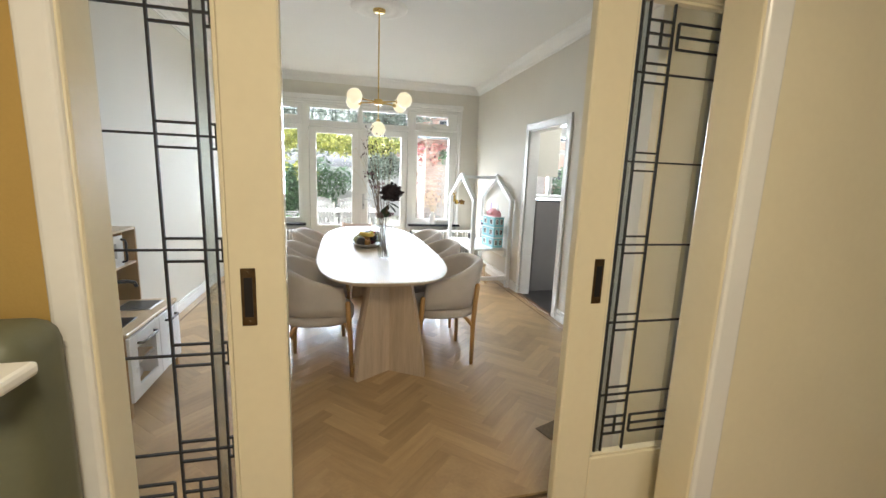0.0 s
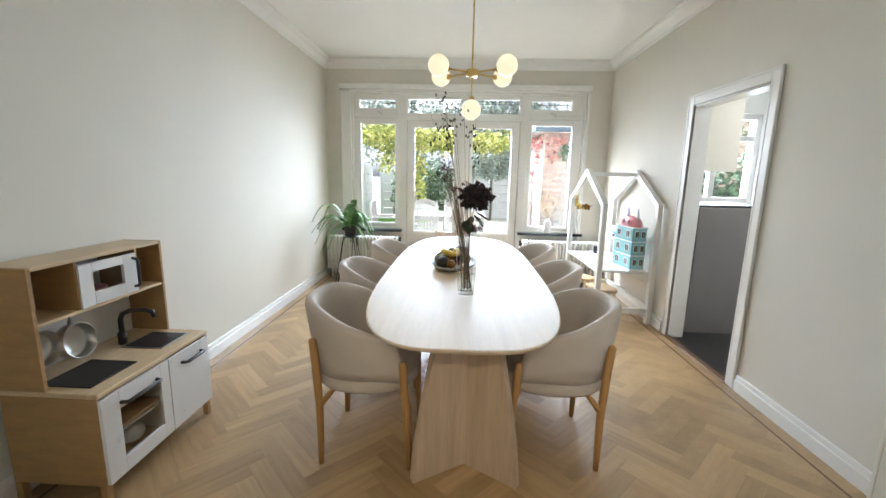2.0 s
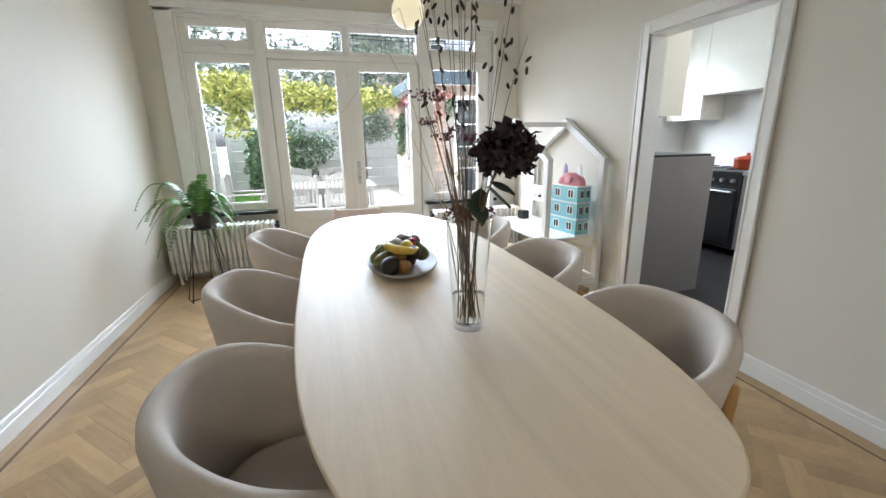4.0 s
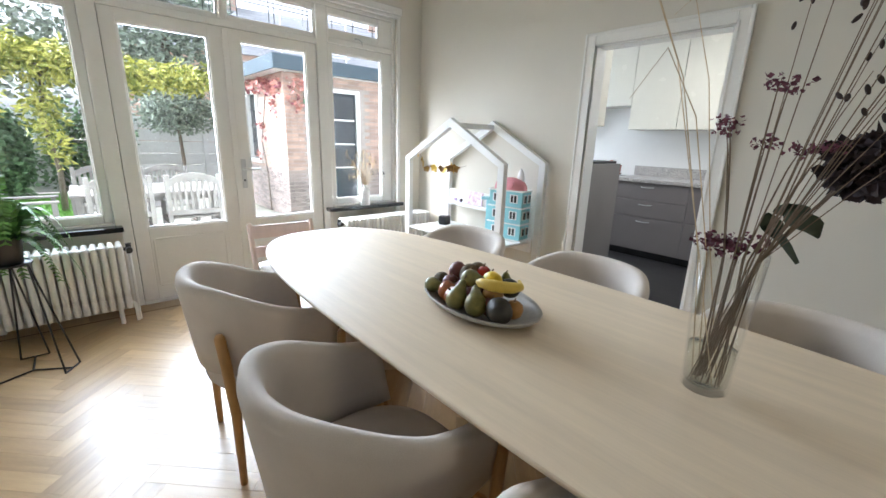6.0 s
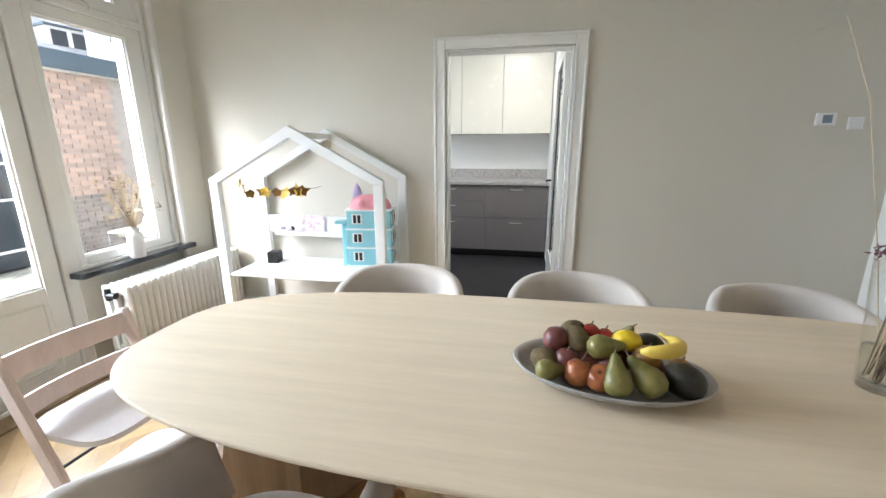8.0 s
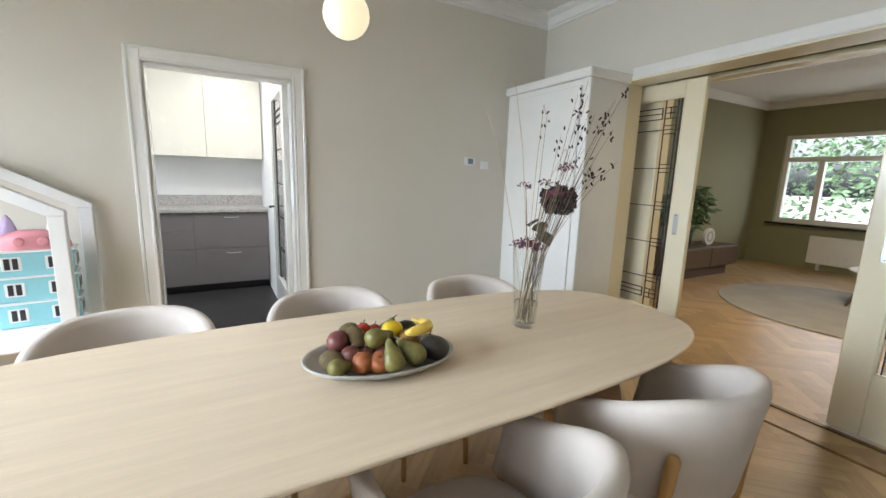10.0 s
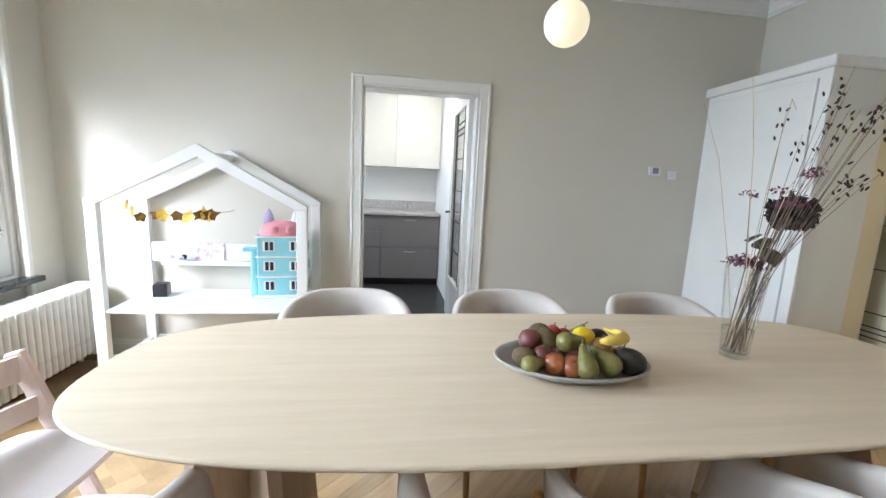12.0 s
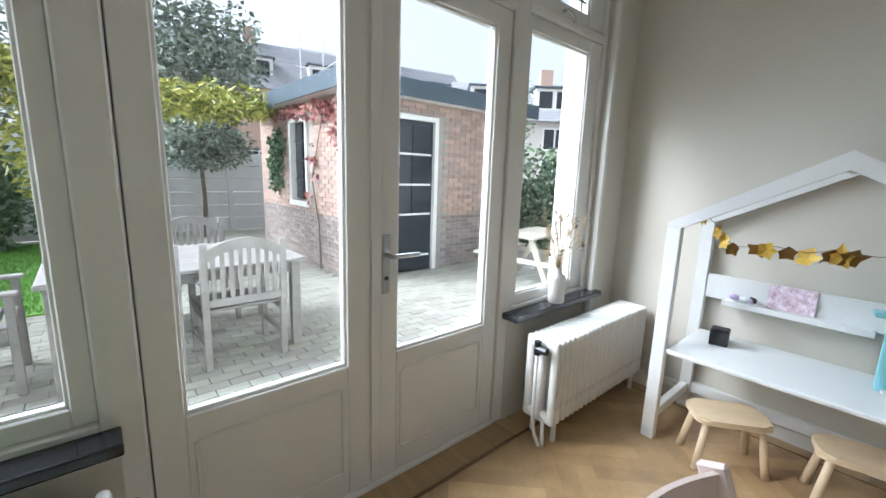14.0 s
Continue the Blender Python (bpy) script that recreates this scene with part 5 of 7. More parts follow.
# desk things
def doll_house(at, rz):
    d = thing("doll_house", "teal toy house with a pink domed roof on the play desk", "doll house", at, rz)
    # front to -x; width along y
    part("base", B(-0.13, 0.13, -0.155, 0.155, 0, 0.014, 0.005), WHITEP, d)
    for lv in range(3):
        z = 0.014 + lv * 0.115
        s = part("storey", B(-0.112, 0.112, -0.135, 0.135, z, z + 0.108, 0.008, 2), TEAL, d)
        part("ledge", B(-0.122, 0.122, -0.145, 0.145, z + 0.106, z + 0.115, 0.003), WHITEP, d)
        for y in (-0.07, 0.07):
            w = part("window", B(-0.119, -0.110, y - 0.032, y + 0.032, z + 0.028, z + 0.088, 0.003), WHITEP, s)
            # black plates on the solid windows paint the dark inside
            for o in (-0.013, 0.013):
                part("opening", B(-0.1205, -0.1185, y + o - 0.009, y + o + 0.009, z + 0.034, z + 0.082), BLACK, w)
        for x in (-0.05, 0.05):
            w = part("window", B(x - 0.030, x + 0.030, -0.142, -0.133, z + 0.028, z + 0.088, 0.003), WHITEP, s)
            for o in (-0.013, 0.013):
                part("opening", B(x + o - 0.009, x + o + 0.009, -0.1435, -0.1415, z + 0.034, z + 0.082), BLACK, w)
    part("roof", lathe(bmesh.new(), [(1.0, 0.0), (0.99, 0.25), (0.9, 0.55), (0.68, 0.82), (0.35, 0.96), (0, 1.0)], 32, (0, 0, 0), 1, 1, Matrix.Translation((0, 0, 0.359)) @ Matrix.Diagonal((0.108, 0.13, 0.085, 1))), PINK, d, "pink domed roof", True)
    for y, m in ((0.075, LILAC), (-0.075, WHITEP)):
        part("roof_peak", lathe(bmesh.new(), [(0.030, 0), (0.028, 0.03), (0.018, 0.065), (0.004, 0.088), (0, 0.09)], 16, (0, y, 0.42), 0.5, 1), m, d, "pointed roof peak", True)
    for y in (-0.04, 0.04):
        part("dormer", lathe(bmesh.new(), [(0, 0), (0.02, 0), (0.02, 0.03), (0.012, 0.034), (0, 0.034)], 16, m=Matrix.Translation((-0.085, y, 0.395)) @ Matrix.Rotation(radians(-90), 4, 'Y')), PINK, d, "", True)
    part("side_tower", B(-0.09, -0.04, 0.137, 0.172, 0.0, 0.27, 0.012, 2), TEAL, d)
    part("balcony", B(-0.11, -0.01, 0.137, 0.21, 0.27, 0.29, 0.006, 2), TEAL, d)
    return d


doll_house((2.195, 5.640, 0.507), 8).scale = (0.64, 1.16, 1.17)
cube = thing("square_pot", "small square black plant pot on the play desk", "plant pot", (2.15, 6.40, 0.507), 10)
part("pot", B(-0.042, 0.042, -0.042, 0.042, 0, 0.082, 0.005, 2), BLACK, cube)
part("soil", B(-0.036, 0.036, -0.036, 0.036, 0.082, 0.085), DARKM, cube)
bk = thing("picture_book", "pink patterned picture card standing on the desk shelf", "book", (2.318, 6.165, 0.713))
PKP = mat("pink_printed_card", (0.72, 0.38, 0.46), 0.5, var=0.45, scale=38, fine=120, bump=0.0, alt=(0.70, 0.62, 0.74))
part("card", box(bmesh.new(), -0.004, 0.004, -0.095, 0.095, 0, 0.125, 0.001, 1, Matrix.Rotation(radians(8), 4, 'Y')), PKP, bk)
ty = thing("toy_figures", "small lilac and white toy pieces on the desk shelf", "toy", (2.29, 6.355, 0.713))
for i in range(7):
    x, y = rng.uniform(-0.025, 0.02), rng.uniform(-0.065, 0.065)
    part("piece", ball(bmesh.new(), (x, y, 0.018 + rng.uniform(0, 0.022)), rng.uniform(0.01, 0.019), rng.uniform(0.012, 0.03), 0.016, 12), (LILAC, WHITEP, SEED)[i % 3], ty, "", True)
ga = thing("leaf_garland", "golden autumn leaf garland hung inside the play house", "garland", (0, 0, 0))
gp = []
for k in range(21):
    s = k / 20
    gp.append((1.862, 6.47 - 0.64 * s, 1.075 + 0.125 * max(0, 1 - s * 5) + 0.035 * s * s + 0.008 * math.sin(s * 19)))
part("string", tube(bmesh.new(), gp, 0.0015, 5), STEM, ga)
for k in (0, 2, 3, 4, 7, 8, 10, 12, 14, 15, 16):
    bm = bmesh.new()
    c = Vector(gp[k]) + Vector((rng.uniform(-0.015, 0.015), 0, -0.02))
    s = rng.uniform(0.036, 0.056)
    t0 = rng.uniform(0, 6)
    m = Matrix.Rotation(rng.uniform(-1.0, 1.0), 3, 'Z') @ Matrix.Rotation(rng.uniform(-0.7, 0.7), 3, 'Y')
    ring = []
    for j in range(10):
        r = s * (rng.uniform(0.75, 1.05) if j % 2 == 0 else rng.uniform(0.5, 0.75))
        q = m @ Vector((rng.uniform(-0.006, 0.006), math.cos(t0 + j * 0.628) * r, math.sin(t0 + j * 0.628) * r))
        ring.append(bm.verts.new(c + q))
    mid = bm.verts.new(c + m @ Vector((0.008, 0, 0)))
    for j in range(10):
        bm.faces.new((ring[j], ring[(j + 1) % 10], mid))
    part("leaf", bm, GOLDL, ga)

th = thing("thermostat", "small white wall thermostat with a grey display", "thermostat", (XR, 2.83, 1.50))
part("body", B(-0.018, 0, -0.052, 0.052, -0.035, 0.035, 0.004), WHITEP, th)
part("display", B(-0.0195, -0.018, -0.030, 0.020, -0.022, 0.024), mat("grey_display", (0.20, 0.24, 0.30), 0.15), th)
sw = thing("light_switch", "white wall light switch beside the thermostat", "switch", (XR, 2.67, 1.475))
part("plate", B(-0.012, 0, -0.040, 0.040, -0.035, 0.035, 0.004), WHITEP, sw)
part("rocker", B(-0.016, -0.012, -0.026, 0.026, -0.026, 0.026, 0.002), WHITEP, sw)
fv = thing("floor_vent", "small metal floor vent plate by the sliding doors", "floor vent", (1.43, 2.47, 0.0), 20)
part("plate", B(-0.09, 0.09, -0.06, 0.06, 0.0, 0.004, 0.001), BRONZE, fv)

# ---------- kitchen ----------
def drawer_unit(y0, y1, fronts):
    u = thing("kitchen_base_unit", "taupe kitchen drawer unit under the granite worktop", "kitchen unit", (0, 0, 0), group="kitchen base units")
    part("carcass", B(4.47, KX1, y0, y1, 0.09, 0.898), GREYC, u)
    part("plinth", B(4.52, KX1, y0, y1, 0.0, 0.09), DARKM, u)
    for z0, z1 in fronts:
        f = part("drawer_front", B(4.448, 4.468, y0 + 0.002, y1 - 0.002, z0, z1, 0.002), GREYC, u)
        yc, zz = (y0 + y1) / 2, z1 - 0.045
        part("handle", tube(bmesh.new(), [(4.448, yc - 0.07, zz), (4.425, yc - 0.065, zz), (4.422, yc, zz - 0.004), (4.425, yc + 0.065, zz), (4.448, yc + 0.07, zz)], 0.006, 6), STEEL, f, "curved steel handle", True)


drawer_unit(4.275, 5.02, ((0.095, 0.490), (0.497, 0.892)))
drawer_unit(5.02, 5.90, ((0.095, 0.490), (0.497, 0.69), (0.697, 0.892)))
wt = thing("kitchen_worktop", "speckled grey granite worktop with an upstand", "worktop", (0, 0, 0))
part("slab", B(4.425, KX1, 4.272, 5.90, 0.898, 0.938, 0.004), GRANITE, wt)
part("upstand", B(KX1 - 0.02, KX1, 4.272, 5.90, 0.938, 1.06, 0.002), GRANITE, wt)
for y0, y1, z0 in ((4.275, 4.85, 1.50), (4.85, 5.35, 1.50), (5.35, 5.90, 1.50), (5.90, 6.75, 1.78), (6.75, 7.28, 1.50)):
    u = thing("kitchen_wall_unit", "cream gloss kitchen wall cupboard", "kitchen unit", (0, 0, 0), group="kitchen wall units")
    part("carcass", B(4.70, KX1, y0 + 0.001, y1 - 0.001, z0, 2.62), CABW, u)
    part("door", B(4.68, 4.698, y0 + 0.003, y1 - 0.003, z0, 2.60, 0.002), CABW, u)
    part("handle", B(4.672, 4.68, y0 + 0.05, y0 + 0.17, z0 + 0.004, z0 + 0.02, 0.002), CABW, u)
rg = thing("range_cooker", "black range cooker with steel knobs and rails", "cooker", (0, 0, 0))
part("body", B(4.45, KX1, 5.91, 6.85, 0.08, 0.90, 0.006), BLACK, rg)
part("hob", B(4.44, KX1, 5.91, 6.85, 0.90, 0.925, 0.004), BLACK, rg)
for y in (6.15, 6.60):
    part("oven_door", B(4.43, 4.45, y - 0.20, y + 0.20, 0.14, 0.74, 0.008), BLACK, rg)
    part("rail", rod(bmesh.new(), (4.405, y - 0.18, 0.71), (4.405, y + 0.18, 0.71), 0.011), STEEL, rg, "steel oven rail")
for i in range(7):
    y = 6.0 + i * 0.125
    part("knob", rod(bmesh.new(), (4.45, y, 0.83), (4.415, y, 0.83), 0.02), STEEL, rg, "steel knob")
for x in (4.6, 4.88):
    for y in (6.1, 6.4, 6.68):
        bm = bmesh.new()
        for k in range(4):
            a = k * math.pi / 4
            rod(bm, (x - 0.1 * math.cos(a), y - 0.1 * math.sin(a), 0.945), (x + 0.1 * math.cos(a), y + 0.1 * math.sin(a), 0.945), 0.006, seg=6)
        part("pan_support", bm, BLACK, rg)
pt = thing("casserole", "orange-red enamelled casserole on the cooker", "pan", (4.62, 6.02, 0.95))
REDE = mat("orange_red_enamel", (0.50, 0.075, 0.03), 0.2, var=0.1)
part("pot", lathe(bmesh.new(), [(0, 0), (0.11, 0), (0.118, 0.01), (0.12, 0.10), (0.125, 0.105), (0, 0.105)], 32), REDE, pt, "", True)
part("lid", lathe(bmesh.new(), [(0.127, 0.105), (0.125, 0.115), (0.07, 0.135), (0.02, 0.14), (0.015, 0.16), (0.022, 0.17), (0, 0.175)], 32), REDE, pt, "", True)
gu = thing("kitchen_divider", "tall taupe panelled kitchen unit with a dark top", "kitchen unit", (0, 0, 0))
part("side_panel", B(2.605, 3.255, 5.245, 5.265, 0, 1.145, 0.002), GREYP, gu, "flat taupe end panel")
part("carcass", B(2.605, 3.245, 5.265, 5.90, 0.0, 1.145), GREYP, gu)
part("top_slab", B(2.598, 3.262, 5.29, 5.90, 1.145, 1.165, 0.003), BLACK, gu)
cu = thing("kitchen_wall_unit", "cream kitchen wall cupboard above the taupe unit", "kitchen unit", (0, 0, 0), group="kitchen wall units")
part("carcass", B(KX0, 2.845, 5.262, 5.92, 1.46, 2.62), CABW, cu)
part("end_panel", B(KX0, 2.86, 5.244, 5.262, 1.455, 2.62, 0.002), CABW, cu)
so = thing("wall_socket", "white double wall socket above the worktop", "socket", (KX1, 4.40, 1.23))
part("plate", B(-0.01, 0, -0.075, 0.075, -0.04, 0.04, 0.003), WHITEP, so)
for y in (-0.036, 0.036):
    part("socket_face", rod(bmesh.new(), (-0.012, y, 0), (-0.006, y, 0), 0.024, seg=20), KWALL, so)
kw = thing("window_kitchen", "white painted kitchen window to the garden", "window", kind="structure")
for a in ((3.35, 3.42, 1.08, 2.25), (4.38, 4.45, 1.08, 2.25), (3.42, 4.38, 1.08, 1.16), (3.42, 4.38, 2.18, 2.25), (3.42, 4.38, 1.90, 1.97), (3.86, 3.94, 1.16, 1.90)):
    part("window_frame", B(a[0], a[1], 7.36, 7.44, a[2], a[3], 0.004), GLOSS, kw)
part("pane", B(3.42, 4.38, 7.398, 7.402, 1.16, 2.18), PANE, kw).visible_shadow = False
kd = thing("door_5", "white kitchen door with leaded glass, standing open", "door", (2.545, 4.318, 0), -0.6, kind="structure")
bm = bmesh.new()
for a in ((0, 0.12, 0.01, 2.08), (0.70, 0.82, 0.01, 2.08), (0.12, 0.70, 0.01, 0.42), (0.12, 0.70, 1.95, 2.08)):
    box(bm, a[0], a[1], -0.02, 0.02, a[2], a[3], 0.003)
part("door_frame", bm, GLOSS, kd)
part("pane", B(0.12, 0.70, -0.002, 0.002, 0.42, 1.95), PANE, kd).visible_shadow = False
bm = bmesh.new()
for z in (0.70, 0.98, 1.26, 1.54, 1.75, 1.80, 1.85):
    box(bm, 0.12, 0.70, -0.006, 0.006, z - 0.004, z + 0.004)
for x in (0.18, 0.24, 0.60, 0.65):
    box(bm, x - 0.003, x + 0.003, -0.005, 0.005, 0.42, 1.95)
part("leading", bm, LEAD, kd, "dark lead strips")
part("door_handle", tube(bmesh.new(), [(0.76, 0.02, 1.05), (0.76, 0.06, 1.05), (0.66, 0.062, 1.05)], 0.009), BLACK, kd, "black lever handle", True)

# ---------- living room seen through the sliding doors ----------
rug = thing("round_rug", "round grey woollen rug on the parquet", "rug", (0.95, -1.35, 0))
part("pile", lathe(bmesh.new(), [(0, 0.0), (1.18, 0.0), (1.2, 0.006), (1.19, 0.012), (0, 0.013)], 64), RUG, rug)
tv = thing("sideboard", "low dark wooden sideboard on a plinth", "sideboard", (2.80, -1.55, 0))
part("body", B(-0.25, 0.25, -0.75, 0.75, 0.16, 0.46, 0.006), TVUNIT, tv)
part("plinth", B(-0.16, 0.16, -0.65, 0.65, 0.0, 0.16), TVUNIT, tv)
for y in (-0.375, 0.375):
    part("door", B(-0.262, -0.25, y - 0.365, y + 0.365, 0.175, 0.445, 0.003), TVUNIT, tv)
pl = thing("potted_plant", "leafy dark green plant in a dark pot", "plant", (2.78, -1.15, 0.46))
part("pot", lathe(bmesh.new(), [(0, 0), (0.12, 0), (0.15, 0.25), (0.14, 0.25), (0.12, 0.22), (0, 0.22)], 28), DARKM, pl, "", True)
v, f = foliage(rng, [((0, 0, 0.55), (0.30, 0.32, 0.32)), ((0.02, -0.1, 0.75), (0.15, 0.2, 0.15))], 620, 0.17, 0.5, 0.35)
tagged(part("leaves", (v, f), LEAFG, pl), kind="stuff")
ck = thing("table_clock", "round white clock on the sideboard", "clock", (2.72, -1.75, 0.46))
part("case", rod(bmesh.new(), (-0.02, 0, 0.13), (0.02, 0, 0.13), 0.13, seg=32), WHITEP, ck)
part("ring", lathe(bmesh.new(), [(0.055, 0), (0.085, 0), (0.085, 0.006), (0.055, 0.006), (0.055, 0)], 28, m=Matrix.Translation((-0.02, 0, 0.13)) @ Matrix.Rotation(radians(-90), 4, 'Y')), STEEL, ck)
lw = thing("window_living", "white painted living-room street window", "window", kind="structure")
for a in ((0.2, 0.27, 0.75, 2.25), (2.78, 2.85, 0.75, 2.25), (0.27, 2.78, 0.75, 0.83), (0.27, 2.78, 2.18, 2.25), (0.27, 2.78, 1.80, 1.88), (2.28, 2.36, 0.83, 1.80), (0.95, 1.03, 0.83, 1.80)):
    part("window_frame", B(a[0], a[1], LY0 - 0.16, LY0 - 0.06, a[2], a[3], 0.005), GLOSS, lw)
part("pane", B(0.27, 2.78, LY0 - 0.112, LY0 - 0.108, 0.83, 2.18), PANE, lw).visible_shadow = False
structure("window_ledge_living", B(0.12, 2.93, LY0 - 0.05, LY0 + 0.10, 0.715, 0.748, 0.005), SLATE, "black stone living-room window sill", "window sill")
lr = thing("panel_radiator", "white panel radiator below the street window", "radiator", (1.5, LY0 + 0.07, 0))
part("panel", B(-0.75, 0.75, -0.04, 0.03, 0.12, 0.58, 0.01, 2), RAD, lr)
for x in (-0.6, 0.6):
    part("bracket", B(x - 0.02, x + 0.02, -0.07, -0.04, 0.0, 0.4), RAD, lr)
sb = thing("coffee_table", "pale round side table with slim legs on the rug", "table", (0.75, -1.75, 0))
part("tabletop", lathe(bmesh.new(), [(0, 0.43), (0.33, 0.43), (0.345, 0.442), (0.33, 0.455), (0, 0.455)], 40), CERAM, sb, "", True)
for k in range(3):
    a = radians(30 + 120 * k)
    part("leg", rod(bmesh.new(), (0.32 * math.cos(a), 0.32 * math.sin(a), 0.013), (0.15 * math.cos(a), 0.15 * math.sin(a), 0.43), 0.014, 0.018), TVUNIT, sb)
# plain block added for an unidentified grey-green shape with a white ledge
lc = thing("low_cupboard", "grey-green painted low block with a white ledge", "cupboard", (-0.80, 1.47, 0))
part("body", B(-0.57, 0.510, -0.09, 0.075, 0.0, 1.095, 0.05, 3), GREENV, lc, "", True)
part("ledge", B(-0.57, 0.545, -0.175, -0.085, 1.030, 1.056, 0.008, 2), GLOSS, lc, "white gloss ledge")

# ---------- garden ----------
GZ = -0.08
structure("ground", B(-90, 110, 7.452, 220, -0.4, GZ - 0.03), GROUND, "sandy ground under the paving", "ground")
structure("ground_street", B(-90, 110, -90, LY0 - 0.32, -0.4, GZ - 0.03), GROUND, "street ground before the house", "ground")
structure("lawn", B(-4.2, -0.55, 11.05, 15.6, GZ - 0.03, GZ + 0.005), GRASS, "green garden lawn", "lawn")
vs, fs = [], []
for i in range(16000):
    x, y = rng.uniform(-2.6, -0.56), rng.uniform(11.06, 15.5)
    a, h = rng.uniform(0, 6.28), rng.uniform(0.025, 0.06)
    j = len(vs)
    vs += [(x - 0.006 * math.cos(a), y - 0.006 * math.sin(a), GZ), (x + 0.006 * math.cos(a), y + 0.006 * math.sin(a), GZ), (x + rng.uniform(-0.03, 0.03), y + rng.uniform(-0.03, 0.03), GZ + h)]
    fs.append((j, j + 1, j + 2))
tagged(part("grass", (vs, fs), GRASS, None), "short green lawn grass", "grass", kind="stuff")


def garden_chair(at, rz):
    c = thing("garden_chair", "weathered grey teak garden chair with slatted back", "garden chair", at, rz, "chairs round the garden table")
    # back towards -y
    for s in (-1, 1):
        part("back_post", beam(bmesh.new(), (s * 0.26, -0.22, 0), (s * 0.26, -0.27, 0.92), 0.045, 0.045), TEAK, c)
        part("front_leg", B(s * 0.26 - 0.022, s * 0.26 + 0.022, 0.20, 0.245, 0, 0.63, 0.004), TEAK, c)
        part("armrest", B(s * 0.26 - 0.035, s * 0.26 + 0.035, -0.25, 0.27, 0.63, 0.655, 0.006), TEAK, c)
        part("side_stretcher", B(s * 0.26 - 0.014, s * 0.26 + 0.014, -0.22, 0.21, 0.16, 0.20), TEAK, c)
        part("seat_rail", B(s * 0.26 - 0.014, s * 0.26 + 0.014, -0.22, 0.21, 0.36, 0.42), TEAK, c)
    for k in range(6):
        y = -0.18 + k * 0.075
        part("seat_slat", B(-0.25, 0.25, y - 0.03, y + 0.03, 0.42, 0.44, 0.004), TEAK, c)
    bm = bmesh.new()
    n = 10
    prev = None
    for i in range(n + 1):
        x = -0.24 + 0.48 * i / n
        z = 0.84 + 0.075 * (1 - (x / 0.24) ** 2)
        ring = [bm.verts.new((x, -0.285, z - 0.045)), bm.verts.new((x, -0.25, z - 0.045)), bm.verts.new((x, -0.25, z + 0.03)), bm.verts.new((x, -0.285, z + 0.03))]
        if prev:
            for k in range(4):
                bm.faces.new((prev[k], prev[(k + 1) % 4], ring[(k + 1) % 4], ring[k]))
        prev = ring
    bmesh.ops.recalc_face_normals(bm, faces=bm.faces)
    part("top_rail", bm, TEAK, c)
    part("lower_rail", B(-0.24, 0.24, -0.268, -0.235, 0.47, 0.525, 0.003), TEAK, c)
    for k in range(8):
        x = -0.203 + k * 0.058
        part("back_slat", beam(bmesh.new(), (x, -0.250, 0.525), (x, -0.267, 0.83 + 0.06 * (1 - (x / 0.24) ** 2)), 0.030, 0.014, 0.002), TEAK, c)
    return c


gt = thing("garden_table", "weathered grey teak garden table on the paving", "garden table", (0.19, 9.46, GZ))
for k in range(9):
    y = -0.46 + k * 0.115
    part("top_slat", B(-0.78, 0.78, y - 0.053, y + 0.053, 0.705, 0.73, 0.004), TEAK, gt)
for s in (-1, 1):
    part("top_end", B(s * 0.735 - 0.04, s * 0.735 + 0.04, -0.51, 0.51, 0.7305, 0.738, 0.003), TEAK, gt)
    part("apron", B(-0.70, 0.70, s * 0.42 - 0.015, s * 0.42 + 0.015, 0.62, 0.705), TEAK, gt)
    for q in (-1, 1):
        part("leg", B(s * 0.71 - 0.035, s * 0.71 + 0.035, q * 0.43 - 0.035, q * 0.43 + 0.035, 0, 0.70, 0.004), TEAK, gt)
gc = garden_chair((0.49, 9.12, GZ), 0)
for x, y, rz in ((-0.20, 9.14, 4), (0.42, 10.12, 180), (-0.30, 10.15, 176), (-0.95, 9.5, -88)):
    copy_thing(gc, pose(x, y, GZ, 0, 0, rz))

# shed
SX0, SX1, SY0, SY1, SH = 2.20, 5.4, 10.47, 13.9, 2.30
shed = thing("garden_shed", "weathered brick garden shed with dark fascia and blue door", "shed", (0, 0, 0))
bm = bmesh.new()
DX0, DX1, DZ = 2.72, 3.60, 2.12
WY0, WY1, WZ0, WZ1 = 11.78, 12.46, 0.84, 2.10
box(bm, SX0 + 0.012, DX0, SY0 + 0.012, SY0 + 0.2, GZ - 0.02, SH)
box(bm, DX1, SX1, SY0 + 0.012, SY0 + 0.2, GZ - 0.02, SH)
box(bm, DX0, DX1, SY0 + 0.012, SY0 + 0.2, DZ, SH)
box(bm, SX0 + 0.012, SX0 + 0.2, SY0 + 0.2, WY0, GZ - 0.02, SH)
box(bm, SX0 + 0.012, SX0 + 0.2, WY1, SY1, GZ - 0.02, SH)
box(bm, SX0 + 0.012, SX0 + 0.2, WY0, WY1, GZ - 0.02, WZ0)
box(bm, SX0 + 0.012, SX0 + 0.2, WY0, WY1, WZ1, SH)
box(bm, SX1 - 0.2, SX1, SY0 + 0.2, SY1, GZ - 0.02, SH)
box(bm, SX0 + 0.2, SX1 - 0.2, SY1 - 0.2, SY1, GZ - 0.02, SH)
shed_wall = part("wall", bm, MORTAR, shed, "pale mortar joints")
part("roof", B(SX0 - 0.2, SX1 + 0.2, SY0 - 0.2, SY1 + 0.2, 2.44, 2.50), ROOFT, shed)
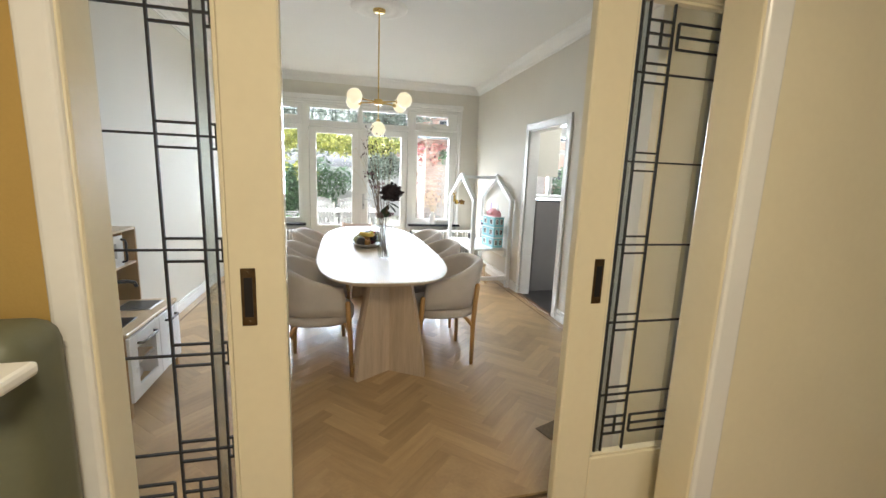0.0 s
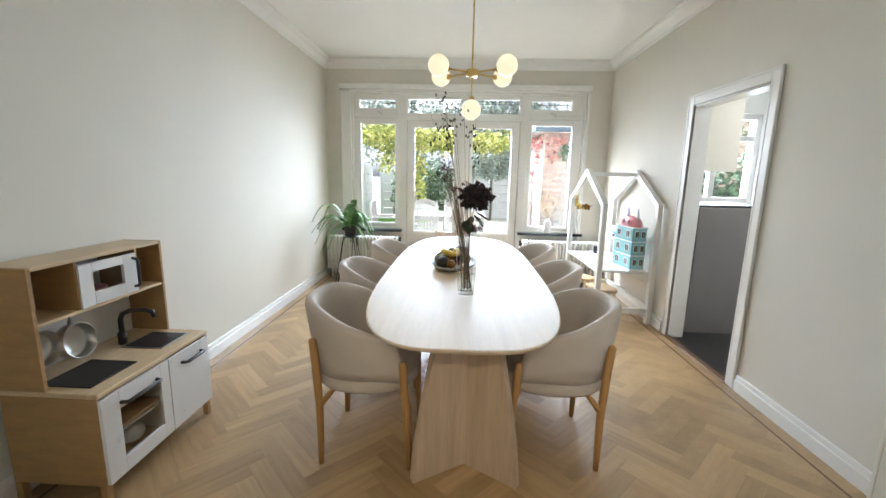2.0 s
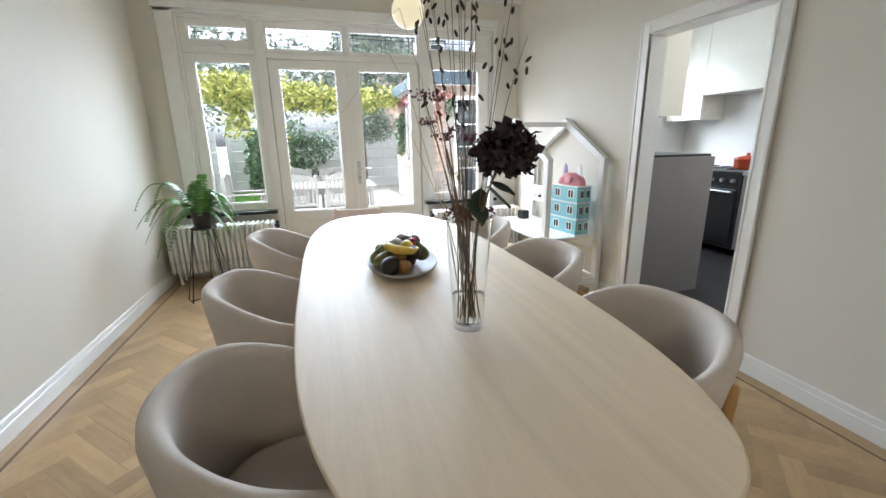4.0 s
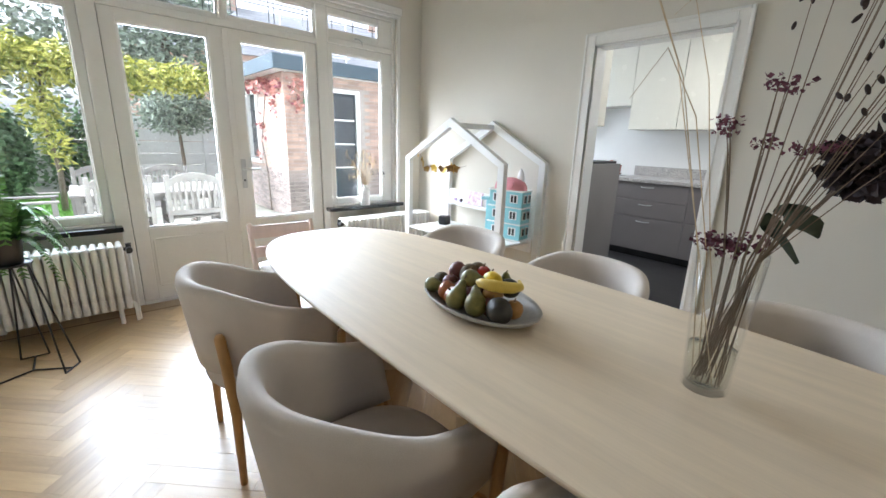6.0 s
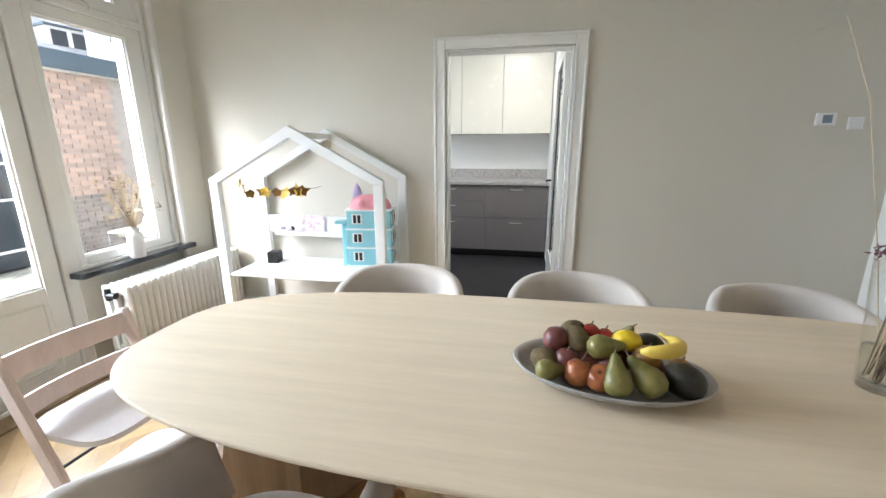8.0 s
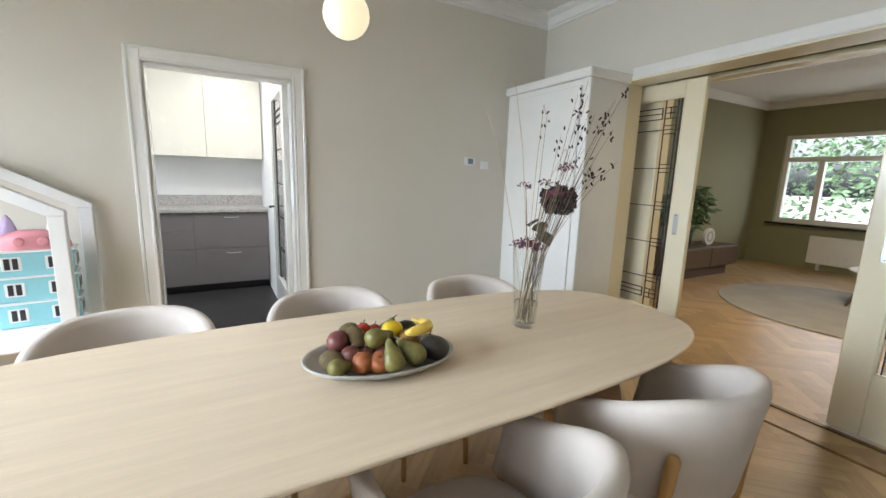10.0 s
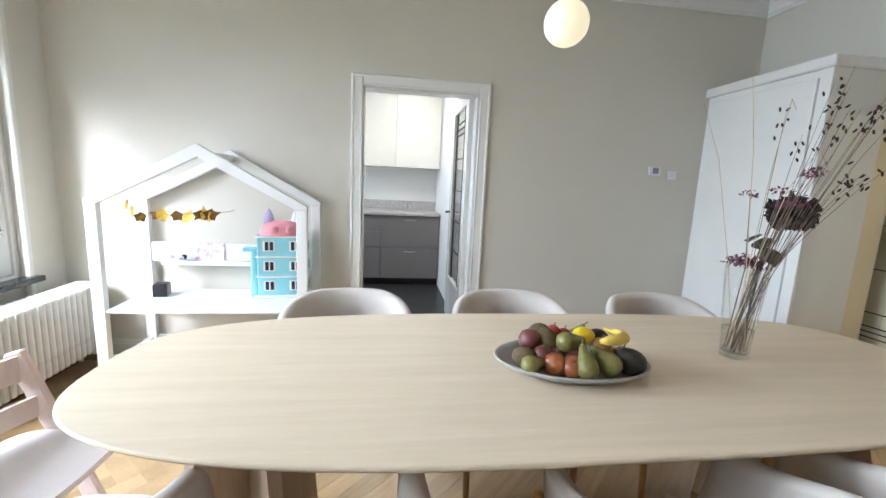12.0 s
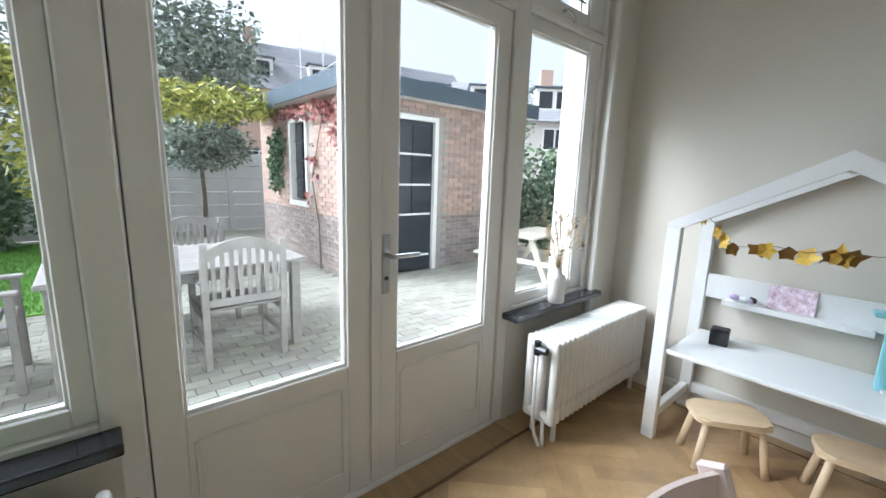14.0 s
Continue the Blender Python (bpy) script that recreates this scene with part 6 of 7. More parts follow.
for a in ((SX0 - 0.22, SX1 + 0.22, SY0 - 0.22, SY0 - 0.19), (SX0 - 0.22, SX0 - 0.19, SY0 - 0.19, SY1 + 0.2)):
    part("fascia", B(*a, 2.30, 2.52, 0.004), FASCIA, shed, "slate blue fascia board")
part("soffit", B(SX0 - 0.19, SX1 + 0.2, SY0 - 0.19, SY1 + 0.2, 2.302, 2.33), MATTW, shed, "white soffit")
sd = part("door", B(DX0 + 0.07, DX1 - 0.07, SY0 + 0.05, SY0 + 0.09, GZ + 0.02, DZ - 0.07, 0.004), NAVY, shed, "dark blue glazed door")
for a in ((DX0, DX0 + 0.07, GZ, DZ), (DX1 - 0.07, DX1, GZ, DZ), (DX0 + 0.07, DX1 - 0.07, DZ - 0.07, DZ)):
    part("door_frame", B(a[0], a[1], SY0 - 0.005, SY0 + 0.11, a[2], a[3], 0.004), GLOSS, shed, "white door frame")
for cx in (0.27, 0.73):
    for r in range(3):
        w = DX1 - DX0 - 0.14
        xa = DX0 + 0.07 + cx * w
        part("pane", B(xa - 0.165, xa + 0.165, SY0 + 0.042, SY0 + 0.05, 0.78 + r * 0.42, 1.14 + r * 0.42), DARKGL, sd)
        part("glazing_bar", B(xa - 0.165, xa + 0.165, SY0 + 0.036, SY0 + 0.05, 0.745 + r * 0.42, 0.772 + r * 0.42), GLOSS, sd)
part("weather_bar", B(DX0 + 0.12, DX1 - 0.12, SY0 + 0.02, SY0 + 0.05, 0.14, 0.17, 0.004), GLOSS, sd)
part("handle", rod(bmesh.new(), (DX0 + 0.12, SY0 + 0.05, 0.95), (DX0 + 0.12, SY0 - 0.01, 0.95), 0.02), STEEL, sd)
wi = part("window", B(SX0 + 0.06, SX0 + 0.10, WY0 + 0.05, WY1 - 0.05, WZ0 + 0.05, WZ1 - 0.05), DARKGL, shed, "dark paned window")
for a in ((WY0, WY0 + 0.06, WZ0, WZ1), (WY1 - 0.06, WY1, WZ0, WZ1), (WY0, WY1, WZ1 - 0.06, WZ1), (WY0 - 0.04, WY1 + 0.04, WZ0 - 0.06, WZ0 + 0.02)):
    part("frame", B(SX0 - 0.03, SX0 + 0.10, a[0], a[1], a[2], a[3], 0.004), GLOSS, wi)
for z in (1.17, 1.47, 1.77):
    part("glazing_bar", B(SX0 + 0.045, SX0 + 0.06, WY0 + 0.06, WY1 - 0.06, z - 0.012, z + 0.012), NAVY, wi)
part("glazing_bar", B(SX0 + 0.046, SX0 + 0.059, (WY0 + WY1) / 2 - 0.012, (WY0 + WY1) / 2 + 0.012, WZ0 + 0.06, WZ1 - 0.06), NAVY, wi)

# fence of concrete panels
fe = thing("panel_fence", "white concrete panel garden fence with posts", "fence", (0, 0, 0))
for k in range(5):
    x = -2.35 + k * 1.5
    part("post", B(x - 0.06, x + 0.06, 16.0, 16.12, GZ, 1.72, 0.006), FENCE, fe)
    for r in range(6):
        part("panel", B(x + 0.06, x + 1.44, 16.03, 16.08, GZ + r * 0.29, GZ + r * 0.29 + 0.28, 0.006), FENCE, fe)
fw = thing("panel_fence", "white concrete panel fence along the garden side", "fence", (0, 0, 0))
for k in range(6):
    y = 8.0 + k * 1.35
    part("post", B(-2.75, -2.63, y - 0.06, y + 0.06, GZ, 1.72, 0.006), FENCE, fw)
    for r in range(6):
        part("panel", B(-2.72, -2.67, y + 0.06, y + 1.29, GZ + r * 0.29, GZ + r * 0.29 + 0.28, 0.006), FENCE, fw)


def leafy(name, label, category, spots, count, size, m, kind="", flat=0.4, shape=0.5):
    o = thing(name, label, category, (spots[0][0][0], spots[0][0][1], GZ))
    off = Vector((spots[0][0][0], spots[0][0][1], GZ))
    v, f = foliage(rng, [(tuple(Vector(c) - off), r) for c, r in spots], count, size, flat, shape)
    tagged(part("leaves", (v, f), m, o), kind="stuff")
    return o


def limb(o, pts, r):
    off = o.matrix_basis.translation
    part("limb", tube(bmesh.new(), [Vector(p) - off for p in pts], r, 8), BARK, o, "", True)


wis = leafy("wisteria", "yellow-green autumn wisteria on a garden pergola", "climber",
            [((-0.3, 13.0, 2.35), (1.1, 0.7, 0.33)), ((1.2, 13.0, 2.30), (1.0, 0.6, 0.28)), ((-1.6, 13.0, 2.45), (0.9, 0.7, 0.4)), ((-0.78, 12.9, 1.6), (0.30, 0.3, 0.55)),
             ((-0.70, 12.9, 1.0), (0.2, 0.25, 0.4)), ((2.2, 13.3, 2.38), (0.5, 0.5, 0.22)), ((-1.5, 12.8, 1.9), (0.35, 0.3, 0.5)), ((0.3, 12.7, 2.08), (0.5, 0.3, 0.2))], 5200, 0.15, LEAFY, flat=0.7, shape=0.38)
limb(wis, [(-0.75, 13.0, GZ), (-0.72, 13.02, 0.6), (-0.8, 12.98, 1.4), (-0.7, 13.0, 2.2)], [0.05, 0.04, 0.035, 0.03])
limb(wis, [(-2.2, 13.0, 2.28), (0.0, 13.02, 2.26), (2.1, 13.1, 2.28)], [0.03, 0.03, 0.02])
tr = leafy("small_tree", "slender grey-green standard tree before the white fence", "tree",
           [((1.45, 15.2, 1.95), (0.75, 0.7, 0.50)), ((1.0, 15.1, 1.65), (0.45, 0.5, 0.35)), ((1.95, 15.1, 1.75), (0.5, 0.5, 0.38)), ((1.5, 15.0, 1.45), (0.5, 0.4, 0.2))], 3600, 0.11, LEAFD)
limb(tr, [(1.45, 15.2, GZ), (1.47, 15.2, 0.7), (1.44, 15.2, 1.5), (1.5, 15.2, 2.1)], [0.045, 0.04, 0.035, 0.02])
limb(tr, [(1.45, 15.2, 1.3), (1.1, 15.1, 1.6), (0.8, 15.1, 1.8)], [0.02, 0.015, 0.01])
limb(tr, [(1.45, 15.2, 1.4), (1.9, 15.1, 1.7), (2.2, 15.1, 1.9)], [0.02, 0.015, 0.01])
bt = leafy("tall_tree", "tall grey-green evergreen tree behind the fence", "tree",
           [((2.6, 21, 4.2), (1.9, 1.6, 2.0)), ((1.0, 21, 3.6), (1.6, 1.6, 1.5)), ((3.6, 21, 5.0), (1.1, 1.2, 1.6)), ((2.0, 21, 5.8), (1.2, 1.2, 1.1)), ((-1.2, 20, 3.6), (2.0, 1.5, 1.7)), ((-3.8, 20, 4.0), (2.2, 1.5, 2.2))], 9000, 0.24, LEAFD)
limb(bt, [(2.4, 21, GZ), (2.5, 21, 2.0), (2.3, 21, 4.0), (2.5, 21, 6.0)], [0.22, 0.18, 0.12, 0.05])
limb(bt, [(-2.4, 20, GZ), (-2.4, 20, 2.0), (-2.8, 20, 3.8)], [0.2, 0.16, 0.08])
leafy("ivy_hedge", "dense green ivy hedge at the side of the garden", "hedge",
      [((-1.45, 15.1, 0.8), (0.35, 0.5, 0.95))], 1800, 0.12, LEAFG, flat=0.6, shape=0.8)
leafy("dark_shrubs", "dark green shrubs at the foot of the fence", "shrub",
      [((-0.5, 15.6, 0.5), (0.7, 0.4, 0.6)), ((-0.6, 15.7, 1.4), (0.6, 0.35, 0.6)), ((0.2, 15.7, 1.2), (0.5, 0.3, 0.5))], 1800, 0.12, LEAFG, flat=0.6, shape=0.6)
leafy("ivy_hedge", "tall ivy-covered hedge beyond the shed", "hedge",
      [((7.0, 11.5, 0.9), (0.7, 1.6, 1.15)), ((7.4, 10.0, 0.9), (0.6, 1.6, 1.1)), ((7.9, 8.6, 0.9), (0.6, 1.5, 1.1)), ((6.6, 11.2, 0.45), (0.6, 1.3, 0.9)), ((7.0, 9.6, 0.4), (0.6, 1.5, 0.85))], 9000, 0.12, LEAFG, flat=0.6, shape=0.8)
lb = leafy("slim_tree", "light leafy tree rising behind the hedge", "tree", [((9.6, 14.5, 2.9), (0.9, 0.9, 0.9)), ((9.9, 14.5, 3.7), (0.7, 0.7, 0.7))], 1500, 0.14, LEAFG)
limb(lb, [(9.6, 14.5, GZ), (9.7, 14.5, 1.5), (9.8, 14.5, 3.2)], [0.07, 0.06, 0.03])
cr = leafy("red_creeper", "crimson autumn creeper climbing the shed", "climber",
           [((2.16, 10.9, 2.12), (0.10, 0.5, 0.17)), ((2.14, 11.5, 2.16), (0.10, 0.6, 0.15)), ((2.16, 10.85, 1.75), (0.06, 0.14, 0.22)), ((2.16, 11.50, 1.45), (0.05, 0.10, 0.28)), ((2.5, 10.40, 2.12), (0.28, 0.09, 0.17)),
            ((2.42, 10.42, 1.85), (0.18, 0.06, 0.2)), ((2.14, 12.4, 2.18), (0.10, 0.6, 0.10)), ((2.16, 11.7, 0.95), (0.05, 0.1, 0.15))], 480, 0.085, LEAFR, flat=0.8, shape=0.8)
limb(cr, [(2.17, 11.35, GZ), (2.17, 11.4, 0.6), (2.17, 11.6, 1.2), (2.17, 11.2, 2.1)], [0.012, 0.011, 0.009, 0.006])
leafy("green_creeper", "green creeper on the shed corner", "climber", [((2.16, 13.0, 1.35), (0.10, 0.28, 0.45)), ((2.16, 12.9, 1.75), (0.10, 0.3, 0.25)), ((2.62, 10.40, 1.9), (0.1, 0.06, 0.2))], 800, 0.085, LEAFG, flat=0.8, shape=0.8)
PALEP = mat("weathered_pine", (0.46, 0.43, 0.36), 0.8, var=0.15, scale=3, fine=26)
pb = thing("picnic_bench", "pale wooden picnic bench on the terrace", "picnic bench", (4.25, 9.15, GZ), 10)
for k in range(4):
    part("top_board", B(-0.55, 0.55, -0.26 + k * 0.135, -0.135 + k * 0.135, 0.66, 0.69, 0.004), PALEP, pb)
for s in (-1, 1):
    part("bench_board", B(-0.55, 0.55, s * 0.52 - 0.11, s * 0.52 + 0.11, 0.38, 0.41, 0.004), PALEP, pb)
    part("cross_bar", B(s * 0.42 - 0.02, s * 0.42 + 0.02, -0.6, 0.6, 0.32, 0.38), PALEP, pb)
    for q in (-1, 1):
        part("leg", beam(bmesh.new(), (s * 0.42, q * 0.45, 0), (s * 0.42, q * 0.15, 0.66), 0.04, 0.07), PALEP, pb)


def far_house(at, rz, w, h, roof, label, wallm, cols):
    o = thing("terraced_house", label, "house", at, rz)
    part("wall", B(0, w, 0, 7, 0, h), wallm, o)
    bm = bmesh.new()
    a = [bm.verts.new(p) for p in ((-0.3, -0.4, h - 0.1), (w + 0.3, -0.4, h - 0.1), (w + 0.3, 3.5, h + roof), (-0.3, 3.5, h + roof), (w + 0.3, 7.4, h - 0.1), (-0.3, 7.4, h - 0.1))]
    for f in ((0, 1, 2, 3), (3, 2, 4, 5), (0, 3, 5), (1, 4, 2), (0, 5, 4, 1)):
        bm.faces.new([a[i] for i in f])
    r = part("roof", bm, ROOFT, o, "dark grey tiled roof")
    vs, fs = [], []
    for k in range(int(roof / 0.22)):
        s = k * 0.22 / roof
        y, z = -0.4 + 3.9 * s, h - 0.1 + (roof + 0.1) * s
        j = len(vs)
        vs += [(-0.3, y, z), (w + 0.3, y, z), (w + 0.3, y + 0.03, z + 0.06), (-0.3, y + 0.03, z + 0.06)]
        fs.append((j, j + 1, j + 2, j + 3))
    tagged(part("tile_rows", (vs, fs), ROOFT, r), kind="stuff")
    for x in (w * 0.3, w * 0.75):
        part("chimney", B(x - 0.45, x + 0.45, 3.2, 3.8, h + roof - 0.6, h + roof + 1.0), BRICKS, r)
    for c in range(cols):
        for z in (1.2, h - 2.0):
            x = (c + 0.5) * w / cols
            wd = part("window", B(x - 0.8, x + 0.8, -0.06, 0.02, z, z + 1.5), GLOSS, o, "white framed window")
            for q in (-0.4, 0.4):
                part("pane", B(x + q - 0.34, x + q + 0.34, -0.075, -0.06, z + 0.1, z + 1.4), DARKGL, wd)
        x = (c + 0.5) * w / cols
        dm = part("dormer", B(x - 1.3, x + 1.3, 0.7, 3.4, h + 0.5, h + 2.2), GLOSS, r, "white dormer")
        part("dormer_roof", B(x - 1.45, x + 1.45, 0.55, 3.5, h + 2.2, h + 2.32), FASCIA, dm)
        for q in (-0.6, 0.6):
            part("pane", B(x + q - 0.45, x + q + 0.45, 0.68, 0.70, h + 0.9, h + 2.0), DARKGL, dm)
    return o


far_house((2.0, 40, GZ), -12, 26, 7.2, 3.9, "row of brick houses with grey tiled roofs and dormers", BRICKS, 5)
far_house((19.0, 27, GZ), -40, 9, 5.2, 3.0, "pale gabled house with a grey roof beyond the garden", RENDERW, 2)
sc = thing("scaffolding", "white tube scaffolding against the far roof", "scaffolding", (12.0, 36.0, GZ), -12)
for k in range(4):
    part("standard", rod(bmesh.new(), (k * 1.6, 0, 0), (k * 1.6, 0, 10.6), 0.05, seg=6), WHITEP, sc)
for z in (7.4, 8.6, 9.8):
    part("ledger", rod(bmesh.new(), (-0.3, 0, z), (5.1, 0, z), 0.045, seg=6), WHITEP, sc)
part("brace", rod(bmesh.new(), (0, 0, 7.4), (3.2, 0, 9.8), 0.04, seg=6), WHITEP, sc)
leafy("street_trees", "green street trees outside the living-room window", "tree", [((1.5, -14, 2.4), (4.5, 1.5, 2.6)), ((6, -15, 2.4), (3.5, 1.5, 2.6)), ((-3, -15, 2.4), (3, 1.5, 2.6))], 3500, 0.3, LEAFG)


# ---------- parquet, bricks and pavers, piece by piece ----------
structure("floor", B(LX0, XR, LY0, YW + 0.05, -0.08, -0.012), JOINT, "herringbone oak parquet floor, satin lacquered", "floor")
FLOOR = bpy.data.objects["floor"]
structure("floor_living", B(XR, LX1, LY0, YB - 0.1, -0.08, -0.012), JOINT, "subfloor of the living-room parquet", "floor")


def clip(poly, x0, x1, y0, y1):
    for ax, lim, sg in ((0, x0, 1), (0, x1, -1), (1, y0, 1), (1, y1, -1)):
        out = []
        for i, p in enumerate(poly):
            q = poly[(i + 1) % len(poly)]
            a, b = sg * (p[ax] - lim), sg * (q[ax] - lim)
            if a >= 0:
                out.append(p)
            if a * b < 0:
                t = a / (a - b)
                out.append((p[0] + (q[0] - p[0]) * t, p[1] + (q[1] - p[1]) * t))
        poly = out
        if len(poly) < 3:
            return []
    return poly


PL, PW, GAP = 0.42, 0.084, 0.0005


def plank_mesh():
    bm = bmesh.new()
    x, y, c = PW / 2 - GAP / 2, PL / 2 - GAP / 2, 0.0004
    rows = [[bm.verts.new(v) for v in ((-a, -b, z), (a, -b, z), (a, b, z), (-a, b, z))] for a, b, z in ((x, y, -0.0119), (x, y, -0.0004), (x - c, y - c, 0.0))]
    for r, s in zip(rows, rows[1:]):
        for k in range(4):
            bm.faces.new((r[k], r[(k + 1) % 4], s[(k + 1) % 4], s[k]))
    bm.faces.new(rows[-1])
    me = bpy.data.meshes.new("plank")
    bm.to_mesh(me)
    bm.free()
    me.materials.append(OAK)
    return me


def herringbone(x0, x1, y0, y1, near):
    """Planks at 45 degrees; near: the nearest whole ones become pieces of their own."""
    ca = math.sqrt(0.5)
    whole, cut = [], []
    n = int(PL / PW)
    span = int(7.5 / PW)
    for i in range(-span, span):
        for j in range(-6, 7):
            for kind in (0, 1):
                # lattice of the herringbone in its own axes
                if kind == 0:
                    cx, cy = i * PW + j * 2 * PL + PL / 2, i * PW + PW / 2
                    w, h = PL, PW
                else:
                    cx, cy = i * PW + j * 2 * PL + PL + PW / 2, i * PW + PW - PL / 2
                    w, h = PW, PL
                wx, wy = (cx - cy) * ca, (cx + cy) * ca
                if not (-0.5 < wx + XMID - x0 and wx + XMID - x1 < 0.5 and -0.5 < wy + YMID - y0 and wy + YMID - y1 < 0.5):
                    continue
                quad = [((a - b) * ca + XMID, (a + b) * ca + YMID) for a, b in ((cx - w / 2 + GAP / 2, cy - h / 2 + GAP / 2), (cx + w / 2 - GAP / 2, cy - h / 2 + GAP / 2), (cx + w / 2 - GAP / 2, cy + h / 2 - GAP / 2), (cx - w / 2 + GAP / 2, cy + h / 2 - GAP / 2))]
                p = clip(quad, x0, x1, y0, y1)
                if len(p) < 3:
                    continue
                inside = all(x0 <= q[0] <= x1 and y0 <= q[1] <= y1 for q in quad)
                whole.append((wx + XMID, wy + YMID, kind, p)) if inside else cut.append(p)
    return whole, cut


XMID, YMID = 0.5, 1.0
BORD = 0.105
whole, cut = herringbone(XL + BORD, XR - BORD, YB + 0.02, YW - BORD - 0.02, None)
w2, c2 = herringbone(LX0, LX1, LY0, YB - 0.01, None)
# the planks beside the table and by the doors are laid singly
whole.sort(key=lambda p: min(abs(p[0] + 0.55) + 0.4 * abs(p[1] - 4.6), 0.7 * abs(p[0] - 0.6) + abs(p[1] - 2.5)))
me = plank_mesh()
for x, y, kind, p in whole[:300]:
    o = new("plank", me)
    o.parent = FLOOR
    o.matrix_basis = pose(x, y, 0, 0, 0, 45 + (90 if kind == 0 else 0))


def slabs(polys, z0, z1):
    vs, fs = [], []
    for p in polys:
        j, k = len(vs), len(p)
        vs += [(x, y, z1) for x, y in p] + [(x, y, z0) for x, y in p]
        fs.append(tuple(range(j, j + k)))
        fs += [(j + k + i, j + k + (i + 1) % k, j + (i + 1) % k, j + i) for i in range(k)]
    return vs, fs


rest = [p[3] for p in whole[300:]] + cut + [p[3] for p in w2] + c2
tagged(part("parquet", slabs(rest, -0.0119, 0.0), OAKS, FLOOR), kind="stuff")
edge = []
for xa in (XL + 0.016, XR - BORD + 0.016):
    y = YB + 0.02
    while y < YW - 0.02:
        L = min(0.62, YW - 0.02 - y)
        edge.append([(xa, y), (xa + BORD - 0.034, y), (xa + BORD - 0.034, y + L - 0.002), (xa, y + L - 0.002)])
        y += L
x = XL + BORD + 0.016
while x < XR - BORD - 0.02:
    L = min(0.62, XR - BORD - 0.02 - x)
    edge.append([(x, YW - BORD + 0.0), (x + L - 0.002, YW - BORD + 0.0), (x + L - 0.002, YW + 0.045), (x, YW + 0.045)])
    x += L
for p in edge:
    tagged(part("border_plank", slabs([p], -0.0119, 0.0), OAK, FLOOR), "")
for a in ((XL + BORD - 0.017, XL + BORD - 0.001, YB + 0.02, YW - BORD - 0.02), (XR - BORD + 0.002, XR - BORD + 0.014, YB + 0.02, YW - BORD - 0.02), (XL + BORD - 0.016, XR - BORD + 0.014, YW - BORD - 0.018, YW - BORD - 0.003)):
    part("border_strip", B(a[0], a[1], a[2], a[3], -0.0119, -0.0004), OAKD, FLOOR, "dark inlaid strip")

# shed bricks
def brick_field(along, fixed, a0, a1, z0, z1, holes, axis):
    out = []
    L, H = 0.215, 0.062
    r = 0
    z = z0
    while z < z1:
        a = a0 - (L / 2 if r % 2 else 0)
        while a < a1:
            lo, hi = max(a, a0), min(a + L - 0.011, a1)
            top = min(z + H - 0.011, z1)
            if hi - lo > 0.03 and not any(lo < h[1] and hi > h[0] and z < h[3] and top > h[2] for h in holes):
                out.append((lo, hi, z, top))
            a += L
        z += H
        r += 1
    return out


front = brick_field(None, SY0, SX0, 4.7, GZ, SH, [(DX0 - 0.01, DX1 + 0.01, GZ - 1, DZ + 0.01)], 'y')
side = brick_field(None, SX0, SY0 + 0.012, SY1, GZ, SH, [(WY0 - 0.05, WY1 + 0.05, WZ0 - 0.06, WZ1 + 0.01)], 'x')
made = {}
PLINTH = 0.72      # the lowest courses are darker and grey


def brick_box(lo, hi, z0, z1, ax):
    d = rng.uniform(-0.002, 0.002)
    return (lo, hi, SY0 + d, SY0 + 0.013, z0, z1) if ax == 'y' else (SX0 + d, SX0 + 0.013, lo, hi, z0, z1)


allb = [(b, 'y') for b in front] + [(b, 'x') for b in side]
allb.sort(key=lambda t: abs((t[0][2] + t[0][3]) / 2 - 1.1) + (0 if t[1] == 'y' else 0.3))
for (lo, hi, z0, z1), ax in allb[:300]:
    key = (round(hi - lo, 3), round(z1 - z0, 3), ax, z1 < PLINTH)
    if key not in made:
        bm = bmesh.new()
        w, h = (hi - lo) / 2, (z1 - z0) / 2
        box(bm, -w if ax == 'y' else 0, w if ax == 'y' else 0.013, 0 if ax == 'y' else -w, 0.013 if ax == 'y' else w, -h, h)
        mm = bpy.data.meshes.new("brick")
        bm.to_mesh(mm)
        bm.free()
        mm.materials.append(BRICKD if z1 < PLINTH else BRICK)
        made[key] = mm
    o = new("brick", made[key])
    o.parent = shed_wall
    d = rng.uniform(-0.002, 0.002)
    o.location = ((lo + hi) / 2, SY0 + d, (z0 + z1) / 2) if ax == 'y' else (SX0 + d, (lo + hi) / 2, (z0 + z1) / 2)
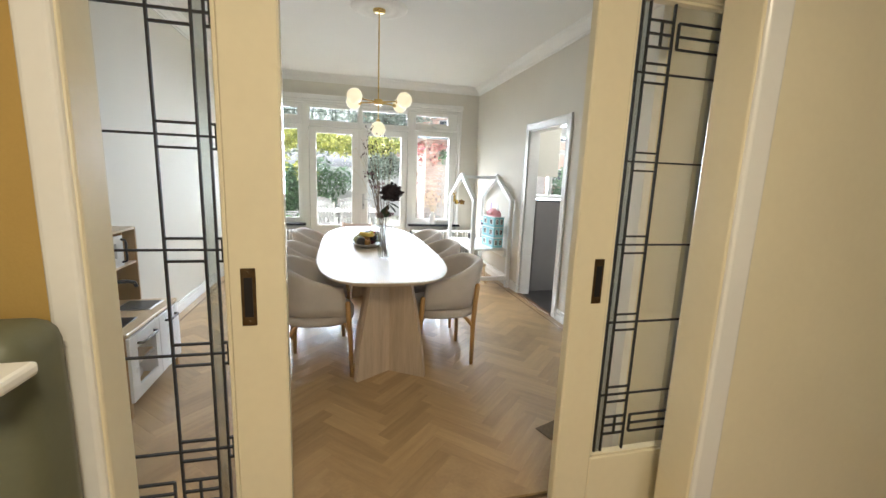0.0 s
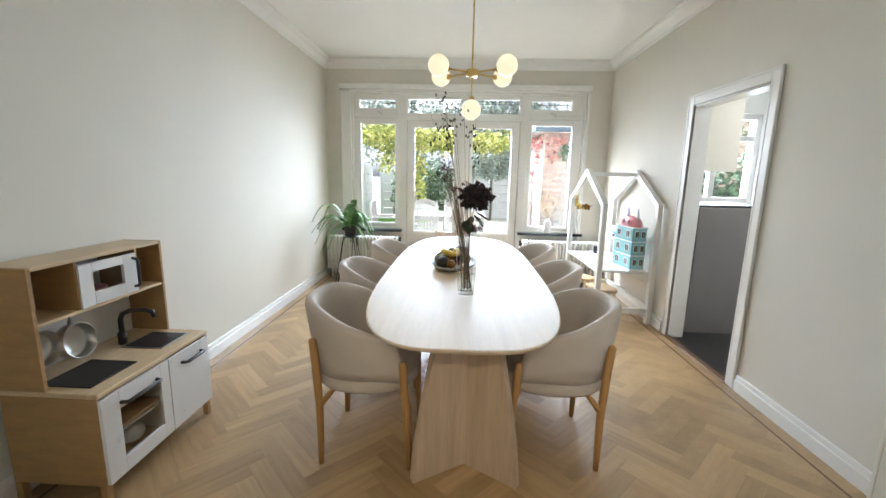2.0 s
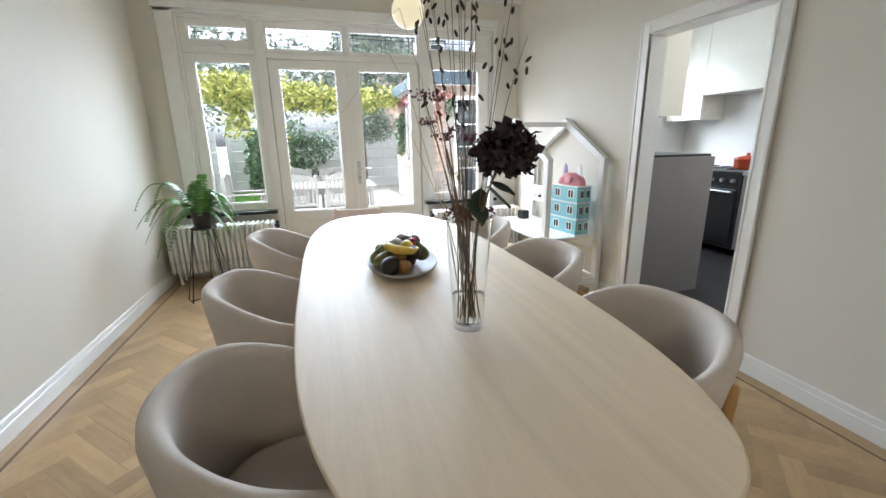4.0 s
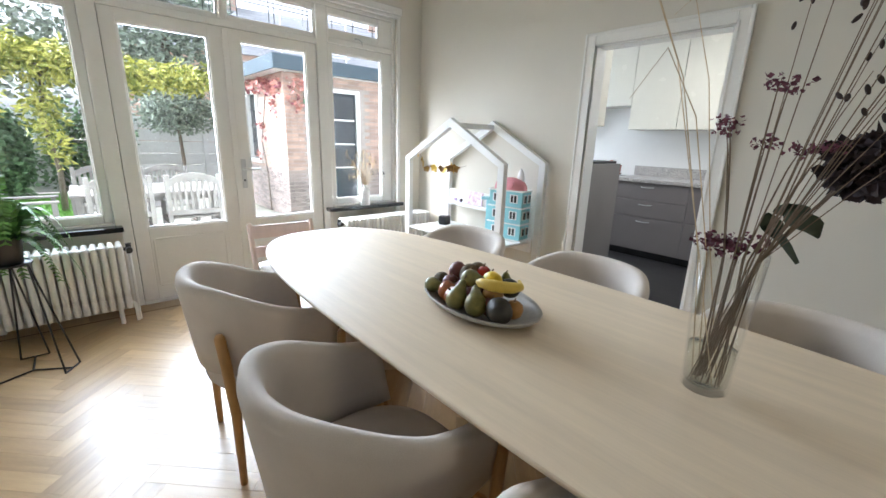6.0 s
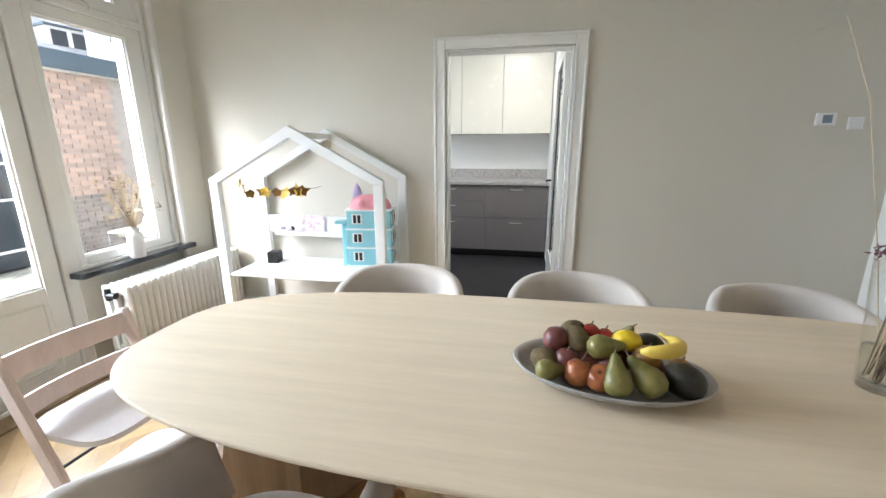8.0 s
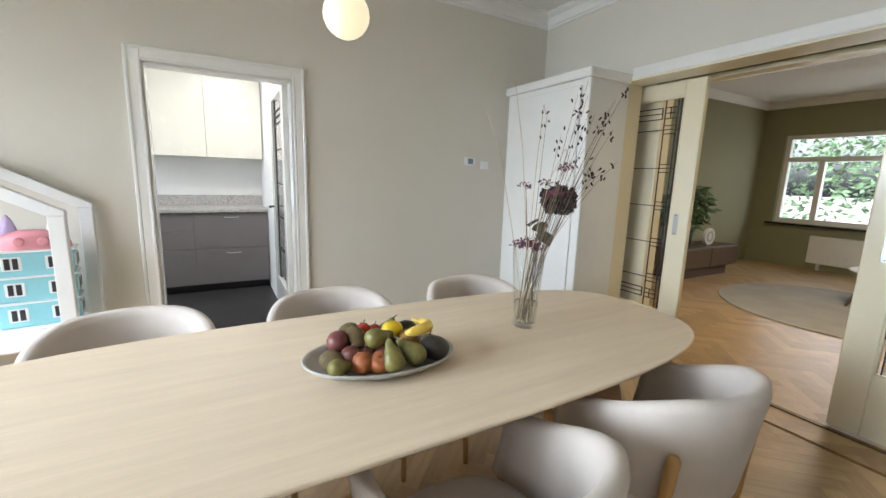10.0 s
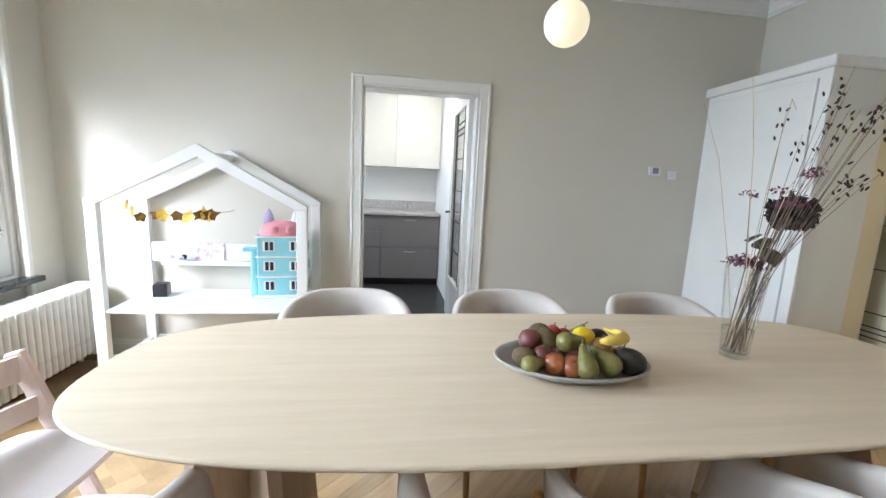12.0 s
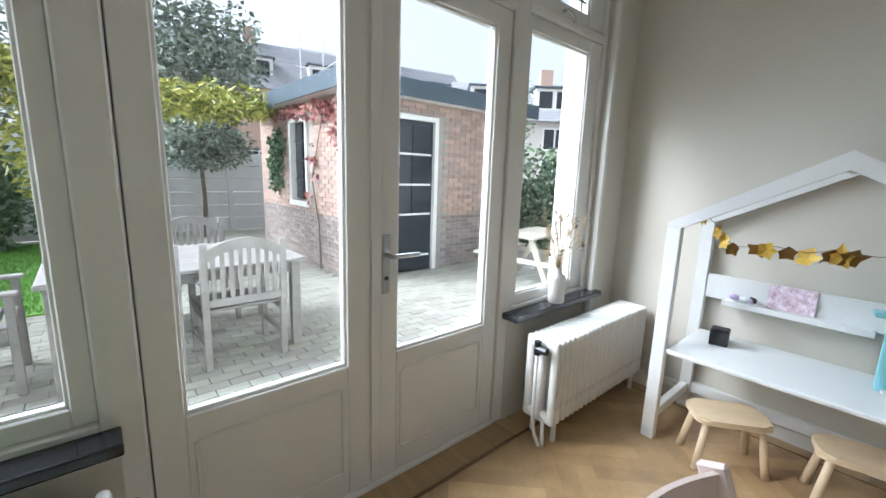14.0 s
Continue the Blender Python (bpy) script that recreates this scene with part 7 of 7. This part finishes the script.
for low, m in ((False, BRICKS), (True, BRICKDS)):
    vs, fs = [], []
    for (lo, hi, z0, z1), ax in allb[300:]:
        if (z1 < PLINTH) != low:
            continue
        x0, x1, y0, y1, za, zb = brick_box(lo, hi, z0, z1, ax)
        j = len(vs)
        vs += [(x, y, z) for x in (x0, x1) for y in (y0, y1) for z in (za, zb)]
        fs += [(j, j + 1, j + 3, j + 2), (j + 4, j + 6, j + 7, j + 5), (j, j + 4, j + 5, j + 1), (j + 2, j + 3, j + 7, j + 6), (j + 1, j + 5, j + 7, j + 3), (j, j + 2, j + 6, j + 4)]
    tagged(part("bricks", (vs, fs), m, shed_wall), kind="stuff")

# terrace pavers, laid in running bond
pav = []
r, y = 0, 7.50
while y < 15.9:
    x = -3.6 - (0.1 if r % 2 else 0)
    while x < 6.3:
        cx, cy = x + 0.1, y + 0.05
        if not (cx < -0.5 and cy > 11.0) and not (SX0 - 0.02 < cx < SX1 and cy > SY0 - 0.02):
            pav.append((x, y))
        x += 0.2
    y += 0.1
    r += 1
pav.sort(key=lambda p: (p[0] - 0.9) ** 2 + (p[1] - 8.4) ** 2)
bm = B(0.002, 0.197, 0.002, 0.097, -0.03, 0.0, 0.004)
mp = bpy.data.meshes.new("paver")
bm.to_mesh(mp)
bm.free()
PAV1 = mat("clay_paver_single", (0.34, 0.325, 0.29), 0.9, var=0.13, scale=1.3, fine=90, bump=0.3, per_object=0.4, alt=(0.36, 0.365, 0.30))
mp.materials.append(PAV1)
terrace = structure("pavement", B(-3.62, 6.32, 7.46, 15.98, GZ - 0.028, GZ - 0.012), GROUND, "grey-green brick paved garden terrace", "paving")
for x, y in pav[:300]:
    o = new("paver", mp)
    o.parent = terrace
    o.location = (x, y, GZ + 0.002 + rng.uniform(-0.002, 0.002))
vs, fs = [], []
for x, y in pav[300:]:
    j = len(vs)
    z = GZ + rng.uniform(-0.002, 0.003)
    vs += [(x + 0.003, y + 0.003, z), (x + 0.197, y + 0.003, z), (x + 0.197, y + 0.097, z), (x + 0.003, y + 0.097, z)]
    vs += [(a, b, z - 0.02) for a, b, _ in vs[-4:]]
    fs += [(j, j + 1, j + 2, j + 3)] + [(j + 4 + k, j + 4 + (k + 1) % 4, j + (k + 1) % 4, j + k) for k in range(4)]
tagged(part("pavers", (vs, fs), PAVER, terrace), kind="stuff")
